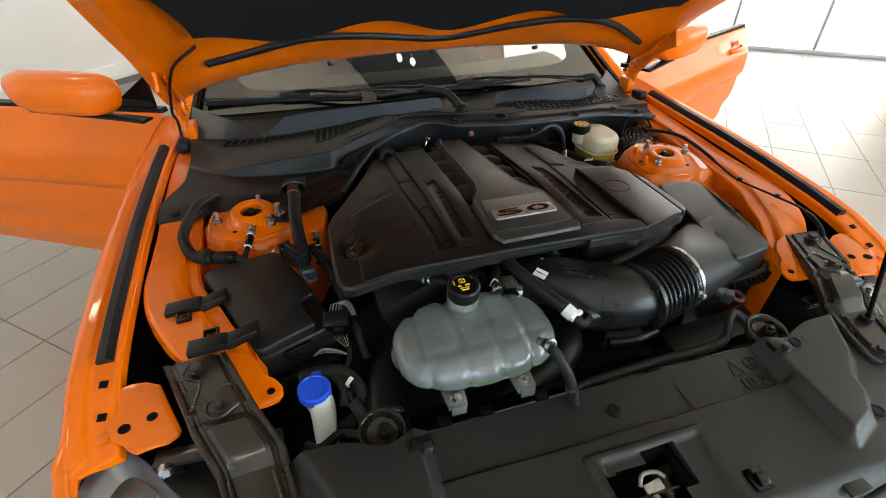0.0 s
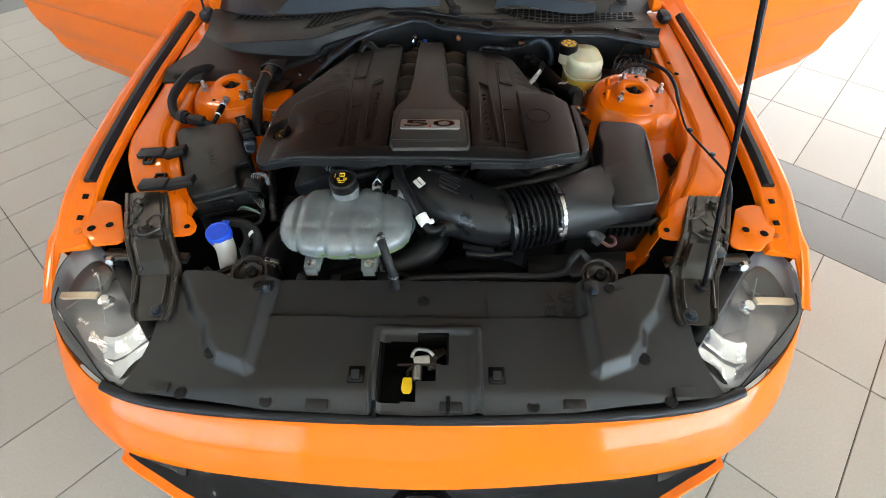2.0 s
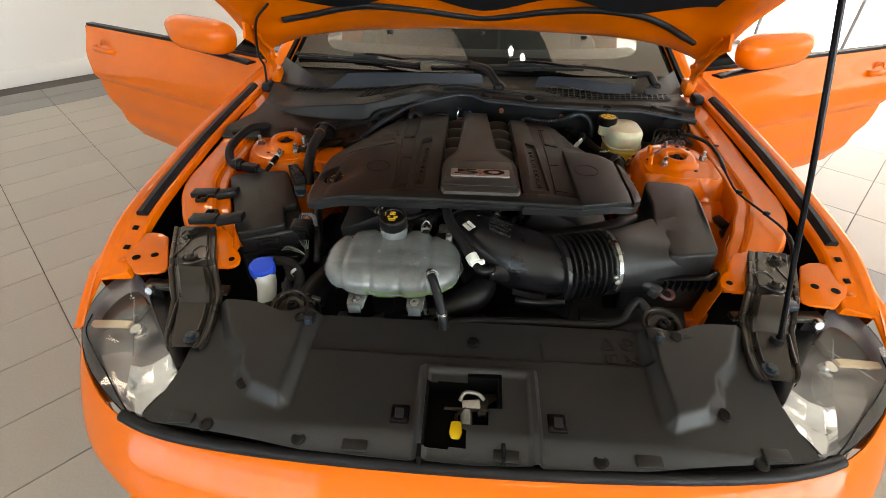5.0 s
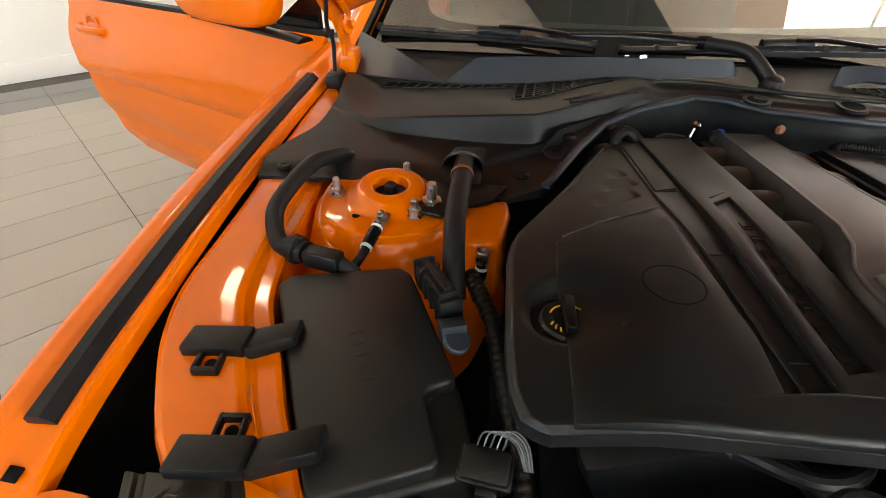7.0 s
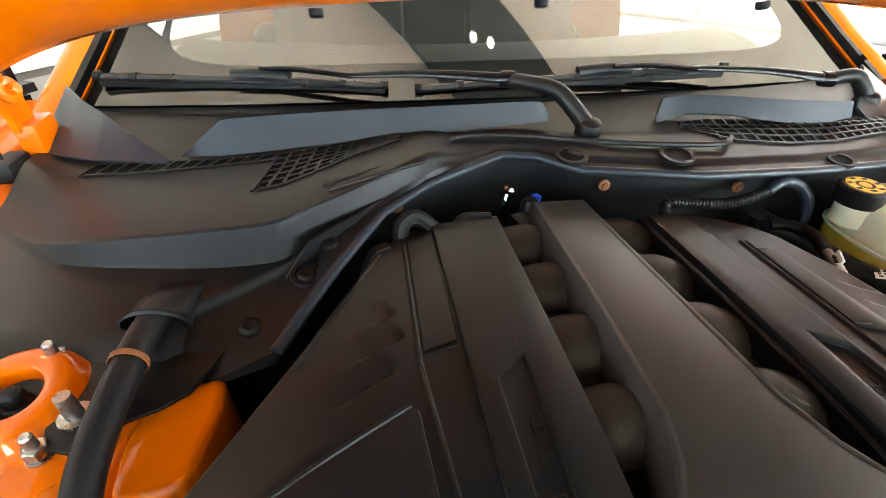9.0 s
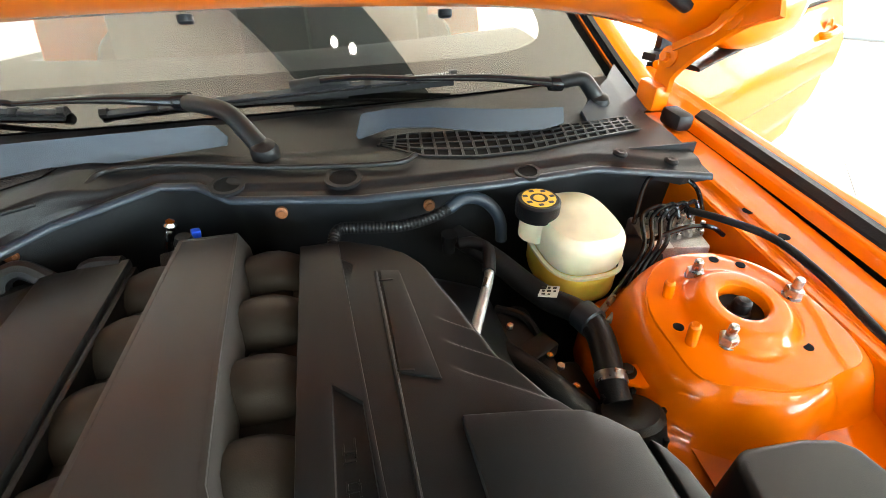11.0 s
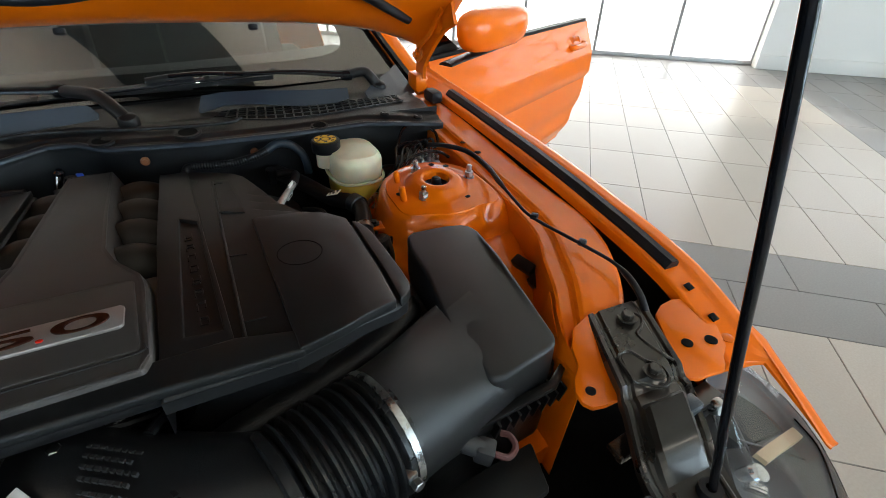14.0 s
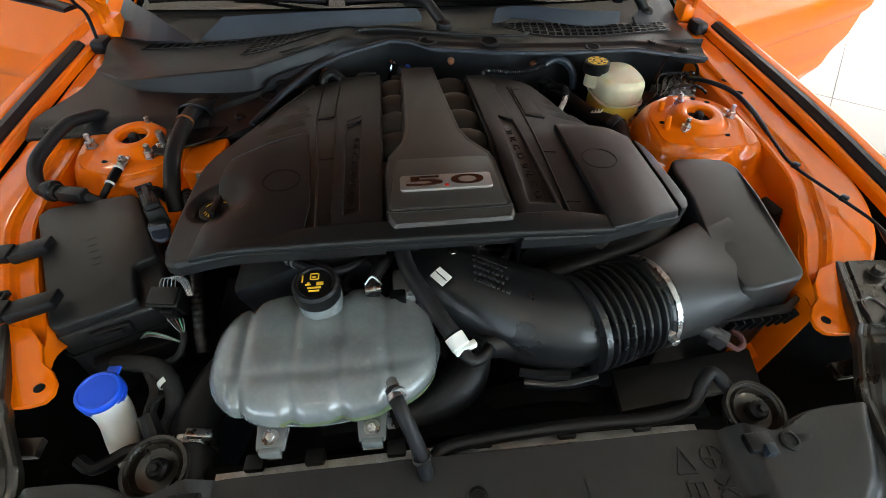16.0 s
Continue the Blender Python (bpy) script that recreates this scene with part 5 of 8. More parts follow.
shroud_part("warning_symbol", join(bar((0.268, 0.255), (0.29, 0.255)), bar((0.268, 0.275), (0.29, 0.275)), bar((0.268, 0.255), (0.268, 0.275)), bar((0.279, 0.255), (0.279, 0.275)), bar((0.29, 0.255), (0.29, 0.275))), SHROUDM, "moulded book symbol")
shroud_part("warning_symbol", join(bar((0.305, 0.255), (0.328, 0.275)), bar((0.305, 0.275), (0.328, 0.255)), bar((0.305, 0.265), (0.328, 0.265))), SHROUDM, "moulded hand symbol")

# hood latch in its well
latch = thing("hood_latch", (0.0, 0.125, 0.70), "steel hood latch with a spring and yellow release lever", "latch")
part("latch_base", box((-0.015, 0.125, 0.69), (0.15, 0.17, 0.01), 0.002), VOID, latch, "dark latch carrier")
for at, size in (((-0.088, 0.125, 0.72), (0.008, 0.17, 0.07)), ((0.055, 0.13, 0.72), (0.008, 0.17, 0.07)), ((-0.015, 0.212, 0.72), (0.15, 0.008, 0.07))):
    part("latch_wall", box(at, size, 0.002), VOID, latch)
part("striker_plate", join(box((0.0, 0.158, 0.736), (0.034, 0.022, 0.005), 0.002, (20, 0, 8)), tube([(-0.022, 0.166, 0.738), (-0.012, 0.178, 0.748), (0.012, 0.176, 0.748), (0.024, 0.168, 0.742)], 0.0038, 8)), ALUMIN, latch, "bare metal latch claw")
part("spring", join(lathe([(0.001, 0.0), (0.0095, 0.0), (0.0100, 0.002), (0.0100, 0.030), (0.0085, 0.032), (0.001, 0.032)], (-0.009, 0.146, 0.733), (0, -1, 0.05), n=18), tube([(-0.009 + 0.0106 * math.cos(k * 0.9), 0.143 - 0.0006 * k, 0.733 + 0.0106 * math.sin(k * 0.9)) for k in range(44)], 0.0011, 6, 1)), ALUMIN, latch, "grey steel coil spring")
part("catch", join(slab([(0.006, 0.172), (0.020, 0.186), (0.046, 0.190), (0.050, 0.176), (0.032, 0.164), (0.028, 0.140), (0.014, 0.138)], 0.728, 0.736, 0.002), lathe([(0.001, 0), (0.007, 0), (0.007, 0.004), (0.001, 0.005)], (0.024, 0.170, 0.736), n=14)), BRACKETM, latch, "dark steel catch")
part("pivot", tube([(-0.05, 0.15, 0.735), (0.04, 0.15, 0.735)], 0.003, 8), BRACKETM, latch)
part("release_lever", slab([(-0.036, 0.116), (-0.018, 0.116), (-0.015, 0.093), (-0.02, 0.082), (-0.034, 0.082), (-0.039, 0.093)], 0.742, 0.749, 0.003), YELLOW, latch, "yellow release lever")
part("lever_arm", tube([(-0.027, 0.118, 0.745), (-0.026, 0.135, 0.74), (-0.01, 0.15, 0.738)], 0.003, 8), BRACKETM, latch)
part("comb", join(*[box((0.02, 0.115 - 0.008 * k, 0.722), (0.03, 0.003, 0.012), 0.0) for k in range(6)]), BLACK, latch)

# bumper cover: nose band, grille opening, lower band
NOSE = [(-0.90, 0.36), (-0.88, 0.27), (-0.79, 0.13), (-0.66, 0.035), (-0.565, 0.0), (-0.365, -0.03), (0.0, -0.05), (0.365, -0.03), (0.565, 0.0), (0.66, 0.035), (0.79, 0.13), (0.88, 0.27), (0.90, 0.36)]
TOPN = [(-0.905, 0.42, 0.712), (-0.886, 0.328, 0.712), (-0.800, 0.212, 0.706), (-0.66, 0.108, 0.703), (-0.44, 0.056, 0.712), (0.0, 0.038, 0.715), (0.44, 0.056, 0.712), (0.66, 0.108, 0.703), (0.800, 0.212, 0.706), (0.886, 0.328, 0.712), (0.905, 0.42, 0.712)]


def curve_at(rows, u):
    k = u * (len(rows) - 1)
    i = min(int(k), len(rows) - 2)
    return tuple(a + (b - a) * (k - i) for a, b in zip(rows[i], rows[i + 1]))


TOPS = [tuple(p) for p in spline(TOPN, 5)]
NOSES = [tuple(p) for p in spline([(x, y, 0.0) for x, y in NOSE], 5)]


def nose_point(u, v):
    tx, ty, tz = curve_at(TOPS, u)
    nx, ny, _ = curve_at(NOSES, u)
    zb = 0.586 + 0.02 * abs(2 * u - 1) - 0.14 * smooth01(0.72, 0.9, abs(2 * u - 1))
    e = v ** 1.22
    k = 1 - (1 - v) ** 1.28
    return (tx + (nx - tx) * k, ty + (ny - ty) * k, tz + (zb - tz) * e)


LIP = [(0.0, 0.450, -0.062, 0.055), (0.30, 0.478, -0.060, 0.055), (0.40, 0.508, -0.058, 0.052), (0.48, 0.545, -0.046, 0.046), (0.55, 0.577, -0.026, 0.020), (0.61, 0.594, -0.012, 0.016), (0.66, 0.600, 0.002, 0.014)]


def nose_y(x):
    return glide_table(NOSE[6:], abs(x))[0]


def low_point(u, v):
    """The orange chin band under the grille opening."""
    x = -0.628 + 1.256 * u
    zt, dy, h = glide_table(LIP, abs(x))
    fold = 0.006 * smooth01(0.42, 0.55, v)
    return (x, nose_y(x) + dy - 0.010 * v + 0.012 * (1 - smooth01(0.0, 0.12, v)) + fold - 0.010 * smooth01(0.0, 0.12, v), zt - h * v)


def valance_point(u, v):
    x, y, z = low_point(u, 1.0)
    return (x * (1 + 0.03 * v), y + 0.004 - 0.010 * smooth01(0.0, 0.3, v) + 0.05 * v, z + (0.17 - z) * v)


bump = part("front_bumper", sheet(nose_point, 60, 18, 0.004), ORANGE, car, "orange front bumper cover")
part("lower_bumper", sheet(low_point, 80, 24, 0.004), ORANGE, bump, "orange chin band under the grille")
part("lower_valance", sheet(valance_point, 60, 10, 0.004), BLACK, bump, "matt black lower valance")
# added black strip keeps bright floor from showing through the gap
part("nose_gap_filler", sweep([(x * 0.97, y + 0.058, z - 0.014) for x, y, z in spline(TOPN[3:8], 5)], plate(0.045, 0.002)), VOID, bump, "added dark strip closing the gap behind the bumper edge")
part("bumper_seal", sweep([(x, y + 0.004, z + 0.004) for x, y, z in spline([TOPN[2], *TOPN[3:8], TOPN[8]], 5)[5:-5]], half_round(0.011, 0.010)), RUBBER, bump, "black rubber seal along the bumper edge")
for s in (1, -1):
    part("seal_tip", tube([(s * 0.64, 0.109, 0.708), (s * 0.665, 0.118, 0.70)], 0.009, 10), RUBBER, bump)


def grille_point(u, v):
    x = -0.615 + 1.23 * u
    zt, dy, h = glide_table(LIP, abs(x))
    top = Vector((x, nose_y(x) + 0.045, 0.594 + 0.010 * abs(x)))
    low = Vector((x, nose_y(x) + dy + 0.006, zt + 0.002))
    p = top.lerp(low, v)
    return (p.x, p.y + 0.030 * math.sin(math.pi * v) * (1 - abs(x / 0.64) ** 4), p.z)


gr = solo("radiator_grille", sheet(grille_point, 60, 14, 0.004), GLOSSBLACK, "gloss black front grille with mesh and emblem", "grille")
cells = []
for i in range(44):
    for j in range(4):
        u = 0.12 + 0.76 * (i + 0.5 * (j % 2) + 0.5) / 45
        c = Vector(grille_point(u, 0.05 + 0.10 * j))
        cells.append(lathe([(0.011, -0.004), (0.0135, -0.004), (0.0135, 0.004), (0.011, 0.004)], c + Vector((0, -0.008, 0)), (0, -1, 0.3), n=6, closed=True))
tagged(part("grille_mesh", join(*cells), BLACK, gr, "black honeycomb mesh"), kind="stuff")
def emblem_line(pts):
    return [tuple(Vector(grille_point(0.5 + x, v)) + Vector((0, -0.012, 0.008))) for x, v in pts]


part("grille_emblem", join(tube(emblem_line([(-0.07, 0.80), (-0.03, 0.62), (0.0, 0.58), (0.03, 0.62), (0.07, 0.80)]), lambda k: 0.003 + 0.005 * math.sin(math.pi * k), 8),
     tube(emblem_line([(-0.02, 0.60), (-0.035, 0.9)]), 0.003, 6), tube(emblem_line([(0.02, 0.60), (0.04, 0.9)]), 0.003, 6)), GLOSSBLACK, gr, "dark abstract emblem bar")
for s in (1, -1):
    part("fog_lamp", sided(sheet(lambda u, v: tuple(Vector(grille_point(0.90 + 0.07 * u, 0.15 + 0.6 * v)) + Vector((0, -0.010, 0.010))), 8, 6, 0.006), s), LENS, gr, "clear fog lamp cover")
# headlamps
LAMP = [(0.868, 0.485), (0.900, 0.42), (0.886, 0.322), (0.802, 0.216), (0.708, 0.146), (0.622, 0.096), (0.596, 0.128), (0.572, 0.158), (0.582, 0.198), (0.630, 0.248), (0.698, 0.330), (0.765, 0.410), (0.825, 0.475)]


LAMP = [tuple((Vector(LAMP[k]) * (1 - f) ** 2 * 0.5 + Vector(LAMP[(k + 1) % 13]) * (0.5 + f * (1 - f)) + Vector(LAMP[(k + 2) % 13]) * f ** 2 * 0.5)) for k in range(13) for f in (0.0, 0.34, 0.67)]


def lamp_top(x, y):
    return 0.722 + 0.14 * (y - 0.2) - 0.10 * max(0, x - 0.78)


for s in (1, -1):
    hl = thing("headlight", (0.75 * s, 0.28, 0.55), "clear headlight with silver reflector and dark housing", "headlight", "headlights of the car")
    inset = [(0.74 + (x - 0.74) * 0.95, 0.28 + (y - 0.28) * 0.95) for x, y in LAMP]
    cx, cy = 0.735, 0.275

    def bowl(u, v):
        t = u * len(LAMP)
        k = int(t) % len(LAMP)
        a, b, f = LAMP[k], LAMP[(k + 1) % len(LAMP)], t - int(t)
        ex, ey = a[0] + (b[0] - a[0]) * f, a[1] + (b[1] - a[1]) * f
        x, y = cx + (ex - cx) * (1 - v) * 0.985, cy + (ey - cy) * (1 - v) * 0.985
        return (x, y, lamp_top(x, y) - 0.008 - 0.040 * smooth01(0.0, 0.45, v))
    part("housing", sided(sheet(bowl, 65, 16), s), BEZEL, hl, "silver-grey lamp interior")
    part("rear_well", sided(slab([(0.775, 0.352), (0.868, 0.345), (0.876, 0.40), (0.858, 0.445), (0.826, 0.442), (0.775, 0.392)], -0.045, -0.030, 0.006, lamp_top), s), LAMPGREY, hl, "dark grey upper lamp trim")
    part("light_bar", sided(sweep([(0.772, 0.329, lamp_top(0.772, 0.329) - 0.022), (0.80, 0.331, lamp_top(0.80, 0.331) - 0.022), (0.862, 0.334, lamp_top(0.862, 0.334) - 0.022)], plate(0.0080, 0.004)), s), AMBER, hl, "pale amber indicator light guide")
    part("bulb_holder", sided(join(lathe([(0.004, 0), (0.012, 0.002), (0.014, 0.014), (0.012, 0.018), (0.001, 0.018)], (0.750, 0.322, 0.703), (0.2, -0.3, 1), n=16), box((0.742, 0.306, 0.708), (0.012, 0.018, 0.008), 0.002, (0, 0, 30))), s), CHROME, hl, "bright bulb holder")
    for ax, ay, bx, by in ((0.802, 0.392, 0.735, 0.265), (0.775, 0.36, 0.86, 0.29)):
        part("trim_ridge", sided(sweep([(ax, ay, lamp_top(ax, ay) - 0.026), ((ax + bx) / 2, (ay + by) / 2, lamp_top((ax + bx) / 2, (ay + by) / 2) - 0.030), (bx, by, lamp_top(bx, by) - 0.034)], plate(0.0007, 0.0012)), s), BEZEL, hl, "thin moulded ridge")
    for bend in ([(0.712, 0.216), (0.690, 0.213), (0.668, 0.222), (0.650, 0.244), (0.640, 0.262)], [(0.690, 0.168), (0.668, 0.158), (0.650, 0.166), (0.632, 0.186), (0.612, 0.204)]):
        def chevron(u, v, bend=bend):
            x, y = curve_at(bend, u)
            return (x, y - 0.016 + 0.028 * v, lamp_top(x, y) - 0.045 + 0.030 * smooth01(-0.2, 1.1, v))
        part("reflector", sided(sheet(chevron, 24, 10, 0.002), s), REFLECTOR, hl, "bright stepped lamp reflector")
    part("inner_shelf", sided(slab([(0.60, 0.150), (0.64, 0.128), (0.72, 0.165), (0.80, 0.235), (0.82, 0.275), (0.76, 0.285), (0.70, 0.262), (0.655, 0.235), (0.615, 0.20)], -0.052, -0.044, 0.003, lamp_top), s), BEZEL, hl, "silver-grey lamp shelf")
    lens = part("lens", sided(slab(LAMP, -0.008, -0.0035, 0.0015, lamp_top), s), LENS, hl, "clear plastic lens")
    lens.visible_shadow = False
    part("lens_fold", sided(tube([(x, y, lamp_top(x, y) - 0.0026) for x, y in ((0.868, 0.345), (0.854, 0.300), (0.800, 0.246), (0.740, 0.194), (0.690, 0.148), (0.645, 0.112))], 0.0013, 8), s), GLOSSBLACK, lens, "fine dark fold line of the lens")
    wall = [(*p, lamp_top(*p)) for p in LAMP] + [(*LAMP[0], lamp_top(*LAMP[0]))]
    part("lens_rim", sided(sweep([(x, y, z - 0.010) for x, y, z in wall], plate(0.0012, 0.0035)), s), GLOSSBLACK, hl, "thin dark lens rim")
    part("housing_back", sided(slab([(0.592, 0.200), (0.640, 0.255), (0.700, 0.325), (0.765, 0.40), (0.80, 0.44), (0.75, 0.455), (0.69, 0.43), (0.64, 0.36), (0.59, 0.29), (0.57, 0.22)], 0.715, 0.742, 0.006), s), BLACK, hl, "dark lamp housing top")

# ---- engine bay: large things ----
block = thing("engine_block", (0, 0.9, 0.3), "dark engine block and heads deep in the bay", "engine")
# shade under the cover is painted in: the block is near-black
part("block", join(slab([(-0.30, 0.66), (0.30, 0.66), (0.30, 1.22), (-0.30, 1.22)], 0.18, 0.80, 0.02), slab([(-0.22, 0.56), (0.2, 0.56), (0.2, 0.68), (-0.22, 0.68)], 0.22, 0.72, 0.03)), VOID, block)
for s in (1, -1):
    part("cylinder_head", sided(box((0.23, 0.90, 0.80), (0.24, 0.56, 0.12), 0.02, (0, 25, 0)), s), BLACK, block, "black cam cover")

COVER_Z = 0.918
cover = thing("engine_cover", (0, 0.9, 0.84), "black moulded plastic engine cover with a silver-grey centre spine", "engine cover")


LEFT_EDGE = [(0.598, -0.400), (0.603, -0.412), (0.612, -0.424), (0.64, -0.433), (0.70, -0.436), (0.835, -0.434), (0.86, -0.430), (0.888, -0.420), (1.0, -0.345), (1.112, -0.285), (1.150, -0.260), (1.172, -0.235), (1.185, -0.20), (1.19, -0.17)]
RIGHT_EDGE = [(0.590, 0.240), (0.602, 0.290), (0.615, 0.330), (0.630, 0.374), (0.645, 0.396), (0.672, 0.408), (0.74, 0.411), (0.80, 0.410), (0.835, 0.403), (0.856, 0.388), (0.882, 0.352), (0.905, 0.332), (0.96, 0.30), (1.105, 0.262), (1.13, 0.246), (1.15, 0.22), (1.18, 0.16)]
WING = [(0.243, 0.899), (0.345, 0.883), (0.358, 0.876), (0.3805, 0.858), (0.3805, 0.80), (0.3790, 0.70), (0.3745, 0.631), (0.300, 0.600), (0.246, 0.588)]
WING_EDGE = [(0.3875, 0.853), (0.397, 0.843), (0.4045, 0.826), (0.408, 0.79), (0.4095, 0.70), (0.408, 0.668), (0.402, 0.651), (0.392, 0.640), (0.3815, 0.634), (0.3860, 0.70), (0.3875, 0.80)]
FIELD = [(-0.222, 0.600), (-0.216, 0.70), (-0.226, 0.80), (-0.239, 0.918), (-0.246, 0.921), (-0.370, 0.853), (-0.378, 0.846), (-0.381, 0.80), (-0.380, 0.70), (-0.384, 0.600)]
LOUVRES = [((-0.287, 1.012), (-0.250, 1.029)), ((-0.304, 0.968), (-0.243, 0.999)), ((-0.325, 0.922), (-0.250, 0.963)), ((0.247, 0.956), (0.331, 0.901)), ((0.247, 0.989), (0.312, 0.943)), ((0.248, 1.02), (0.295, 0.985))]
RIDGES = [((-0.346, 0.973), (-0.268, 1.128)), ((-0.236, 1.150), (-0.233, 0.964)), ((-0.233, 0.964), (-0.215, 0.822)), ((-0.215, 0.822), (-0.200, 0.61)), ((0.200, 1.10), (0.197, 0.82)), ((0.197, 0.82), (0.195, 0.61)), ((-0.372, 0.8545), (-0.246, 0.9215))]


def cover_top(x, y):
    """Height of the moulded cover's base sheet, with the oil cap bowl and the sunken louvres."""
    z = COVER_Z - 0.022 * smooth01(0.30, 0.45, abs(x))
    z -= 0.015 * smooth01(0.056, 0.030, math.hypot(x + 0.370, y - 0.737))
    for a, b in LOUVRES:
        along, across, n = near(a, b, x, y)
        if -0.004 < across < 0.026 and 0 < along < n:
            z -= 0.0036 * (1 - max(0.0, across) / 0.026) * smooth01(-0.003, 0.0, across) * smooth01(0, 0.026, along) * smooth01(0, 0.010, n - along)
    return z


def drape(bm, step=0.024):
    """Lay a flat raised panel over the cover's base sheet."""
    xs = [v.co.x for v in bm.verts]
    ys = [v.co.y for v in bm.verts]
    for axis, lo, hi in ((0, min(xs), max(xs)), (1, min(ys), max(ys))):
        k = lo + step
        while k < hi - 0.002:
            co, no = ((k, 0, 0), (1, 0, 0)) if axis == 0 else ((0, k, 0), (0, 1, 0))
            bmesh.ops.bisect_plane(bm, geom=bm.verts[:] + bm.edges[:] + bm.faces[:], plane_co=co, plane_no=no)
            k += step
    for v in bm.verts:
        v.co.z += COVER_Z - 0.022 * smooth01(0.30, 0.45, abs(v.co.x)) - 0.015 * smooth01(0.056, 0.030, math.hypot(v.co.x + 0.370, v.co.y - 0.737))
    return bm


def lean(bm):
    """Let the rear of the cover fall away towards the firewall."""
    for v in bm.verts:
        d = max(0.0, v.co.y - 0.86)
        f = d * d / (d + 0.05)
        v.co.y += 0.181 * f
        v.co.z -= 0.121 * f
    return bm


def cover_part(name, bm, material, parent, label="", sharp=0.6):
    return part(name, lean(bm), material, parent, label, sharp)


def tray_bar(outer, inner, lift, depth, bevel=0.0018):
    """A raised bar with a sunken tray; outer and inner are four corners each."""
    bm = bmesh.new()
    o0 = [bm.verts.new((x, y, -0.004)) for x, y in outer]
    o1 = [bm.verts.new((x, y, lift)) for x, y in outer]
    i1 = [bm.verts.new((x, y, lift)) for x, y in inner]
    i0 = [bm.verts.new((x, y, lift - depth)) for x, y in inner]
    bm.faces.new(i0)
    bm.faces.new(o0)
    for k in range(4):
        j = (k + 1) % 4
        bm.faces.new((o0[k], o0[j], o1[j], o1[k]))
        bm.faces.new((o1[k], o1[j], i1[j], i1[k]))
        bm.faces.new((i1[k], i1[j], i0[j], i0[k]))
    bmesh.ops.recalc_face_normals(bm, faces=bm.faces)
    return soften(bm, bevel, 2)


def cover_shell(edge, inner):
    """One half of the cover from its outer edge to the valley, with a rounded turned-down rim."""
    y0, y1 = edge[0][0], edge[-1][0]

    def f(u, v):
        uu = max(0.0, min(1.0, (u - 0.012) / 0.976))
        vv = max(0.0, min(1.0, (v - 0.015) / 0.97))
        y = y0 + (y1 - y0) * vv
        xe, = lerp_table(edge, y)
        x = xe + (inner - xe) * uu
        rim = min(abs(x - xe), abs(x - inner), y - y0, y1 - y)
        z = cover_top(x, y) - 0.007 * (1 - smooth01(0.0, 0.009, rim)) ** 2
        if u < 0.006 or u > 0.994 or v < 0.008 or v > 0.992:
            z -= 0.055 if u > 0.994 else 0.016
        return (x, y, z)
    return sheet(f, 190, 250)


cover_part("left_shell", cover_shell(LEFT_EDGE, -0.098), COVERM, cover, "black grained cover half", sharp=0.5)
cover_part("right_shell", cover_shell(RIGHT_EDGE, 0.108), COVERM, cover, "black grained cover half with a raised side panel", sharp=0.5)
cover_part("front_field", drape(slab(FIELD, -0.004, 0.0045, 0.0018)), COVERM, cover, "raised flat front field")
cover_part("wing_panel", drape(slab(WING, -0.004, 0.0105, 0.0022, seg=3)), COVERM, cover, "raised grained side panel")
cover_part("wing_edge", drape(slab(WING_EDGE, -0.006, 0.0095, 0.0022, seg=3)), COVERM, cover, "rounded outer edge of the side panel")
cover_part("tray_bar", drape(tray_bar([(-0.196, 1.178), (-0.1005, 1.190), (-0.1005, 0.606), (-0.178, 0.606)], [(-0.168, 0.938), (-0.139, 0.958), (-0.137, 0.668), (-0.162, 0.660)], 0.0075, 0.0065)), COVERM, cover, "raised bar with a sunken lettered tray")
cover_part("tray_bar", drape(tray_bar([(0.1105, 1.165), (0.160, 1.160), (0.186, 0.606), (0.1105, 0.606)], [(0.141, 0.952), (0.166, 0.930), (0.176, 0.658), (0.135, 0.664)], 0.0075, 0.0065)), COVERM, cover, "raised bar with a sunken lettered tray")
cover_part("front_band", drape(slab([(-0.215, 0.597), (-0.100, 0.596), (0.110, 0.593), (0.252, 0.587), (0.252, 0.622), (0.185, 0.640), (-0.180, 0.642), (-0.26, 0.635), (-0.37, 0.628), (-0.385, 0.601)], -0.006, 0.0085, 0.005, lambda x, y: -0.0045 * smooth01(-0.19, -0.25, x), 3)), COVERM, cover, "smooth raised front band")
cover_part("rear_step", drape(slab([(-0.196, 0.985), (-0.196, 1.172), (-0.232, 1.150), (-0.229, 0.975)], -0.004, 0.0030, 0.0014)), COVERM, cover, "slightly raised rear strip")
cover_part("rear_step", drape(slab([(0.202, 0.955), (0.238, 0.940), (0.228, 1.095), (0.205, 1.10)], -0.004, 0.0030, 0.0014)), COVERM, cover, "slightly raised rear strip")
for a, b in RIDGES:
    line = [(a[0] + (b[0] - a[0]) * k, a[1] + (b[1] - a[1]) * k) for k in (0.0, 0.5, 1.0)]
    cover_part("edge_ridge", tube([(x, y, cover_top(x, y) + (0.0042 if y > 0.85 and b == (-0.246, 0.9215) else 0.0006)) for x, y in line], 0.0024, 8, 2), COVERM, cover)
cover_part("front_shell", slab([(-0.105, 0.60), (0.115, 0.60), (0.115, 0.82), (-0.105, 0.82)], 0.895, 0.915, 0.006), COVERM, cover)
SPINE = [(-0.052, 1.208), (0.040, 1.208), (0.052, 0.99), (0.060, 0.885), (0.074, 0.845), (0.103, 0.800), (0.108, 0.775), (0.113, 0.634), (0.106, 0.617), (-0.090, 0.614), (-0.098, 0.631), (-0.100, 0.775), (-0.096, 0.80), (-0.072, 0.845), (-0.062, 0.885), (-0.058, 0.99)]
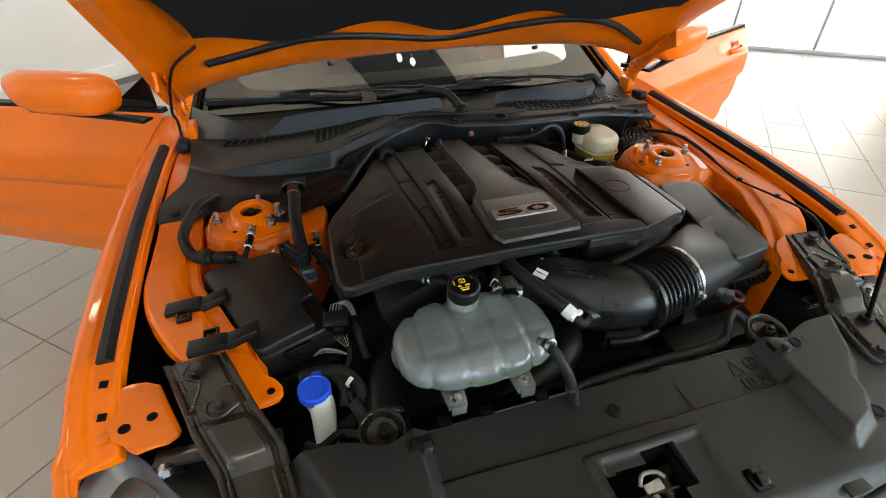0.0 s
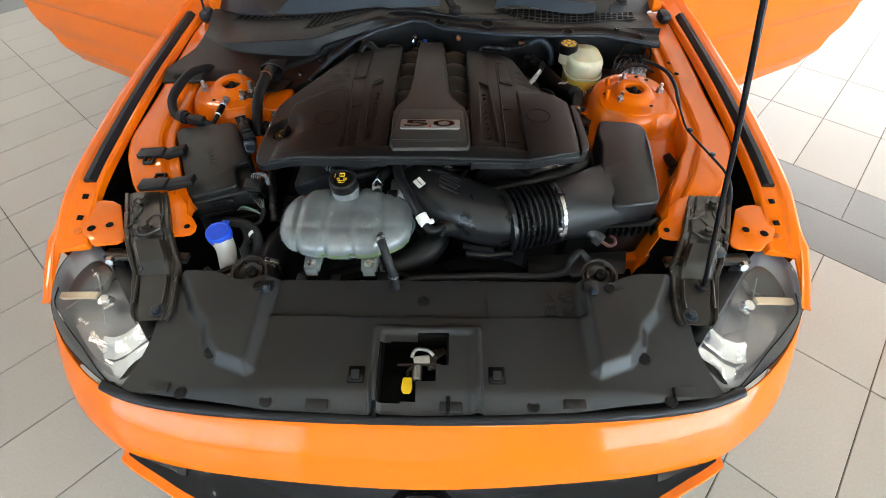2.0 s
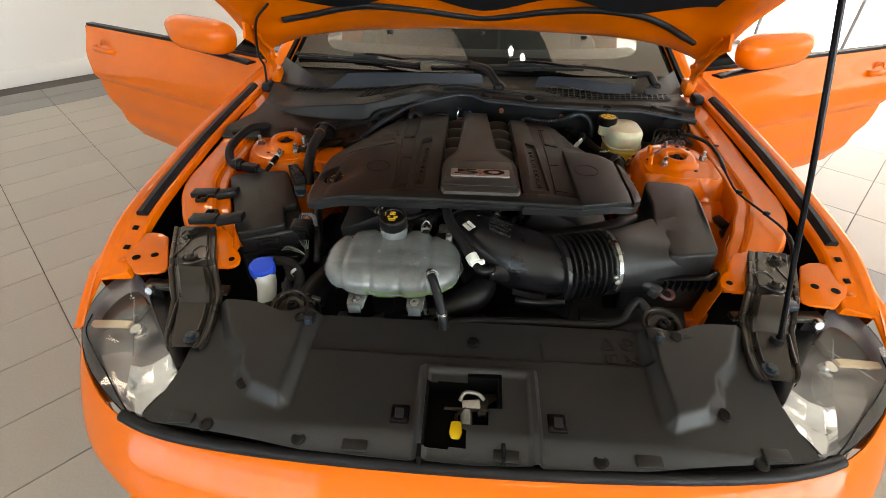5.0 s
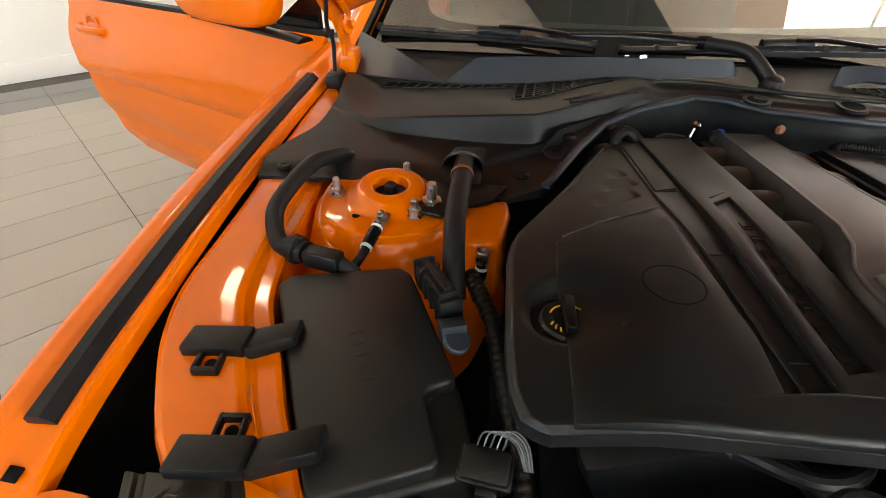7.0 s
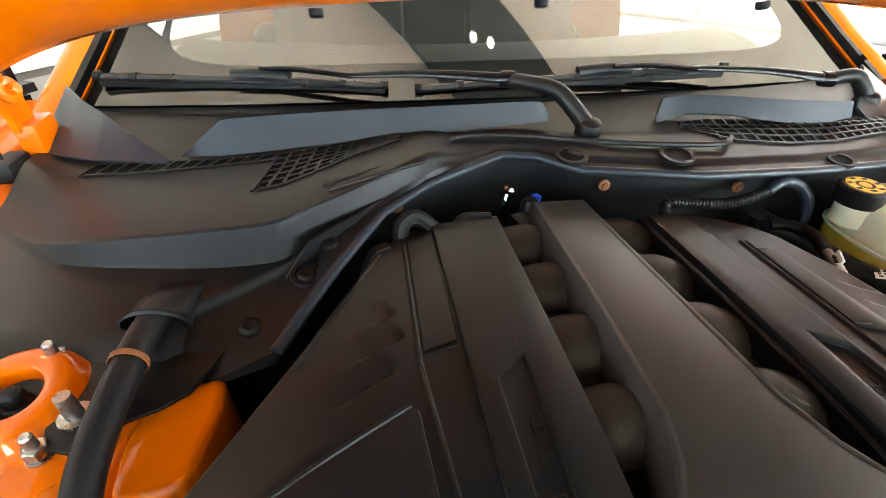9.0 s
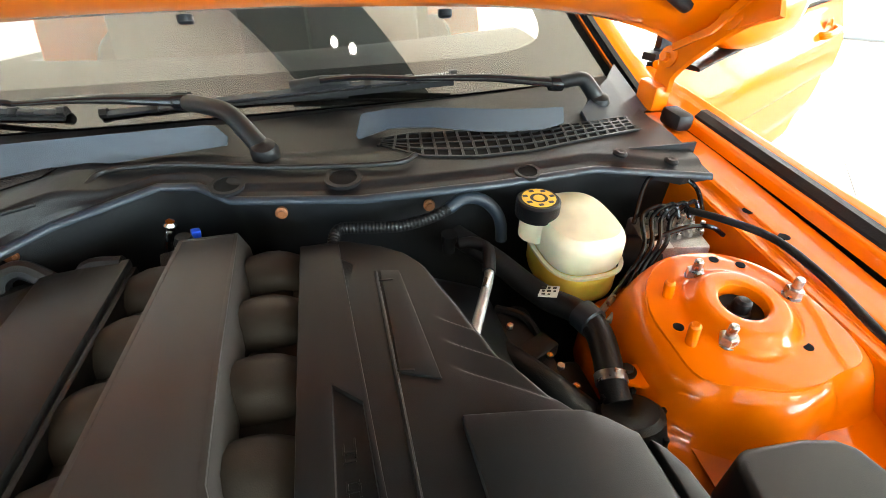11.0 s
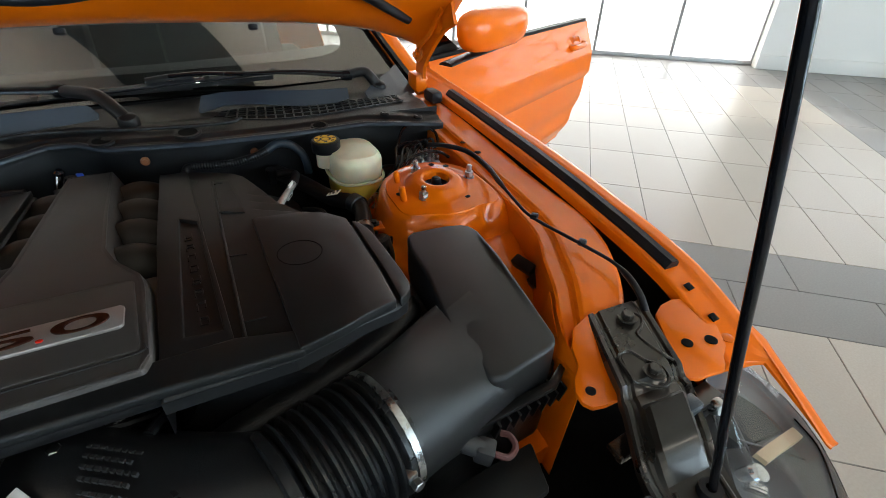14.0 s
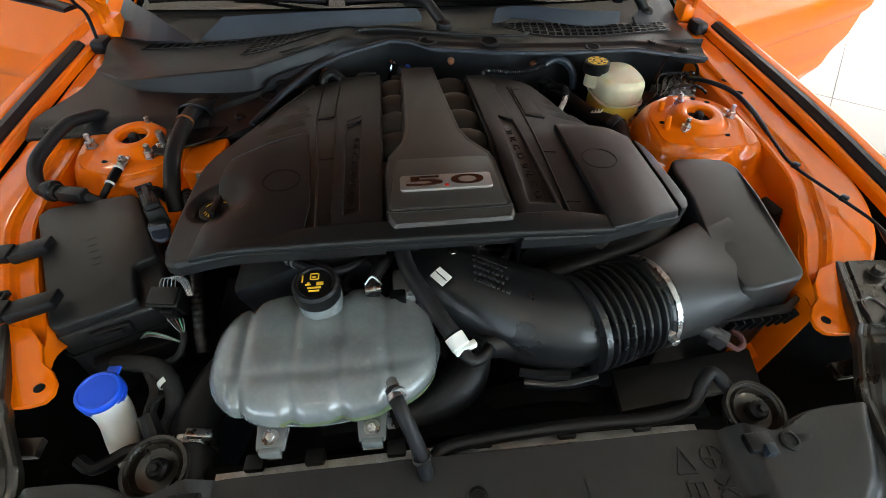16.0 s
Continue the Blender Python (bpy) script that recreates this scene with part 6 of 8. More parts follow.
TOPS_SPINE = [(x + (0.009 if x < 0 else -0.009), y + (0.006 if y < 0.64 else -0.004 if y > 1.1 else 0.0)) for x, y in SPINE]
bm = bmesh.new()
rings = [[bm.verts.new((x, y, z)) for x, y in ol] for ol, z in ((SPINE, 0.886), (SPINE, 0.905), (TOPS_SPINE, 0.934))]
for a, b in zip(rings, rings[1:]):
    for k in range(len(SPINE)):
        bm.faces.new((a[k], a[(k + 1) % len(SPINE)], b[(k + 1) % len(SPINE)], b[k]))
bm.faces.new(rings[0])
bm.faces.new(rings[-1])
bmesh.ops.recalc_face_normals(bm, faces=bm.faces)
cover_part("centre_spine", soften(bm, 0.0035, 3, 0.6), SPINEM, cover, "silver-grey centre spine panel")
cover_part("spine_step", slab([(-0.086, 0.652), (0.094, 0.652), (0.096, 0.66), (0.088, 0.785), (0.075, 0.79), (-0.066, 0.79), (-0.076, 0.785), (-0.088, 0.66)], 0.926, 0.9362, 0.0022), SPINEM, cover, "raised badge field")
cxs, cys = sum(p[0] for p in SPINE) / len(SPINE), sum(p[1] for p in SPINE) / len(SPINE)
RIM = [(x + (0.0115 if x < cxs else -0.0115), y + (0.009 if y < 0.64 else -0.007 if y > 1.1 else 0.0)) for x, y in SPINE]
cover_part("spine_rim", sweep([(x, y, 0.9338) for x, y in RIM + RIM[:1]], [(-0.003, -0.003), (-0.0025, 0.0006), (0.0, 0.0011), (0.0025, 0.0006), (0.003, -0.003)]), SPINEM, cover, "raised rim round the spine")
cover_part("spine_groove", tube([(-0.092, 0.655, 0.9345), (-0.086, 0.648, 0.9345), (0.0, 0.647, 0.9345), (0.094, 0.648, 0.9345), (0.100, 0.66, 0.9345)], 0.0012, 6, 3), COVERM, cover)
# moulded letters and short marks
for xm, slope in ((-0.151, 0.02), (0.157, -0.03)):
    for k in range(8):
        yy = 0.690 + 0.029 * k
        xx = xm + slope * (yy - 0.69)
        zz = COVER_Z + 0.0014
        strokes = [box((xx - 0.0045, yy, zz), (0.0016, 0.016, 0.0022), 0.0004), box((xx + 0.0045, yy + 0.003 * (k % 2), zz), (0.0016, 0.010 + 0.006 * (k % 2), 0.0022), 0.0004)]
        strokes += [box((xx, yy + dy, zz), (0.009, 0.0018, 0.0022), 0.0004) for dy in ((-0.007, 0.007), (0.007,), (0.0, 0.007), (-0.007, 0.0))[k % 4]]
        cover_part("letter_bar", join(*strokes), COVERM, cover, "moulded raised stroke marks")
for x, y, w, turn in ((-0.154, 0.9615, 0.034, 37), (-0.209, 0.974, 0.022, 8), (-0.198, 0.830, 0.030, 8), (-0.187, 0.675, 0.024, 4), (0.208, 0.955, 0.016, -12), (0.210, 0.8165, 0.026, -9), (0.2085, 0.6685, 0.029, -6), (0.21, 1.080, 0.016, -6)):
    cover_part("cross_mark", box((x, y, COVER_Z + (0.0078 if x == -0.154 else 0.0032 if y > 0.94 else 0.0006)), (w, 0.0024, 0.0018), 0.0006, (0, 0, turn)), COVERM, cover, "short moulded line")
for cx, cy in ((-0.269, 0.766), (0.288, 0.772)):
    cover_part("round_mark", lathe([(0.0297, 0), (0.0309, 0), (0.0309, 0.0009), (0.0297, 0.0009)], (cx, cy, cover_top(cx, cy) + (0.0040 if cx < 0 else 0.0100)), n=48, closed=True), VOID, cover, "round parting line")
# badge
bd = part("badge", slab([(-0.066, 0.694), (0.077, 0.694), (0.081, 0.698), (0.081, 0.730), (0.077, 0.734), (-0.066, 0.734), (-0.070, 0.730), (-0.070, 0.698)], 0.9355, 0.9405, 0.0014), BADGEM, cover, "brushed metal badge plate")
for char, dx in (("5", -0.035), (".", 0.0), ("0", 0.035)):
    txt = bpy.data.curves.new("digit", "FONT")
    txt.body, txt.size, txt.extrude, txt.align_x, txt.align_y = char, 0.036, 0.0009, "CENTER", "CENTER" if char != "." else "BOTTOM_BASELINE"
    tmp = new("tmp_text", txt)
    tme = bpy.data.meshes.new_from_object(tmp.evaluated_get(bpy.context.evaluated_depsgraph_get()))
    bpy.data.objects.remove(tmp)
    tb = bmesh.new()
    tb.from_mesh(tme)
    bmesh.ops.scale(tb, vec=({"5": 4.3, "0": 3.4, ".": 1.6}[char], 0.98, 1), verts=tb.verts)
    tb.transform(pose(0.0055 + dx, 0.714 if char != "." else 0.7005, 0.9412))
    part("digit", tb, BROWNBADGE if char != "." else REDINK, bd, "dark figure of the text 5.0")
# oil filler
of = part("oil_filler", lathe([(0.030, 0), (0.036, 0), (0.036, 0.0012), (0.030, 0.0012)], (-0.374, 0.727, 0.8925), n=36, closed=True), VOID, cover, "dark joint around the oil cap")
part("oil_cap", join(lathe([(0.029, -0.01), (0.029, 0.004), (0.0265, 0.007), (0.001, 0.007)], (-0.374, 0.728, 0.892), n=28), slab([(-0.379, 0.704), (-0.369, 0.704), (-0.368, 0.752), (-0.380, 0.752)], 0.897, 0.911, 0.003)), BLACK, of, "black oil filler cap")
for a in (0.5, 0.8, 1.05, 2.1, 2.4, 2.65, 3.6, 3.9, 4.2, 5.3, 5.6):
    part("cap_print", box((-0.374 + 0.019 * math.cos(a), 0.728 + 0.019 * math.sin(a), 0.8993), (0.0055, 0.0018, 0.0006), 0.0, (0, 0, math.degrees(a) + (90 if a < 3 else 30))), YELLOWINK, of, "yellow printed mark")
# intake manifold runners seen in the valley
man = thing("intake_manifold", (0, 1.0, 0.80), "black moulded intake manifold with rounded runners", "manifold")
part("plenum", slab([(-0.10, 0.84), (0.10, 0.86), (0.10, 1.23), (-0.10, 1.23)], 0.80, 0.862, 0.015), BLACK, man)
for k in range(4):
    for s in (1, -1):
        part("runner", sided(lean(tube([(0.03, 0.905 + 0.085 * k, 0.875), (0.075, 0.905 + 0.085 * k, 0.885), (0.115, 0.905 + 0.085 * k, 0.855)], 0.0345, 16)), s), RUNNERM, man, "black rounded runner, orange bounce light in its brown tint")
        if k < 3:
            part("runner_web", sided(lean(box((0.080, 0.9475 + 0.085 * k, 0.868), (0.06, 0.05, 0.03), 0.004)), s), RUNNERM, man, "flat web between runners")

# ---- coolant tank ----
tank = thing("coolant_tank", (-0.19, 0.487, 0.70), "milky grey plastic coolant tank with black cap and green coolant", "coolant tank")


def tank_point(u, v):
    a, b = 2 * math.pi * u, math.pi * (v - 0.5)
    ca, sa, cb, sb = math.cos(a), math.sin(a), math.cos(b), math.sin(b)
    x = math.copysign(abs(sb) ** 0.78, sb) * 0.160
    groove = 1 - 0.092 * sum(math.exp(-(abs(x - g) / 0.0090) ** 1.7) for g in (-0.108, -0.040, 0.024, 0.088)) * (0.45 + 0.55 * smooth01(-0.5, 0.5, sa)) - 0.045 * math.exp(-((sa - 0.88) / 0.045) ** 2) * (1 - abs(sb) ** 6) * (1 if ca < 0 else 0)
    r = cb ** 0.72 * groove
    y = math.copysign(abs(ca) ** 0.85, ca) * (0.106 if ca < 0 else 0.098) * r
    z = math.copysign(abs(sa) ** 0.8, sa) * (0.047 if sa > 0 else 0.043) * r
    return (-0.192 + x, 0.49 + y + 0.006 * x, 0.806 + z + 0.02 * max(0, y) / 0.118 * r)


part("tank_body", sheet(tank_point, 96, 200), TANKM, tank, "milky grey ribbed tank")
part("seam", sweep([(-0.192 + 0.163 * math.sin(t), 0.49 + 0.104 * math.cos(t) * (1 - 0.18 * math.sin(t) ** 8), 0.800) for t in (2 * math.pi * k / 48 for k in range(49))], plate(0.0025, 0.002)), TANKM, tank, "moulded seam")
def coolant_point(u, v):
    p, c = Vector(tank_point(0.497 + 0.19 * u, 0.42 + 0.46 * v)), Vector((-0.192, 0.49, 0.806))
    return tuple(c + (p - c) * 1.006)


part("coolant_level", sheet(coolant_point, 24, 80), COOLANT, tank, "green coolant showing through")
part("neck", lathe([(0.033, -0.02), (0.033, 0.006), (0.030, 0.012), (0.001, 0.012)], (-0.197, 0.545, 0.873), (0, -0.12, 1), n=28), TANKM, tank)
cap = part("cap", lathe([(0.0315, 0), (0.033, 0.004), (0.0325, 0.026), (0.029, 0.030), (0.025, 0.030), (0.0235, 0.027), (0.001, 0.027)], (-0.197, 0.544, 0.878), (0, -0.14, 1), n=36), BLACK, tank, "black ribbed pressure cap")
marks = []
GLYPHS = ((-0.002, 0.017, 0.015, 0.0026), (-0.008, 0.011, 0.0024, 0.012), (0.005, 0.011, 0.0024, 0.012), (-0.002, 0.0105, 0.007, 0.0022), (-0.002, 0.006, 0.015, 0.0022), (-0.011, -0.004, 0.011, 0.0026), (-0.011, -0.0005, 0.005, 0.0026),
          (0.008, -0.003, 0.013, 0.0076), (-0.001, -0.0105, 0.026, 0.0036), (-0.001, -0.0165, 0.020, 0.0036), (-0.021, 0.008, 0.0028, 0.016))
for dx, dy, w, h in GLYPHS:
    marks.append(box((-0.197 + dx * 0.85, 0.541 + dy * 0.85, 0.9060 + dy * 0.12), (w * 0.72, h * 0.72, 0.0010), 0.0, (8, 0, 0)))
part("cap_print", join(*marks), YELLOWINK, cap, "yellow printed symbols")
for fx in (-0.263, -0.130):
    part("foot", join(slab([(fx - 0.022, 0.41), (fx + 0.022, 0.41), (fx + 0.018, 0.367), (fx - 0.018, 0.367)], 0.768, 0.783, 0.003), box((fx, 0.365, 0.772), (0.028, 0.008, 0.022), 0.002)), TANKM, tank, "moulded mounting foot")
    part("screw", join(lathe([(0.011, 0), (0.011, 0.002), (0.001, 0.002)], (fx, 0.382, 0.783), (0, -0.1, 1), n=18), hexnut((fx, 0.3818, 0.785), 0.0065, 0.005, (0, -0.3, 1))), STEEL, tank, "zinc-plated screw")
part("inlet_stub", join(lathe([(0.008, 0), (0.008, 0.03), (0.011, 0.03), (0.011, 0.036), (0.001, 0.036)], (-0.098, 0.405, 0.855), (0.25, -0.8, 0.45), n=14)), TANKM, tank)

bleed = thing("overflow_hose", (-0.07, 0.35, 0.78), "black rubber overflow hose with steel clamps", "hose")
part("hose", tube([(-0.097, 0.388, 0.868), (-0.088, 0.362, 0.866), (-0.075, 0.338, 0.84), (-0.066, 0.325, 0.805), (-0.062, 0.315, 0.775)], 0.0095, 12), RUBBER, bleed)
clamp_ring((-0.092, 0.376, 0.868), (0.3, -0.9, 0.0), 0.0105, 0.008, bleed)
clamp_ring((-0.067, 0.326, 0.808), (0.2, -0.3, -1), 0.0105, 0.006, bleed)

# ---- intake pipe, bellows, air box ----
pipe = thing("intake_pipe", (0.10, 0.54, 0.72), "glossy black moulded air intake pipe with corrugated bellows", "intake pipe")
part("duct", tube([(-0.004, 0.655, 0.805), (0.013, 0.606, 0.806), (0.068, 0.560, 0.804), (0.125, 0.531, 0.80), (0.17, 0.518, 0.798), (0.215, 0.518, 0.798)], lambda k: 0.066 + 0.0105 * math.sin(k * 3.0), 32, 8), DUCTM, pipe, "smooth black duct")
part("duct_collar", lathe([(0.070, -0.012), (0.078, -0.012), (0.078, 0.012), (0.070, 0.012)], (-0.004, 0.648, 0.805), (0.1, 1, 0), n=32, closed=True), BLACK, pipe)
BR = Vector((0.066, 0.027, -0.003)).normalized()
part("branch", lathe([(0.001, -0.003), (0.0185, -0.003), (0.0195, 0.0), (0.0215, 0.001), (0.0215, 0.006), (0.0200, 0.008), (0.0245, 0.022), (0.040, 0.060), (0.056, 0.090), (0.058, 0.12)], (0.032, 0.481, 0.800), BR, n=32), DUCTM, pipe, "tapered side branch of the duct")
part("lower_rib", sweep([(0.09, 0.452, 0.770), (0.13, 0.443, 0.768), (0.165, 0.440, 0.768)], plate(0.004, 0.006)), DUCTM, pipe, "moulded rib")
part("eye", join(lathe([(0.005, -0.002), (0.0115, -0.002), (0.0115, 0.003), (0.005, 0.003)], (0.052, 0.640, 0.868), (0, -0.6, 1), n=20, closed=True), hexnut((0.052, 0.639, 0.869), 0.0065, 0.006, (0, -0.6, 1)), tube([(0.053, 0.632, 0.864), (0.057, 0.618, 0.852), (0.060, 0.606, 0.840)], 0.004, 8)), STEEL, pipe, "zinc-plated bolt eye")
axis = Vector((0.962, 0.27, 0.0)).normalized()
b0 = Vector((0.20, 0.512, 0.798))
prof = []
for k in range(7):
    z = 0.004 + k * 0.0145
    prof += [(0.070, z), (0.079, z + 0.003), (0.080, z + 0.006), (0.071, z + 0.0105)]
part("bellows", lathe([(0.074, -0.014), (0.079, -0.012), (0.079, -0.002)] + prof + [(0.078, 0.107), (0.078, 0.128), (0.074, 0.13)], b0, axis, n=44), DUCTM, pipe, "black corrugated rubber bellows")
cl = clamp_ring(b0 + axis * 0.118, axis, 0.0785, 0.009, pipe)
part("clamp_screw", join(box((0.318, 0.474, 0.812), (0.014, 0.024, 0.014), 0.003, (0, 0, 16)), hexnut((0.322, 0.462, 0.81), 0.007, 0.01, (0.2, -1, 0))), STEEL, cl)
lab = part("sticker", box((-0.018, 0.565, 0.8725), (0.027, 0.021, 0.0012), 0.0, (14, 6, -52)), LABELM, pipe, "small white sticker")
part("sticker_print", join(*[box((-0.018 + 0.004 * math.cos(k), 0.565 + 0.0032 * (k - 1.5), 0.8738 + 0.001 * (k - 1.5)), (0.011, 0.0015, 0.0008), 0.0, (14, 6, -52)) for k in range(4)]), INK, lab, "dark printed lines")
rows = []
random.seed(14)
for k in range(5):
    for q in range(8 - k % 2):
        d, along = -0.022 + 0.0105 * k, -0.012 + 0.0075 * q + 0.006 * k
        tilt = math.degrees(math.asin(d / 0.076))
        at = Vector((0.034 + 0.82 * along - 0.57 * d, 0.574 - 0.57 * along - 0.82 * d, 0.8030 + math.sqrt(0.0768 ** 2 - d * d)))
        rows.append(box(at, (random.choice((0.0035, 0.005, 0.006)), 0.0034, 0.0060), 0.0, (tilt, 0, -35)))
part("moulded_text", join(*rows), MOULDTEXT, pipe, "pale moulded text lines")

airbox = thing("air_filter_box", (0.48, 0.66, 0.60), "matt black air filter box with angled lid", "air box")
LID = [(0.478, 0.838), (0.49, 0.846), (0.55, 0.842), (0.580, 0.834), (0.594, 0.822), (0.599, 0.80), (0.592, 0.72), (0.580, 0.62), (0.571, 0.548), (0.566, 0.536), (0.553, 0.528), (0.47, 0.513), (0.45, 0.516), (0.438, 0.60), (0.448, 0.66), (0.460, 0.72), (0.466, 0.80)]
part("lid", slab(LID, 0.790, 0.868, 0.017, lambda x, y: -0.020 * smooth01(0.74, 0.50, y), 6), AIRBOXM, airbox, "matt black lid", sharp=1.2)


def outlet_point(u, v):
    """The outlet that runs from the lid's flat top to the round bellows end."""
    e = smooth01(0.0, 0.85, v)
    c = Vector((0.316, 0.545, 0.799)).lerp(Vector((0.520, 0.617, 0.790)), v)
    side = Vector((0.27, -0.962, 0)).lerp(Vector((0.30, -0.95, 0)), v).normalized()
    a = 2 * math.pi * u
    ca, sa = math.cos(a), math.sin(a)
    k = 1 - 0.50 * e
    ca, sa = math.copysign(abs(ca) ** k, ca), math.copysign(abs(sa) ** k, sa)
    p = c + side * ca * (0.0775 + 0.008 * e)
    up = 0.0775
    if sa > 0:
        up += (0.8675 - 0.020 * smooth01(0.74, 0.50, p.y) - c.z - up) * e
    return (p.x, p.y, c.z + up * sa)


part("lid_outlet", sheet(outlet_point, 56, 20), AIRBOXM, airbox, "smooth tapering outlet of the lid", sharp=1.2)
part("lower_box", slab([(0.40, 0.80), (0.59, 0.82), (0.585, 0.545), (0.55, 0.528), (0.36, 0.515), (0.37, 0.60)], 0.56, 0.797, 0.012), BLACK, airbox, "black lower box")
part("lid_flange", slab([(0.40, 0.512), (0.555, 0.523), (0.588, 0.542), (0.588, 0.53), (0.556, 0.508), (0.40, 0.496)], 0.783, 0.790, 0.002), BLACK, airbox, "black clip flange")
for k in range(8):
    part("rib", box((0.455 + 0.0165 * k, 0.510 + 0.0016 * k, 0.766), (0.004, 0.026, 0.036), 0.001, (12, 0, 6)), BLACK, airbox)
part("tray", slab([(0.25, 0.405), (0.50, 0.43), (0.52, 0.50), (0.26, 0.48)], 0.688, 0.704, 0.006), AIRBOXM, airbox, "dark smooth tray under the sensor")
sn = part("air_sensor", join(box((0.385, 0.516, 0.780), (0.040, 0.030, 0.026), 0.005, (0, 0, 20)), tube([(0.392, 0.510, 0.778), (0.424, 0.484, 0.768)], 0.0125, 14, 2), box((0.426, 0.482, 0.766), (0.024, 0.026, 0.026), 0.004, (0, 10, -40))), LAMPGREY, airbox, "dark grey plug-in air sensor")
part("sensor_screw", hexnut((0.372, 0.506, 0.790), 0.006, 0.006, (0, -0.6, 1)), STEEL, sn)
part("sensor_wire", tube([(0.436, 0.474, 0.763), (0.452, 0.466, 0.757), (0.468, 0.474, 0.757), (0.470, 0.490, 0.758), (0.462, 0.500, 0.757)], 0.0045, 8), PINKW, airbox, "pale wire loop")
part("neck_hose", tube([(0.43, 0.745, 0.80), (0.415, 0.70, 0.822), (0.375, 0.668, 0.826), (0.322, 0.645, 0.824), (0.245, 0.620, 0.822), (0.175, 0.600, 0.82), (0.13, 0.585, 0.815)], 0.022, 16), BLACK, airbox, "black hose under the cover edge")

# ---- fuse box ----
fuse = thing("fuse_box", (-0.58, 0.67, 0.62), "matt black plastic fuse box with a clipped lid", "fuse box")
FB = [(-0.716, 0.800), (-0.702, 0.820), (-0.566, 0.846), (-0.548, 0.836), (-0.478, 0.690), (-0.450, 0.612), (-0.460, 0.604), (-0.592, 0.556), (-0.604, 0.562)]
DECK = [(-0.712, 0.798), (-0.700, 0.816), (-0.567, 0.842), (-0.551, 0.833), (-0.482, 0.692), (-0.487, 0.684), (-0.506, 0.677), (-0.512, 0.668), (-0.489, 0.606), (-0.496, 0.598), (-0.592, 0.560), (-0.602, 0.566)]
tilt = lambda x, y: 0.120 * (y - 0.69)
part("lid", slab(FB, 0.772, 0.822, 0.006, tilt, 3), COVERM, fuse, "matt black lid")
part("lid_deck", slab(DECK, 0.815, 0.840, 0.005, tilt, 3), COVERM, fuse, "raised flat lid deck")
part("base", slab([(x * 0.985 - 0.01, y * 0.99 + 0.006) for x, y in FB], 0.62, 0.772, 0.006, tilt), BLACK, fuse, "black base")
part("lid_rim", sweep([(x, y, 0.776 + tilt(x, y)) for x, y in FB + FB[:1]], plate(0.004, 0.004)), COVERM, fuse)
part("latch", join(box((-0.528, 0.574, 0.790), (0.055, 0.010, 0.026), 0.003, (0, 0, 20)), box((-0.526, 0.567, 0.794), (0.032, 0.008, 0.012), 0.002, (0, 0, 20))), BLACK, fuse, "moulded lid latch")
part("wall_step", slab([(-0.575, 0.56), (-0.46, 0.602), (-0.452, 0.58), (-0.565, 0.54)], 0.70, 0.748, 0.004), BLACK, fuse)
part("moulded_text", join(*[box((-0.598 + 0.007 * k, 0.735 - 0.014 * k, 0.8403 + tilt(0, 0.735 - 0.014 * k)), (0.016, 0.0014, 0.0006), 0.0, (0, 0, 24)) for k in range(5)]), COVERM, fuse, "moulded mark lines")
for cx, cy, way, arm in ((-0.733, 0.698, -1, 0.075), (-0.676, 0.573, 1, 0.085)):
    ck = part("mounting_clip", join(slab([(cx - 0.036, cy - 0.020), (cx + 0.030, cy - 0.014), (cx + 0.030, cy + 0.020), (cx - 0.036, cy + 0.014)], 0.846, 0.862, 0.003),
              slab([(cx + 0.028, cy - 0.012), (cx + arm, cy + 0.012), (cx + arm, cy + 0.042), (cx + 0.028, cy + 0.020)], 0.838, 0.858, 0.004)), BLACK, fuse, "black plastic mounting clip")
    ly = cy + way * 0.029
    for at, size in (((cx + 0.001, ly + way * 0.010, 0.853), (0.026, 0.006, 0.010)), ((cx - 0.011, ly, 0.853), (0.005, 0.024, 0.010)), ((cx + 0.012, ly, 0.853), (0.005, 0.024, 0.010))):
        part("clip_loop", box(at, size, 0.002, (0, 0, 6)), BLACK, ck)
    part("clip_pin", lathe([(0.006, 0), (0.006, 0.006), (0.001, 0.007)], (cx + 0.001, ly - way * 0.002, 0.845), n=12), VOID, ck)

# ---- brake fluid reservoir ----
brk = thing("brake_fluid_reservoir", (0.50, 1.2, 0.78), "milky white brake fluid reservoir with black cap and amber fluid", "fluid reservoir")
def res_point(z0, z1, grow):
    def f(u, v):
        a = 2 * math.pi * u
        r = 1.0
        e = 0.68
        x = math.copysign(abs(math.cos(a)) ** e, math.cos(a)) * (0.057 + grow)
        y = math.copysign(abs(math.sin(a)) ** e, math.sin(a)) * (0.074 + grow)
        k = 1 - smooth01(0.8, 1.0, v) * 0.14 - smooth01(0.2, 0.0, v) * 0.05
        return (0.500 + x * k, 1.195 + y * k, z0 + (z1 - z0) * v)
    return f
part("upper_body", join(sheet(res_point(0.839, 0.893, 0.0), 36, 8), sheet(lambda u, v: tuple(Vector(res_point(0.893, 0.893, 0.0)(u, 1.0)).lerp(Vector((0.500, 1.195, 0.901)), v)), 36, 3)), BRAKETANK, brk, "milky white upper half")
part("lower_body", sheet(res_point(0.785, 0.838, -0.001), 36, 8), FLUID, brk, "lower half with amber fluid")
part("seam", sweep([res_point(0.838, 0.838, 0.002)(k / 40, 0.5) for k in range(41)], plate(0.003, 0.0022)), BRAKETANK, brk)
part("filler_neck", lathe([(0.026, -0.04), (0.026, 0.0), (0.001, 0.0)], (0.447, 1.215, 0.895), n=24), BRAKETANK, brk)
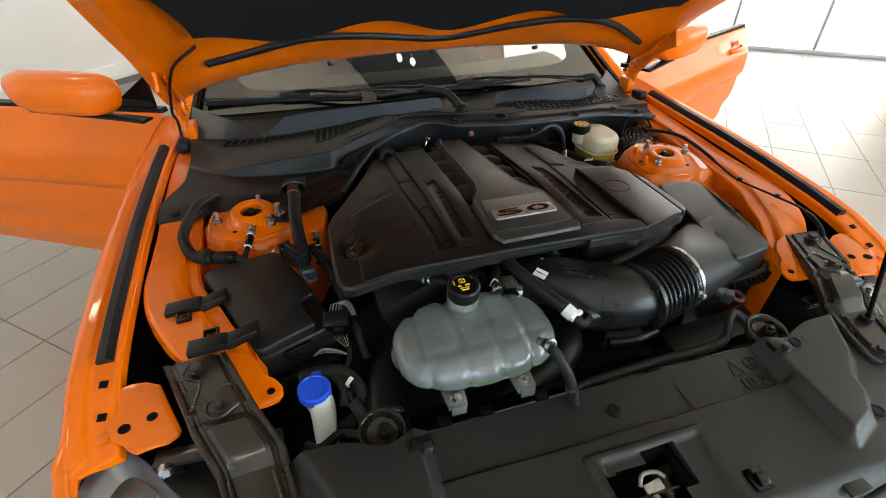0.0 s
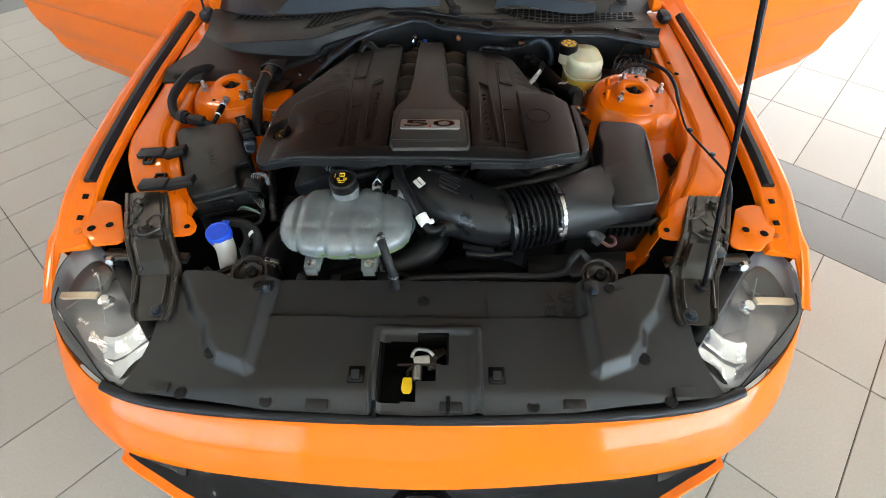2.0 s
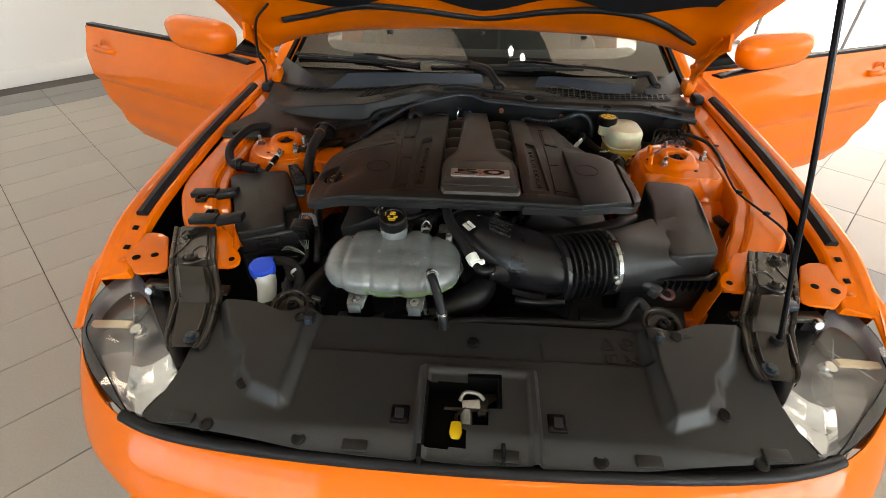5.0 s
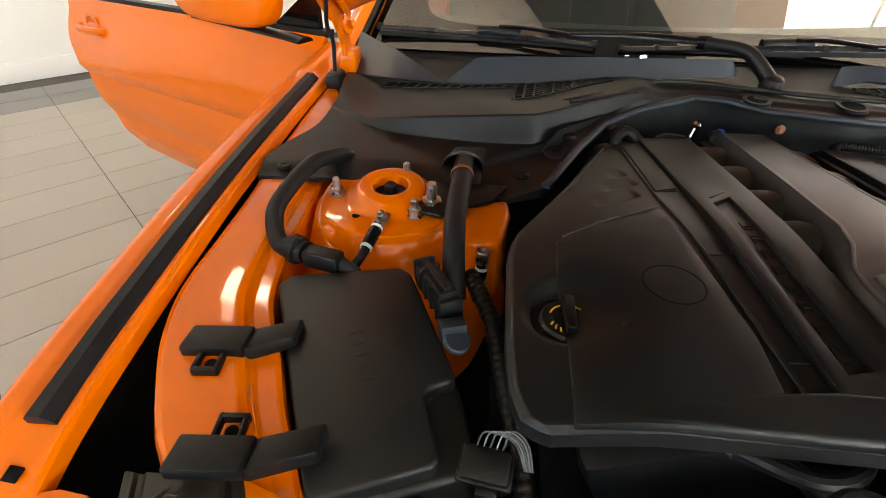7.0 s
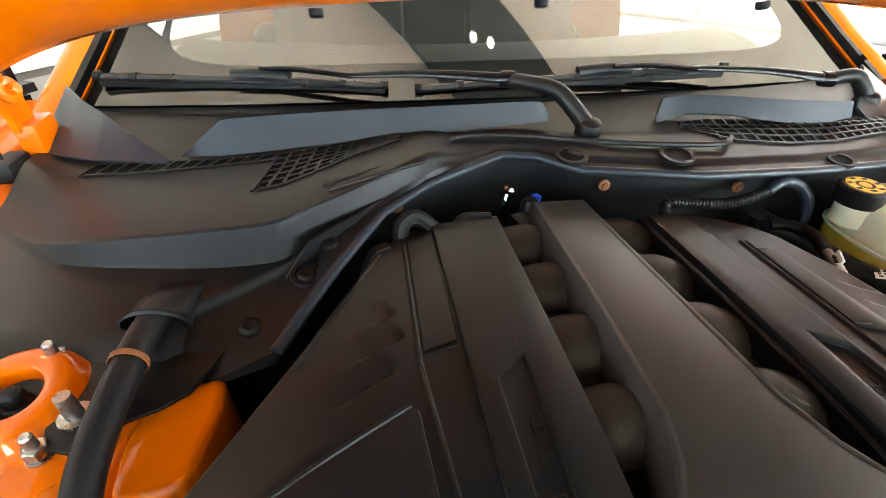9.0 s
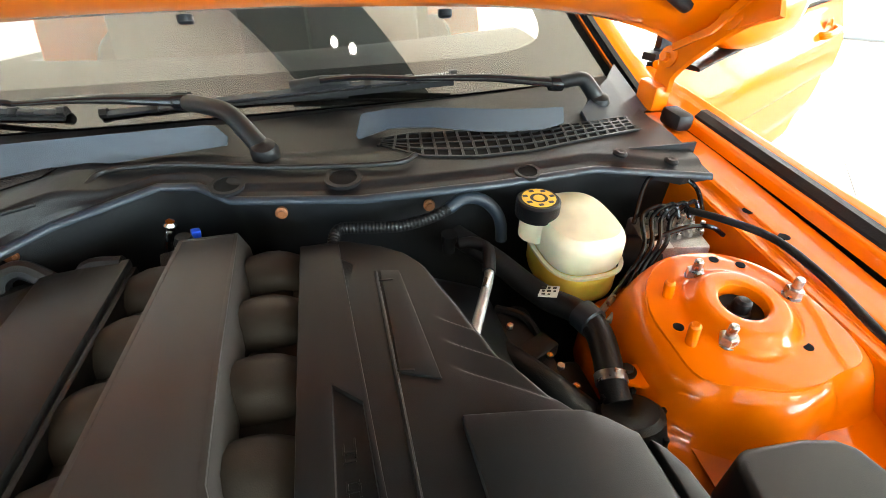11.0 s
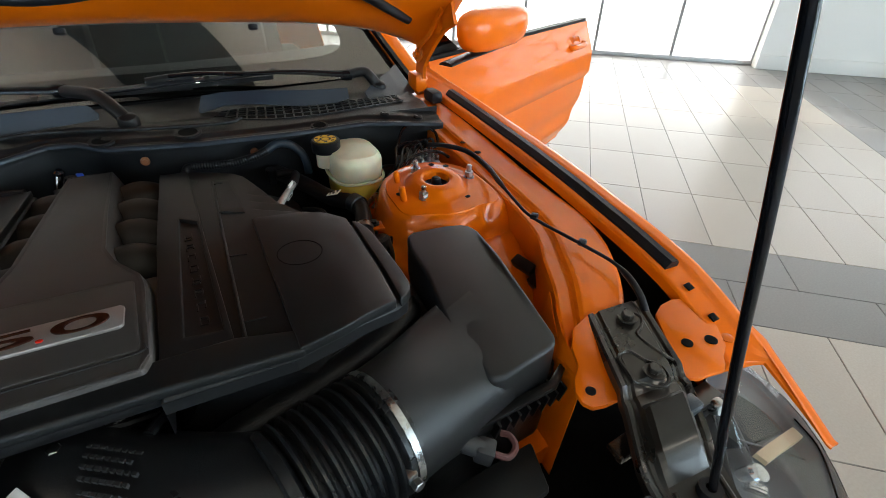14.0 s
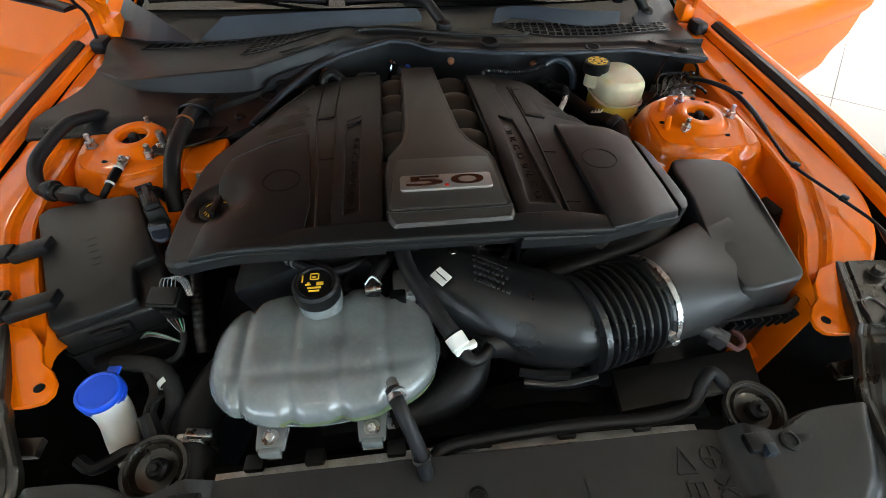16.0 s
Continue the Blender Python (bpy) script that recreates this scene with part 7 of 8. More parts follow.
bc = part("cap", lathe([(0.031, -0.014), (0.032, -0.012), (0.032, 0.010), (0.029, 0.013), (0.001, 0.013)], (0.446, 1.218, 0.902), n=32), BLACK, brk, "black ribbed cap")
part("cap_print", join(lathe([(0.013, 0), (0.0245, 0), (0.0245, 0.001), (0.013, 0.001)], (0.446, 1.218, 0.9152), n=28, closed=True), lathe([(0.001, 0), (0.008, 0), (0.008, 0.001), (0.001, 0.001)], (0.446, 1.218, 0.9152), n=16)), YELLOWINK, bc, "yellow warning print")
part("cap_symbols", join(*[box((0.446 + 0.0195 * math.cos(a), 1.218 + 0.0195 * math.sin(a), 0.9164), (0.007, 0.005, 0.0008), 0.0) for a in (2 * math.pi * k / 7 for k in range(7))]), INK, bc)

# ---- washer filler ----
ws2 = thing("washer_filler", (-0.50, 0.46, 0.62), "white washer filler neck with a bright blue cap", "washer filler")
part("neck", tube([(-0.503, 0.462, 0.784), (-0.497, 0.452, 0.75), (-0.500, 0.430, 0.69), (-0.500, 0.42, 0.60)], lambda k: 0.0255 - 0.007 * k, 20), WHITEPL, ws2, "white plastic neck")
part("cap", join(lathe([(0.0288, -0.013), (0.0300, -0.011), (0.0300, -0.004), (0.0290, -0.003), (0.0300, -0.001), (0.0300, 0.006), (0.0275, 0.010), (0.0245, 0.0105), (0.0235, 0.009), (0.001, 0.0095)], (-0.505, 0.466, 0.792), (0.05, -0.1, 1), n=32), box((-0.499, 0.500, 0.794), (0.018, 0.014, 0.006), 0.002)), BLUEPL, ws2, "bright blue cap")
part("bracket", tube([(-0.535, 0.40, 0.735), (-0.51, 0.388, 0.73), (-0.47, 0.41, 0.728), (-0.44, 0.40, 0.725)], 0.009, 8), BLACK, ws2, "black neck bracket")

# ---- engine bay: hoses, looms, small things ----
def hose_thing(name, label, pts, r, material=None, category="hose", n=12, sub=6):
    t = thing(name, pts[-1], label, category)
    part("hose", tube(pts, r, n, sub), material or RUBBER, t)
    return t


# radiator, fan shroud and the gap behind the front panel
rad = thing("radiator", (0.0, 0.36, 0.25), "radiator core edge with a pale top seam", "radiator")
# near-black core colour stands in for shade behind the front panel
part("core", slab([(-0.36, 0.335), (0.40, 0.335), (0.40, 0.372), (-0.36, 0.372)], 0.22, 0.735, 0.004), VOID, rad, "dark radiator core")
part("top_seam", sweep([(-0.34, 0.352, 0.739), (-0.10, 0.357, 0.741), (0.15, 0.357, 0.741), (0.33, 0.353, 0.74)], plate(0.006, 0.003)), ALUMIN, rad, "bare aluminium top seam")
for x in (-0.29, -0.21, -0.10, 0.02, 0.14, 0.25):
    part("retainer", box((x, 0.366, 0.742), (0.026, 0.022, 0.02), 0.003), BLACK, rad)
fan = thing("fan_shroud", (0.0, 0.42, 0.3), "black plastic radiator fan shroud", "fan shroud")
part("shroud", sheet(lambda u, v: (-0.34 + 0.70 * u, 0.385 + 0.09 * v, 0.70 - 0.02 * math.cos(u * 9) - 0.05 * v + 0.02 * math.sin(math.pi * u)), 24, 6, 0.004), BLACK, fan)
part("fan_ring", lathe([(0.19, -0.02), (0.205, -0.02), (0.205, 0.02), (0.19, 0.02)], (0.13, 0.46, 0.49), (0, 1, 0), n=40, closed=True), BLACK, fan)
part("motor_cross", join(tube([(-0.05, 0.455, 0.62), (0.13, 0.45, 0.60), (0.33, 0.455, 0.64)], 0.02, 8), tube([(0.13, 0.45, 0.60), (0.12, 0.46, 0.40)], 0.03, 8)), BLACK, fan)

# horns on both sides of the radiator
for x, y, z in ((-0.402, 0.356, 0.782), (0.396, 0.350, 0.788)):
    hn = thing("horn", (x, y, z - 0.03), "round dark disc horn with ridged rim", "horn", "horns by the radiator")
    ax = (0, -0.25, 1)
    part("disc", lathe([(0.001, -0.022), (0.030, -0.022), (0.038, -0.014), (0.040, -0.004), (0.037, 0.002), (0.033, -0.002), (0.030, 0.002), (0.026, -0.006), (0.015, -0.009), (0.001, -0.009)], (x, y, z), ax, n=40), BRACKETM, hn)
    part("rim", lathe([(0.037, 0.0), (0.040, 0.0), (0.0405, 0.004), (0.0365, 0.004)], (x, y, z), ax, n=40, closed=True), BRACKETM, hn, "dark worn rim")
    part("hub", join(lathe([(0.013, -0.01), (0.013, 0.004), (0.009, 0.008), (0.001, 0.008)], (x + 0.004, y, z), ax, n=20), hexnut((x + 0.004, y - 0.002, z + 0.008), 0.006, 0.006, ax)), BLACK, hn)
    part("spade_plug", box((x + 0.03, y - 0.042, z + 0.006), (0.03, 0.022, 0.018), 0.003, (0, 0, 15)), BLACK, hn, "black plug")

for x, y in ((-0.345, 0.302), (0.36, 0.300)):
    zz = shroud_height(x, y)
    ck = thing("panel_clip", (x, y, zz), "small grey plastic panel clip on the shroud", "clip", "shroud clips")
    part("base", box((x, y, zz + 0.006), (0.034, 0.024, 0.012), 0.003), BLACK, ck)
    part("tongue", box((x + 0.006, y - 0.012, zz + 0.010), (0.014, 0.014, 0.014), 0.002), SHEENBLUE, ck)

vh = thing("vent_hose", (-0.24, 0.64, 0.86), "slim black vent hose with white printed marks under the cover", "hose")
part("hose", tube([(-0.305, 0.684, 0.858), (-0.262, 0.652, 0.861), (-0.226, 0.632, 0.861), (-0.196, 0.612, 0.857), (-0.176, 0.592, 0.846)], 0.0085, 12), RUBBER, vh)
for q in (0.0, 0.009):
    part("printed_band", lathe([(0.0084, -0.0026), (0.0092, -0.0026), (0.0092, 0.0026), (0.0084, 0.0026)], (-0.248 + q, 0.6445 - 0.58 * q, 0.861), (0.85, -0.52, 0), n=20, closed=True), WHITEPL, vh, "white printed band")

# long coolant line in front of the fan
cl2 = thing("coolant_line", (0.1, 0.36, 0.74), "black formed coolant line along the radiator", "coolant line")
part("line", tube([(-0.063, 0.318, 0.778), (-0.055, 0.332, 0.764), (-0.02, 0.358, 0.757), (0.14, 0.368, 0.757), (0.27, 0.366, 0.760), (0.325, 0.376, 0.768), (0.344, 0.398, 0.79), (0.362, 0.408, 0.797), (0.380, 0.385, 0.785), (0.39, 0.37, 0.77)], 0.0095, 12), RUBBER, cl2)

# upper radiator hose beside the tank
rh = thing("radiator_hose", (-0.39, 0.45, 0.66), "thick black radiator hose with clamp", "hose")
part("hose", tube([(-0.33, 0.60, 0.70), (-0.365, 0.54, 0.715), (-0.385, 0.48, 0.722), (-0.393, 0.42, 0.718), (-0.388, 0.37, 0.70)], 0.034, 18), RUBBER, rh)
part("clamp", lathe([(0.034, -0.006), (0.0365, -0.006), (0.0365, 0.006), (0.034, 0.006)], (-0.393, 0.41, 0.717), (0, 1, 0.05), n=30, closed=True), STEEL, rh, "bright clamp")
part("clamp_ear", box((-0.372, 0.412, 0.752), (0.035, 0.014, 0.012), 0.003, (0, 20, 0)), STEEL, rh)
lh = thing("lower_hose", (0.0, 0.45, 0.6), "thick black lower coolant hose behind the tank", "hose")
part("hose", tube([(-0.20, 0.42, 0.66), (-0.10, 0.43, 0.70), (-0.01, 0.455, 0.735), (0.02, 0.50, 0.745), (0.0, 0.55, 0.74)], 0.036, 18), BLACK, lh)
clamp_ring((-0.10, 0.43, 0.70), (0.9, 0.17, 0.37), 0.0365, 0.010, lh)

# breather hose with the white quick connector
bh = thing("breather_hose", (-0.03, 0.5, 0.82), "black rubber breather hose with a white quick connector", "hose")
part("hose", tube([(-0.078, 0.66, 0.862), (-0.075, 0.62, 0.882), (-0.066, 0.572, 0.884), (-0.045, 0.525, 0.876), (-0.022, 0.485, 0.864), (-0.012, 0.468, 0.858)], 0.0125, 14), RUBBER, bh)
part("connector", join(lathe([(0.012, -0.010), (0.0142, -0.010), (0.0142, 0.008), (0.0125, 0.010), (0.001, 0.010)], (-0.006, 0.459, 0.853), (0.45, -0.75, -0.35), n=18), box((0.004, 0.450, 0.850), (0.034, 0.010, 0.010), 0.002, (0, 0, 25))), WHITEPL, bh, "white plastic quick connector")
part("elbow", tube([(0.0, 0.448, 0.846), (0.012, 0.437, 0.838), (0.03, 0.447, 0.832), (0.04, 0.462, 0.826)], 0.0095, 12), BLACK, bh)

# hoses and plugs between cover and tank
th = thing("vent_hose", (-0.2, 0.6, 0.85), "thin black vent hose with a printed white band", "hose")
part("hose", tube([(-0.30, 0.70, 0.845), (-0.265, 0.648, 0.856), (-0.235, 0.622, 0.862), (-0.19, 0.602, 0.862), (-0.15, 0.612, 0.862), (-0.12, 0.65, 0.86)], 0.0075, 10), RUBBER, th)
clamp_ring((-0.252, 0.635, 0.859), (0.8, -0.6, 0.2), 0.0082, 0.005, th, "printed_band")
clamp_ring((-0.243, 0.628, 0.861), (0.8, -0.5, 0.2), 0.0082, 0.005, th, "printed_band")
ph = thing("purge_valve", (-0.115, 0.57, 0.84), "small purge valve with metal clip and black hose", "valve")
part("hose", tube([(-0.09, 0.66, 0.855), (-0.10, 0.61, 0.872), (-0.118, 0.575, 0.868), (-0.121, 0.55, 0.855)], 0.010, 12), BLACK, ph)
part("clip", join(box((-0.121, 0.556, 0.866), (0.024, 0.012, 0.014), 0.002, (20, 0, 10)), tube([(-0.132, 0.566, 0.866), (-0.12, 0.57, 0.878), (-0.108, 0.562, 0.866)], 0.002, 6)), STEEL, ph, "bright metal spring clip")
tb2 = thing("throttle_body", (-0.06, 0.63, 0.74), "cast aluminium throttle body with plug", "throttle body")
part("casting", join(box((-0.075, 0.585, 0.815), (0.035, 0.06, 0.06), 0.006), lathe([(0.055, -0.02), (0.062, -0.02), (0.062, 0.02), (0.055, 0.02)], (-0.01, 0.672, 0.80), (0, 1, 0), n=30, closed=True)), ALUMIN, tb2)
part("plug", box((-0.085, 0.555, 0.835), (0.026, 0.03, 0.024), 0.004), BLACK, tb2, "black plug")
for x, y in ((0.006, 0.612), (-0.065, 0.56)):
    part("bolt", hexnut((x, y, 0.868 if x > 0 else 0.845), 0.007, 0.01), STEEL, tb2, "zinc-plated bolt")
for pts, r in (([(0.13, 0.66, 0.85), (0.10, 0.62, 0.865), (0.085, 0.597, 0.868)], 0.006), ([(-0.15, 0.66, 0.82), (-0.17, 0.60, 0.83), (-0.145, 0.575, 0.825)], 0.008), ([(0.02, 0.66, 0.85), (0.05, 0.63, 0.862), (0.09, 0.64, 0.85)], 0.005)):
    hose_thing("small_pipe", "thin dark pipe under the engine cover edge", pts, r, BLACK, "pipe", 8)
ac = thing("hard_line", (0.14, 0.5, 0.70), "short glossy black hard line under the duct", "pipe")
part("line", tube([(0.10, 0.45, 0.745), (0.15, 0.438, 0.75), (0.21, 0.445, 0.752)], 0.012, 12), GLOSSBLACK, ac)

# left: loom plug and its wires by the fuse box
lp = thing("loom_plug", (-0.45, 0.61, 0.75), "dark wiring plug with coloured wires by the fuse box", "plug")
part("housing", join(box((-0.448, 0.612, 0.810), (0.046, 0.030, 0.050), 0.004, (18, 0, -8)), box((-0.446, 0.595, 0.800), (0.020, 0.010, 0.026), 0.002, (18, 0, -8)), box((-0.448, 0.606, 0.826), (0.050, 0.034, 0.006), 0.002, (18, 0, -8))), BLACK, lp)
for k, c in enumerate((TANKM, GREYINK, PINKW, GREENW, TANKM)):
    a = 0.006 * (k - 2)
    part("wire", tube([(-0.446 + a, 0.618, 0.833), (-0.438 + a, 0.628, 0.846 + 0.001 * k), (-0.418 + a * 0.5, 0.622, 0.842), (-0.410 + a * 0.3, 0.606, 0.825)], 0.0010, 6), TANKM if k % 2 else GREYINK, lp, "thin insulated wire")
    part("wire", tube([(-0.445 + a, 0.596, 0.785), (-0.440 + a * 0.7, 0.588, 0.776), (-0.434 + a * 0.15, 0.578, 0.765)], 0.0010, 6), c, lp, "thin insulated wire")
    part("wire", tube([(-0.437, 0.568, 0.756 + 0.001 * k), (-0.455, 0.572, 0.763 + 0.0022 * k), (-0.485, 0.580, 0.764 + 0.003 * k), (-0.505, 0.582, 0.758)], 0.0010, 6), c, lp, "thin insulated wire")
part("loom", tube([(-0.433, 0.580, 0.768), (-0.434, 0.566, 0.756), (-0.446, 0.548, 0.744), (-0.48, 0.54, 0.738)], 0.0055, 10), TAPE, lp, "taped loom")
tl = thing("taped_loom", (-0.45, 0.49, 0.70), "thick black cloth-taped wiring loom", "wiring loom")
part("loom", tube([(-0.53, 0.545, 0.75), (-0.49, 0.53, 0.765), (-0.45, 0.515, 0.765), (-0.425, 0.48, 0.75), (-0.435, 0.45, 0.72), (-0.47, 0.44, 0.70)], 0.013, 12), TAPE, tl)
part("branch", tube([(-0.47, 0.52, 0.764), (-0.455, 0.49, 0.75), (-0.46, 0.46, 0.735)], 0.009, 10), TAPE, tl)
part("tie", lathe([(0.013, -0.004), (0.015, -0.004), (0.015, 0.004), (0.013, 0.004)], (-0.437, 0.498, 0.757), (0.6, -0.8, -0.3), n=18, closed=True), WHITEPL, tl, "pale cable tie")
ts = thing("temperature_sensor", (-0.43, 0.41, 0.72), "black plug on a small metal sensor", "sensor")
part("plug", tube([(-0.440, 0.435, 0.775), (-0.432, 0.418, 0.765), (-0.424, 0.402, 0.752)], 0.012, 10), BLACK, ts)
part("probe", tube([(-0.424, 0.402, 0.752), (-0.412, 0.385, 0.74)], 0.008, 10), STEEL, ts, "bare metal probe")
part("wire", tube([(-0.44, 0.435, 0.777), (-0.445, 0.455, 0.77), (-0.44, 0.48, 0.75)], 0.004, 8), TAPE, ts)

# left: conduit and plugs between fuse box and engine cover
cd = thing("wiring_conduit", (-0.42, 0.65, 0.70), "ribbed black wiring conduit", "conduit")
part("conduit", ribbed([(-0.478, 0.86, 0.84), (-0.448, 0.785, 0.832), (-0.43, 0.70, 0.818), (-0.41, 0.61, 0.79), (-0.40, 0.55, 0.75)], 0.0115, 34), BLACK, cd)
pg = thing("fuse_box_plug", (-0.51, 0.80, 0.80), "stacked dark grey plugs on the fuse box side", "plug")
part("body", join(box((-0.517, 0.804, 0.862), (0.024, 0.078, 0.032), 0.003, (-7, 0, 30)), box((-0.517, 0.804, 0.880), (0.010, 0.070, 0.008), 0.002, (-7, 0, 30))), BLACK, pg)
for k in range(5):
    part("rib", box((-0.534 + 0.008 * k, 0.834 - 0.0145 * k, 0.866 - 0.0018 * k), (0.028, 0.003, 0.030), 0.001, (-7, 0, 30)), BLACK, pg)
part("collar", box((-0.496, 0.768, 0.857), (0.030, 0.010, 0.036), 0.003, (-7, 0, 30)), BLACK, pg)
part("lever", join(box((-0.491, 0.748, 0.848), (0.030, 0.022, 0.024), 0.003, (-12, 0, 18)), lathe([(0.013, -0.005), (0.015, -0.003), (0.015, 0.003), (0.013, 0.005), (0.001, 0.005)], (-0.485, 0.734, 0.846), (0.2, -0.3, 1), n=20)), SHEENBLUE, pg, "blue-grey locking lever")
part("cable", tube([(-0.533, 0.842, 0.858), (-0.532, 0.862, 0.845), (-0.52, 0.875, 0.81)], 0.010, 10), TAPE, pg)

# left: drain and wiring hoses over the strut tower
h1 = thing("battery_loom", (-0.72, 0.9, 0.84), "thick black sleeved battery cable around the strut tower", "cable")
part("sleeve", tube([(-0.700, 1.104, 0.880), (-0.706, 1.092, 0.891), (-0.718, 1.066, 0.899), (-0.737, 1.03, 0.904), (-0.755, 0.967, 0.892), (-0.760, 0.920, 0.878), (-0.738, 0.872, 0.862), (-0.70, 0.852, 0.858)], 0.0125, 14), RUBBER, h1)
part("boot", join(lathe([(0.014, -0.018), (0.015, -0.006), (0.020, -0.004), (0.020, 0.004), (0.015, 0.006), (0.015, 0.016), (0.001, 0.016)], (-0.708, 0.858, 0.862), (0.9, -0.35, 0), n=20), box((-0.668, 0.845, 0.860), (0.052, 0.024, 0.024), 0.004, (0, 0, -14))), BLACK, h1, "black connector boot")
part("tail", tube([(-0.645, 0.842, 0.855), (-0.625, 0.835, 0.845), (-0.61, 0.83, 0.82)], 0.010, 12), TAPE, h1)
h2 = thing("drain_hose", (-0.5, 0.95, 0.83), "black hose with an orange band running down from the cowl", "hose")
part("hose", tube([(-0.500, 1.130, 0.882), (-0.503, 1.085, 0.897), (-0.502, 1.01, 0.902), (-0.504, 0.925, 0.888), (-0.500, 0.86, 0.855), (-0.495, 0.83, 0.82)], 0.0150, 14), RUBBER, h2)
clamp = part("band", lathe([(0.0165, -0.003), (0.0175, -0.003), (0.0175, 0.003), (0.0165, 0.003)], (-0.5025, 1.018, 0.9025), (0, 1, 0.05), n=24, closed=True), COPPER, h2, "dull orange painted band")

def ground_strap(at, way, length, tail):
    """A ground strap: bolted lug, crimped sleeve and its black cable."""
    a, d = Vector(at), Vector(way).normalized()
    up = Vector((0, 0, 1))
    t = thing("ground_strap", at, "black ground cable with a bolted zinc lug and white bands", "cable", "ground straps")
    e = a + d * length
    part("lug", join(sweep([a - d * 0.012, a, a + d * 0.016], plate(0.0095, 0.0014)), hexnut(a + up * 0.002, 0.0085, 0.006), lathe([(0.0045, 0), (0.0045, 0.012), (0.003, 0.0135), (0.001, 0.0135)], a, n=12)), STEEL, t, "zinc lug with bolt")
    part("cable", tube([e - d * 0.006, e + d * 0.012, *tail], 0.0062, 12), RUBBER, t)
    part("sleeve", tube([a + d * 0.016, a + d * 0.026, a + d * (length - 0.008), e], lambda k: 0.0072 + 0.0020 * math.sin(math.pi * min(1, k * 1.15)), 14, 4), GLOSSBLACK, t, "glossy shrink sleeve")
    for q in (a + d * 0.019, e):
        part("white_band", lathe([(0.0070, -0.0022), (0.0088, -0.0022), (0.0088, 0.0022), (0.0070, 0.0022)], q, d, n=20, closed=True), WHITEPL, t, "white plastic band")
    return t


ground_strap((-0.6105, 0.937, 0.868), (-0.22, -1, -0.28), 0.056, [(-0.632, 0.862, 0.840), (-0.645, 0.845, 0.815), (-0.640, 0.835, 0.78)])
ground_strap((-0.463, 0.904, 0.838), (-0.06, -0.12, -1), 0.042, [(-0.468, 0.894, 0.775), (-0.474, 0.892, 0.745), (-0.468, 0.892, 0.71)])
bp = thing("tower_bracket_plate", (-0.5, 0.99, 0.87), "black plate bolted behind the strut tower", "plate")
part("plate", slab([(-0.575, 1.05), (-0.43, 1.05), (-0.452, 1.0), (-0.475, 0.985), (-0.50, 0.975), (-0.525, 0.945), (-0.56, 0.955), (-0.578, 1.0)], 0.868, 0.874, 0.0025), BLACK, bp)
part("stud", join(lathe([(0.015, 0), (0.015, 0.003), (0.008, 0.004), (0.007, 0.03), (0.001, 0.03)], (-0.545, 0.985, 0.874), n=16)), STEEL, bp, "threaded stud")
part("tower_wing", slab([(-0.505, 0.96), (-0.50, 1.01), (-0.430, 1.03), (-0.425, 0.99), (-0.437, 0.925), (-0.452, 0.912), (-0.478, 0.908), (-0.50, 0.915)], 0.66, 0.858, 0.010, lambda x, y: 0.04 * (y - 0.96), 4), ORANGE_BAY, car, "orange gusset beside the strut tower", sharp=1.2)

# rear of the engine
rs = thing("rear_engine_sensor", (-0.05, 1.25, 0.85), "dark engine sensor with a blue-grey plug behind the cover", "sensor")
part("body", join(lathe([(0.014, -0.03), (0.014, 0.0), (0.010, 0.010), (0.001, 0.010)], (-0.043, 1.272, 0.884), (0.1, 0, 1), n=18), box((-0.050, 1.252, 0.868), (0.044, 0.034, 0.020), 0.004, (0, 0, 15)), box((-0.062, 1.236, 0.856), (0.050, 0.05, 0.016), 0.004, (-10, 0, 10))), BLACK, rs)
part("plug", box((-0.030, 1.286, 0.886), (0.012, 0.012, 0.014), 0.002, (0, 10, 20)), BLUEPL, rs, "small blue plug")
part("clip", join(tube([(-0.078, 1.302, 0.852), (-0.072, 1.306, 0.872), (-0.066, 1.311, 0.890)], 0.0062, 10), lathe([(0.001, 0), (0.010, 0), (0.010, 0.006), (0.006, 0.010), (0.001, 0.010)], (-0.066, 1.311, 0.888), (0.2, -0.2, 1), n=16)), CHROME, rs, "bright metal fitting")
for pts, r in (([(-0.24, 1.21, 0.87), (-0.235, 1.225, 0.895), (-0.215, 1.235, 0.90), (-0.19, 1.23, 0.88)], 0.012), ([(-0.29, 1.16, 0.85), (-0.275, 1.18, 0.88), (-0.255, 1.19, 0.885)], 0.010), ([(-0.16, 1.22, 0.86), (-0.15, 1.24, 0.885), (-0.11, 1.24, 0.885)], 0.011)):
    hose_thing("heater_pipe", "dark heater pipe behind the engine", pts, r, BLACK, "pipe", 10)

# right rear: hoses round the brake reservoir
cr = thing("ribbed_hose", (0.3, 1.18, 0.90), "ribbed black hose with a grey end bend", "hose")
part("ribs", ribbed([(0.148, 1.195, 0.868), (0.153, 1.235, 0.878), (0.165, 1.252, 0.885), (0.20, 1.249, 0.884), (0.246, 1.243, 0.883), (0.29, 1.245, 0.888), (0.323, 1.25, 0.897)], 0.0088, 42), BLACK, cr)
part("bend", tube([(0.321, 1.25, 0.896), (0.340, 1.256, 0.904), (0.357, 1.257, 0.906), (0.378, 1.255, 0.898), (0.395, 1.25, 0.88), (0.403, 1.247, 0.858), (0.405, 1.245, 0.83)], 0.0092, 14), SHEENBLUE, cr, "smooth grey bend")
mp = thing("aluminium_pipe", (0.33, 1.1, 0.86), "bent grey metal pipe with a white tag", "pipe")
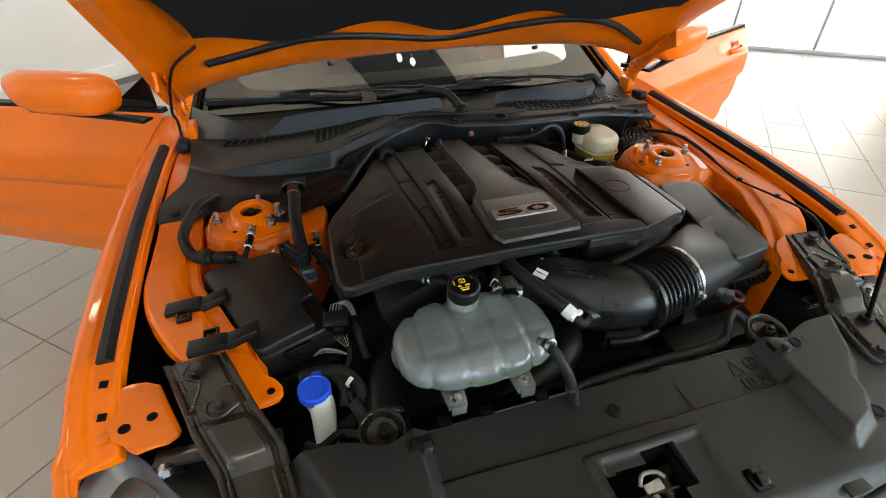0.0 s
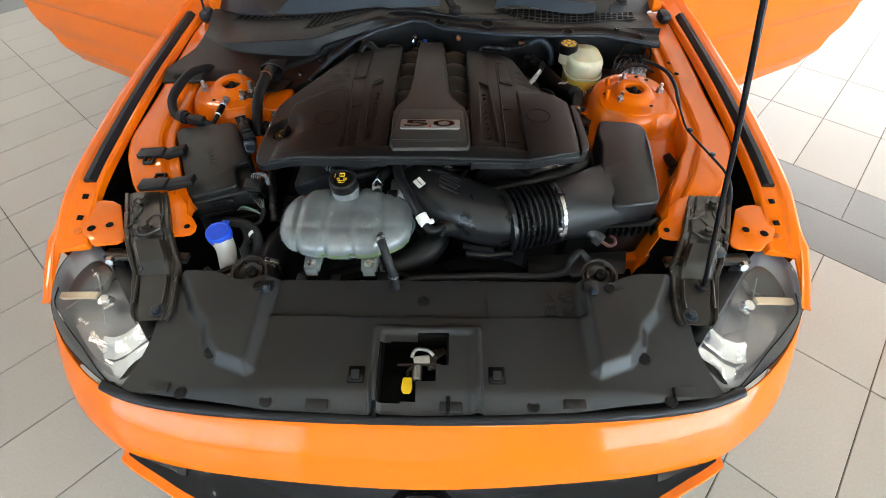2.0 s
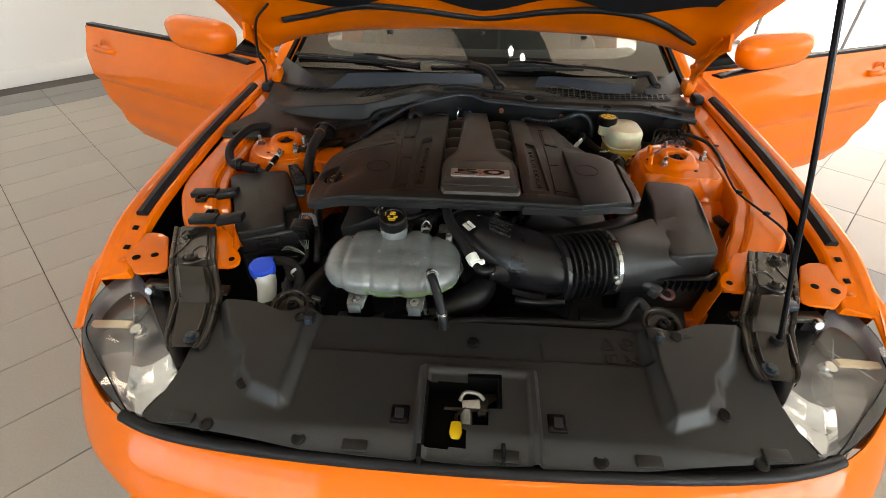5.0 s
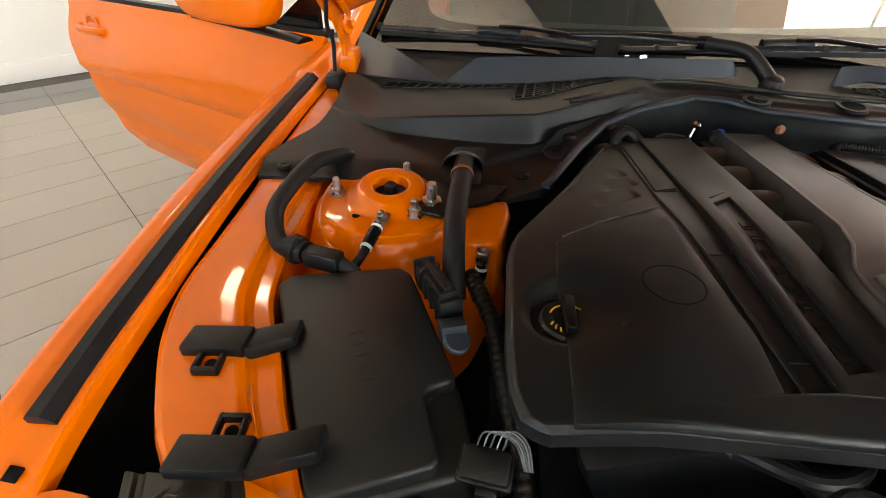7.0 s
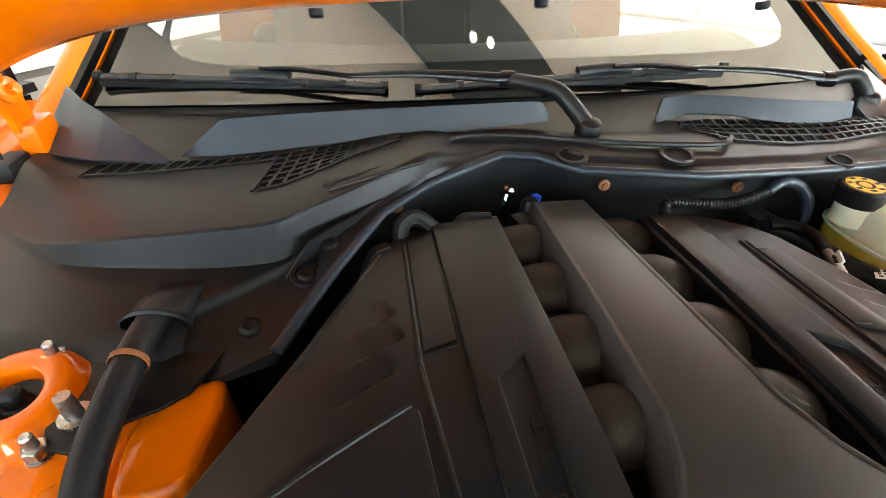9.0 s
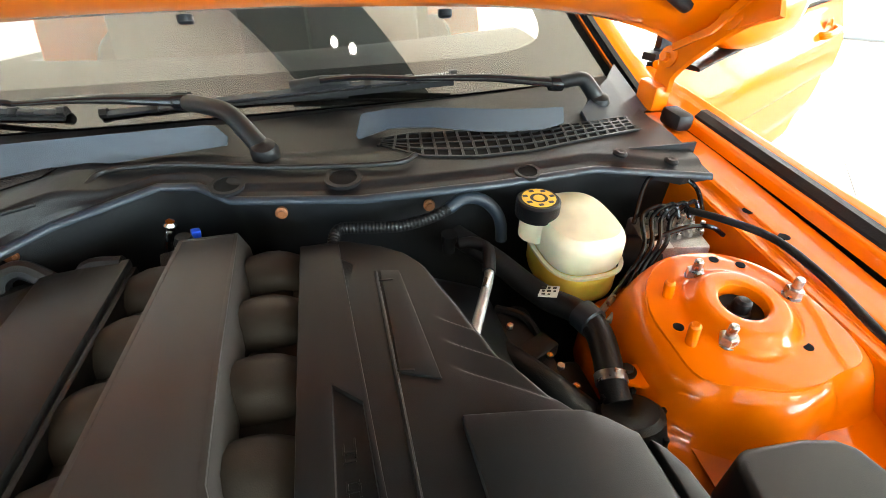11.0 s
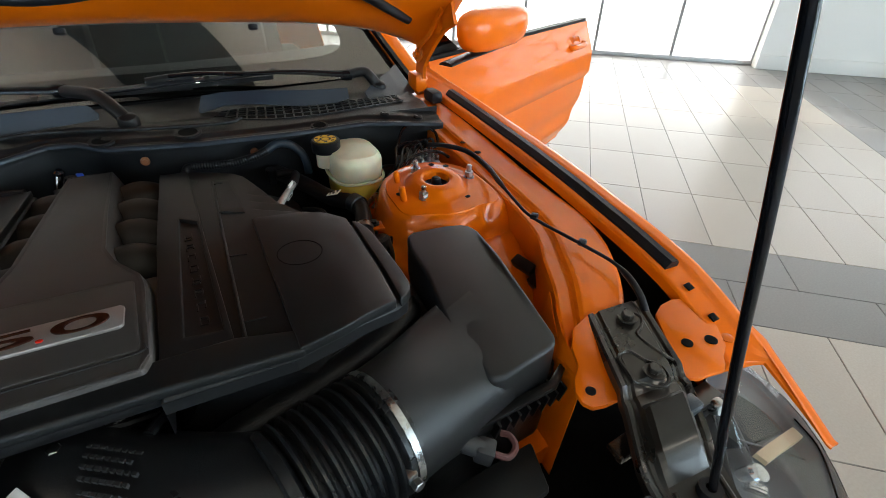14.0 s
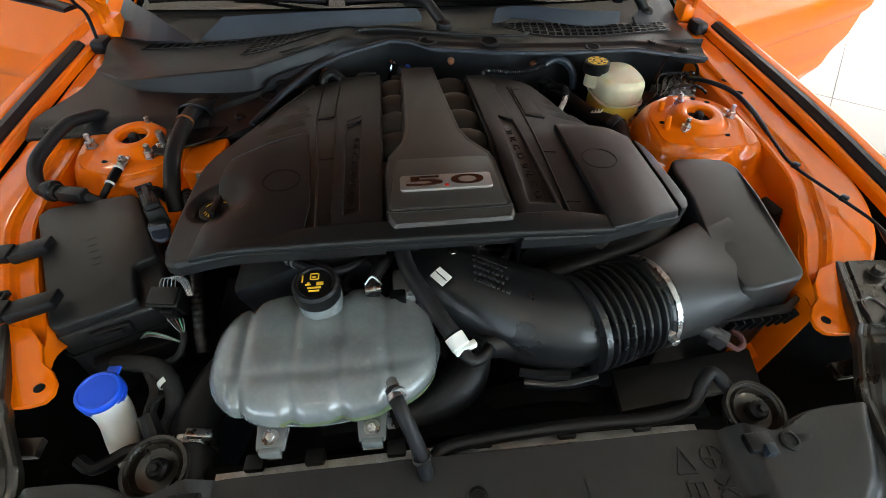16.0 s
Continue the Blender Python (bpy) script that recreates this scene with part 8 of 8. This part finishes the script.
part("pipe", tube([(0.296, 1.035, 0.862), (0.325, 1.09, 0.862), (0.345, 1.13, 0.858), (0.358, 1.163, 0.856)], 0.0066, 12), ALUMIN, mp)
part("hose_end", tube([(0.350, 1.143, 0.857), (0.363, 1.180, 0.856), (0.366, 1.203, 0.852), (0.352, 1.222, 0.850), (0.335, 1.230, 0.845)], 0.0090, 12), RUBBER, mp, "black rubber end")
part("tag", box((0.338, 1.118, 0.855), (0.004, 0.026, 0.036), 0.001, (0, 12, -30)), LABELM, mp, "white paper tag")
part("tag_print", join(*[box((0.3357, 1.1165, 0.866 - 0.007 * k), (0.0044, 0.016 - 0.004 * (k % 2), 0.0028), 0.0, (0, 12, -30)) for k in range(4)]), INK, mp)
part("port", join(lathe([(0.010, 0), (0.010, 0.02), (0.012, 0.02), (0.012, 0.034), (0.001, 0.034)], (0.322, 1.250, 0.820), (0, -0.1, 1), n=14)), BLACK, mp, "black service port cap")
bgh = thing("vacuum_hose", (0.43, 1.05, 0.80), "thick black vacuum hose with sticker and clamp", "hose")
part("hose", tube([(0.335, 1.265, 0.838), (0.381, 1.204, 0.826), (0.409, 1.150, 0.819), (0.429, 1.113, 0.818), (0.452, 1.078, 0.823), (0.461, 1.04, 0.824), (0.453, 1.0, 0.82), (0.444, 0.972, 0.815), (0.442, 0.95, 0.805)], 0.0170, 16), RUBBER, bgh)
part("sticker", box((0.4255, 1.1105, 0.8355), (0.025, 0.025, 0.0012), 0.0, (-4, -14, -35)), LABELM, bgh, "white printed sticker")
part("sticker_print", join(*[box((0.4255 + 0.0062 * (k % 3 - 1) + 0.003 * (k // 3 - 1), 1.1105 + 0.0062 * (k // 3 - 1) - 0.004 * (k % 3 - 1), 0.8362 + 0.0015 * (k % 3 - 1)), (0.0048 - 0.0014 * (k % 2), 0.0034, 0.0014), 0.0, (-4, -14, -35)) for k in range(9)]), INK, bgh)
part("sleeve", lathe([(0.017, -0.014), (0.0205, -0.012), (0.0205, 0.012), (0.017, 0.014)], (0.459, 1.062, 0.8240), (0.25, -0.95, 0.05), n=24, closed=True), SHEENBLUE, bgh, "grey foam sleeve")
clamp_ring((0.445, 0.974, 0.816), (-0.25, -0.9, -0.25), 0.0174, 0.012, bgh)
part("socket", lathe([(0.001, -0.05), (0.034, -0.05), (0.036, -0.02), (0.036, 0.012), (0.030, 0.018), (0.022, 0.018), (0.001, 0.010)], (0.445, 0.925, 0.80), (-0.1, 0.35, 0.9), n=26), BLACK, bgh, "black ribbed socket")
for k in range(6):
    a = 2 * math.pi * k / 6
    part("socket_rib", box((0.445 + 0.036 * math.cos(a), 0.925 + 0.036 * math.sin(a), 0.79), (0.006, 0.006, 0.05), 0.001), BLACK, bgh)
eb = thing("oil_separator", (0.39, 1.02, 0.70), "black ribbed plastic separator housing deep in the bay", "housing")
part("housing", join(box((0.36, 1.06, 0.75), (0.10, 0.16, 0.10), 0.02), box((0.40, 0.99, 0.75), (0.07, 0.08, 0.09), 0.012), tube([(0.33, 1.10, 0.78), (0.37, 1.0, 0.805), (0.42, 0.95, 0.78)], 0.018, 12), box((0.385, 1.045, 0.80), (0.05, 0.03, 0.022), 0.004, (0, 0, 25)), tube([(0.36, 1.13, 0.80), (0.39, 1.10, 0.805), (0.40, 1.06, 0.795)], 0.006, 8)), BLACK, eb)
for x, y, z in ((0.395, 1.03, 0.803), (0.375, 1.005, 0.803), (0.41, 0.985, 0.796), (0.365, 1.09, 0.802), (0.40, 1.01, 0.806)):
    part("screw", hexnut((x, y, z), 0.005, 0.006), STEEL, eb, "small bright screw")
gb = part("tower_lug", slab([(0.49, 0.985), (0.455, 0.99), (0.452, 0.965), (0.50, 0.945)], 0.812, 0.819, 0.002), ORANGE_BAY, car, "orange welded lug")
part("lug_bolt", join(lathe([(0.011, 0), (0.011, 0.003), (0.001, 0.003)], (0.466, 0.977, 0.819), n=16), hexnut((0.466, 0.977, 0.822), 0.007, 0.006)), BLACK, gb)

# brake hydraulic unit and its lines
ab = thing("brake_hydraulic_unit", (0.67, 1.2, 0.74), "silver and black brake hydraulic unit with many fittings", "hydraulic unit")
part("block", box((0.665, 1.195, 0.80), (0.10, 0.085, 0.075), 0.005, (0, 0, -12)), ALUMIN, ab, "cast aluminium valve block")
part("motor", lathe([(0.001, -0.035), (0.034, -0.035), (0.036, -0.03), (0.036, 0.035), (0.001, 0.035)], (0.605, 1.19, 0.80), (1, -0.2, 0), n=26), BLACK, ab, "black pump motor")
part("label", box((0.632, 1.165, 0.839), (0.03, 0.022, 0.001), 0.0, (0, 0, -12)), LABELM, ab, "pale label")
k = 0
for ix in range(4):
    for iy in range(3):
        x, y = 0.645 + 0.020 * ix, 1.175 + 0.022 * iy
        part("fitting", join(hexnut((x, y, 0.838), 0.0065, 0.010), lathe([(0.0035, 0.01), (0.0035, 0.024), (0.001, 0.024)], (x, y, 0.838), n=10)), STEEL, ab, "bright hydraulic fitting")
for q, end in enumerate(((0.500, 1.085, 0.815), (0.512, 1.075, 0.812), (0.524, 1.065, 0.81), (0.535, 1.052, 0.808))):
    x = 0.655 + 0.018 * q
    part("brake_line", tube([(x, 1.19, 0.862), (x - 0.01, 1.20, 0.884), (x - 0.05, 1.19, 0.878 - 0.004 * q), (0.585 + 0.012 * q, 1.145, 0.858), (0.548 + 0.01 * q, 1.115, 0.84), end], 0.0034, 8), GLOSSBLACK, ab, "thin black brake line")
    part("spring_guard", tube([[a + b * f for a, b in zip(end, (0.028, 0.016, 0.012))] for f in (-0.6, -0.3, 0.0, 0.3, 0.6)], 0.0048, 8), STEEL, ab, "bright union nut")
part("arch_line", tube([(0.61, 1.21, 0.85), (0.65, 1.255, 0.898), (0.70, 1.262, 0.90), (0.728, 1.235, 0.885), (0.722, 1.20, 0.862)], 0.0036, 8), GLOSSBLACK, ab, "thin black brake line")
part("arch_line", tube([(0.60, 1.16, 0.852), (0.66, 1.16, 0.868), (0.70, 1.155, 0.866), (0.725, 1.15, 0.85)], 0.0036, 8), GLOSSBLACK, ab, "thin black brake line")
for x, y in ((0.545, 1.035), (0.529, 0.967)):
    part("locating_pin", lathe([(0.0065, -0.01), (0.0065, 0.034), (0.004, 0.037), (0.001, 0.037)], (x, y, 0.858), (-0.15, 0.0, 1), n=14), ORANGE_BAY, car, "orange painted locating pin")

# right: release cable on the rail
rc2 = thing("release_cable", (0.73, 0.75, 0.86), "black hood release cable clipped along the rail", "cable")
part("cable", tube([(0.69, 1.20, 0.87), (0.707, 1.135, 0.888), (0.735, 1.078, 0.889), (0.738, 1.0, 0.884), (0.724, 0.930, 0.882), (0.716, 0.862, 0.874), (0.716, 0.80, 0.866), (0.738, 0.690, 0.865), (0.752, 0.62, 0.862), (0.748, 0.565, 0.848), (0.742, 0.53, 0.82)], lambda k: 0.0030 + 0.0026 * (smooth01(0.46, 0.40, k) + smooth01(0.80, 0.84, k)), 12, 10), RUBBER, rc2)
for x, y, z in ((0.724, 0.80, 0.866), (0.746, 0.692, 0.865)):
    part("cable_clip", box((x - 0.004, y, z + 0.001), (0.013, 0.014, 0.011), 0.003, (0, 0, 30)), BLACK, rc2, "black cable clip")
sc = thing("side_plug", (0.69, 0.735, 0.76), "small black plug hanging on the inner rail", "plug")
part("body", join(box((0.684, 0.765, 0.788), (0.022, 0.05, 0.02), 0.004, (0, -30, 10)), box((0.69, 0.715, 0.775), (0.03, 0.05, 0.026), 0.004, (0, -30, 4))), BLACK, sc)
part("tail", tube([(0.69, 0.70, 0.77), (0.685, 0.66, 0.74), (0.66, 0.63, 0.70)], 0.006, 8), TAPE, sc)
for y in (1.17, 1.10):
    part("rail_mark", lathe([(0.001, 0), (0.008, 0), (0.008, 0.001), (0.001, 0.001)], (0.775, y, 0.873), n=14), VOID, car, "small dark hole in the rail")
part("bracket_clip", box((0.665, 0.395, 0.81), (0.034, 0.022, 0.03), 0.004), SHEENBLUE, car, "grey prop rod clip")
part("rod_grommet", lathe([(0.006, -0.006), (0.013, -0.006), (0.013, 0.006), (0.006, 0.006)], (0.611, 0.314, 0.797), (0, 0, 1), n=18, closed=True), RUBBER, car, "black rod grommet")

# ---- floor tiles, last ----
def tile_mesh(name, w, d, material):
    bm = box((0, 0, 0), (w, d, 0.008), 0.0015, seg=1)
    me = bpy.data.meshes.new(name)
    bm.to_mesh(me)
    bm.free()
    me.materials.append(material)
    return me


TU, TV, U0, V0 = 0.303, 0.603, 0.593, 2.605
pale, dark, band = (tile_mesh("tile", TU - 0.004, TV - 0.004, TILE_PALE), tile_mesh("tile", TU - 0.004, TV - 0.004, TILE_DARK), tile_mesh("tile", TV - 0.004, TU - 0.004, TILE_DARK))
turn = Matrix.Rotation(UA, 4, "Z")
spots = []
for j in range(-14, 9):
    lo = V0 + j * TV if j >= 0 else V0 - 2 * TU + (j + 1) * TV - TV
    for i in range(-24, 24):
        u, v = U0 + (i + 0.5) * TU, lo + TV / 2
        if u < WEST + 0.15 or u > EAST - 0.15 or v < SOUTH + 0.3 or v > NORTH + 0.2:
            continue
        spots.append((u, v, dark if (u < -5.2 or u > 2.55 or v > 6.25) else pale))
for i in range(-12, 12):
    for r in (0, 1):
        u = U0 + (i + 0.5 + 0.5 * r) * TV
        if WEST + 0.3 < u < EAST - 0.3:
            spots.append((u, V0 - (r + 0.5) * TU, band))
spots.sort(key=lambda t: (room(t[0], t[1]) - Vector((0.3, 1.2, 0))).length)
rest = {id(pale): [], id(dark): [], id(band): []}
for k, (u, v, me) in enumerate(spots):
    at = Matrix.Translation(room(u, v, -0.004)) @ turn
    if k < 300:
        t = new("tile", me)
        t.parent = floor
        t.matrix_basis = at
    else:
        rest[id(me)].append(at)
for me, name in ((pale, "far_pale_tiles"), (dark, "far_dark_tiles"), (band, "far_band_tiles")):
    src = [Vector(v.co) for v in me.vertices]
    faces = [tuple(p.vertices) for p in me.polygons]
    verts, polys = [], []
    for at in rest[id(me)]:
        n = len(verts)
        verts += [tuple(at @ c) for c in src]
        polys += [tuple(n + q for q in f) for f in faces]
    if verts:
        far = bpy.data.meshes.new(name)
        far.from_pydata(verts, [], polys)
        far.materials.append(me.materials[0])
        ob = new(name, far)
        ob.parent = floor
        tagged(ob, kind="stuff")
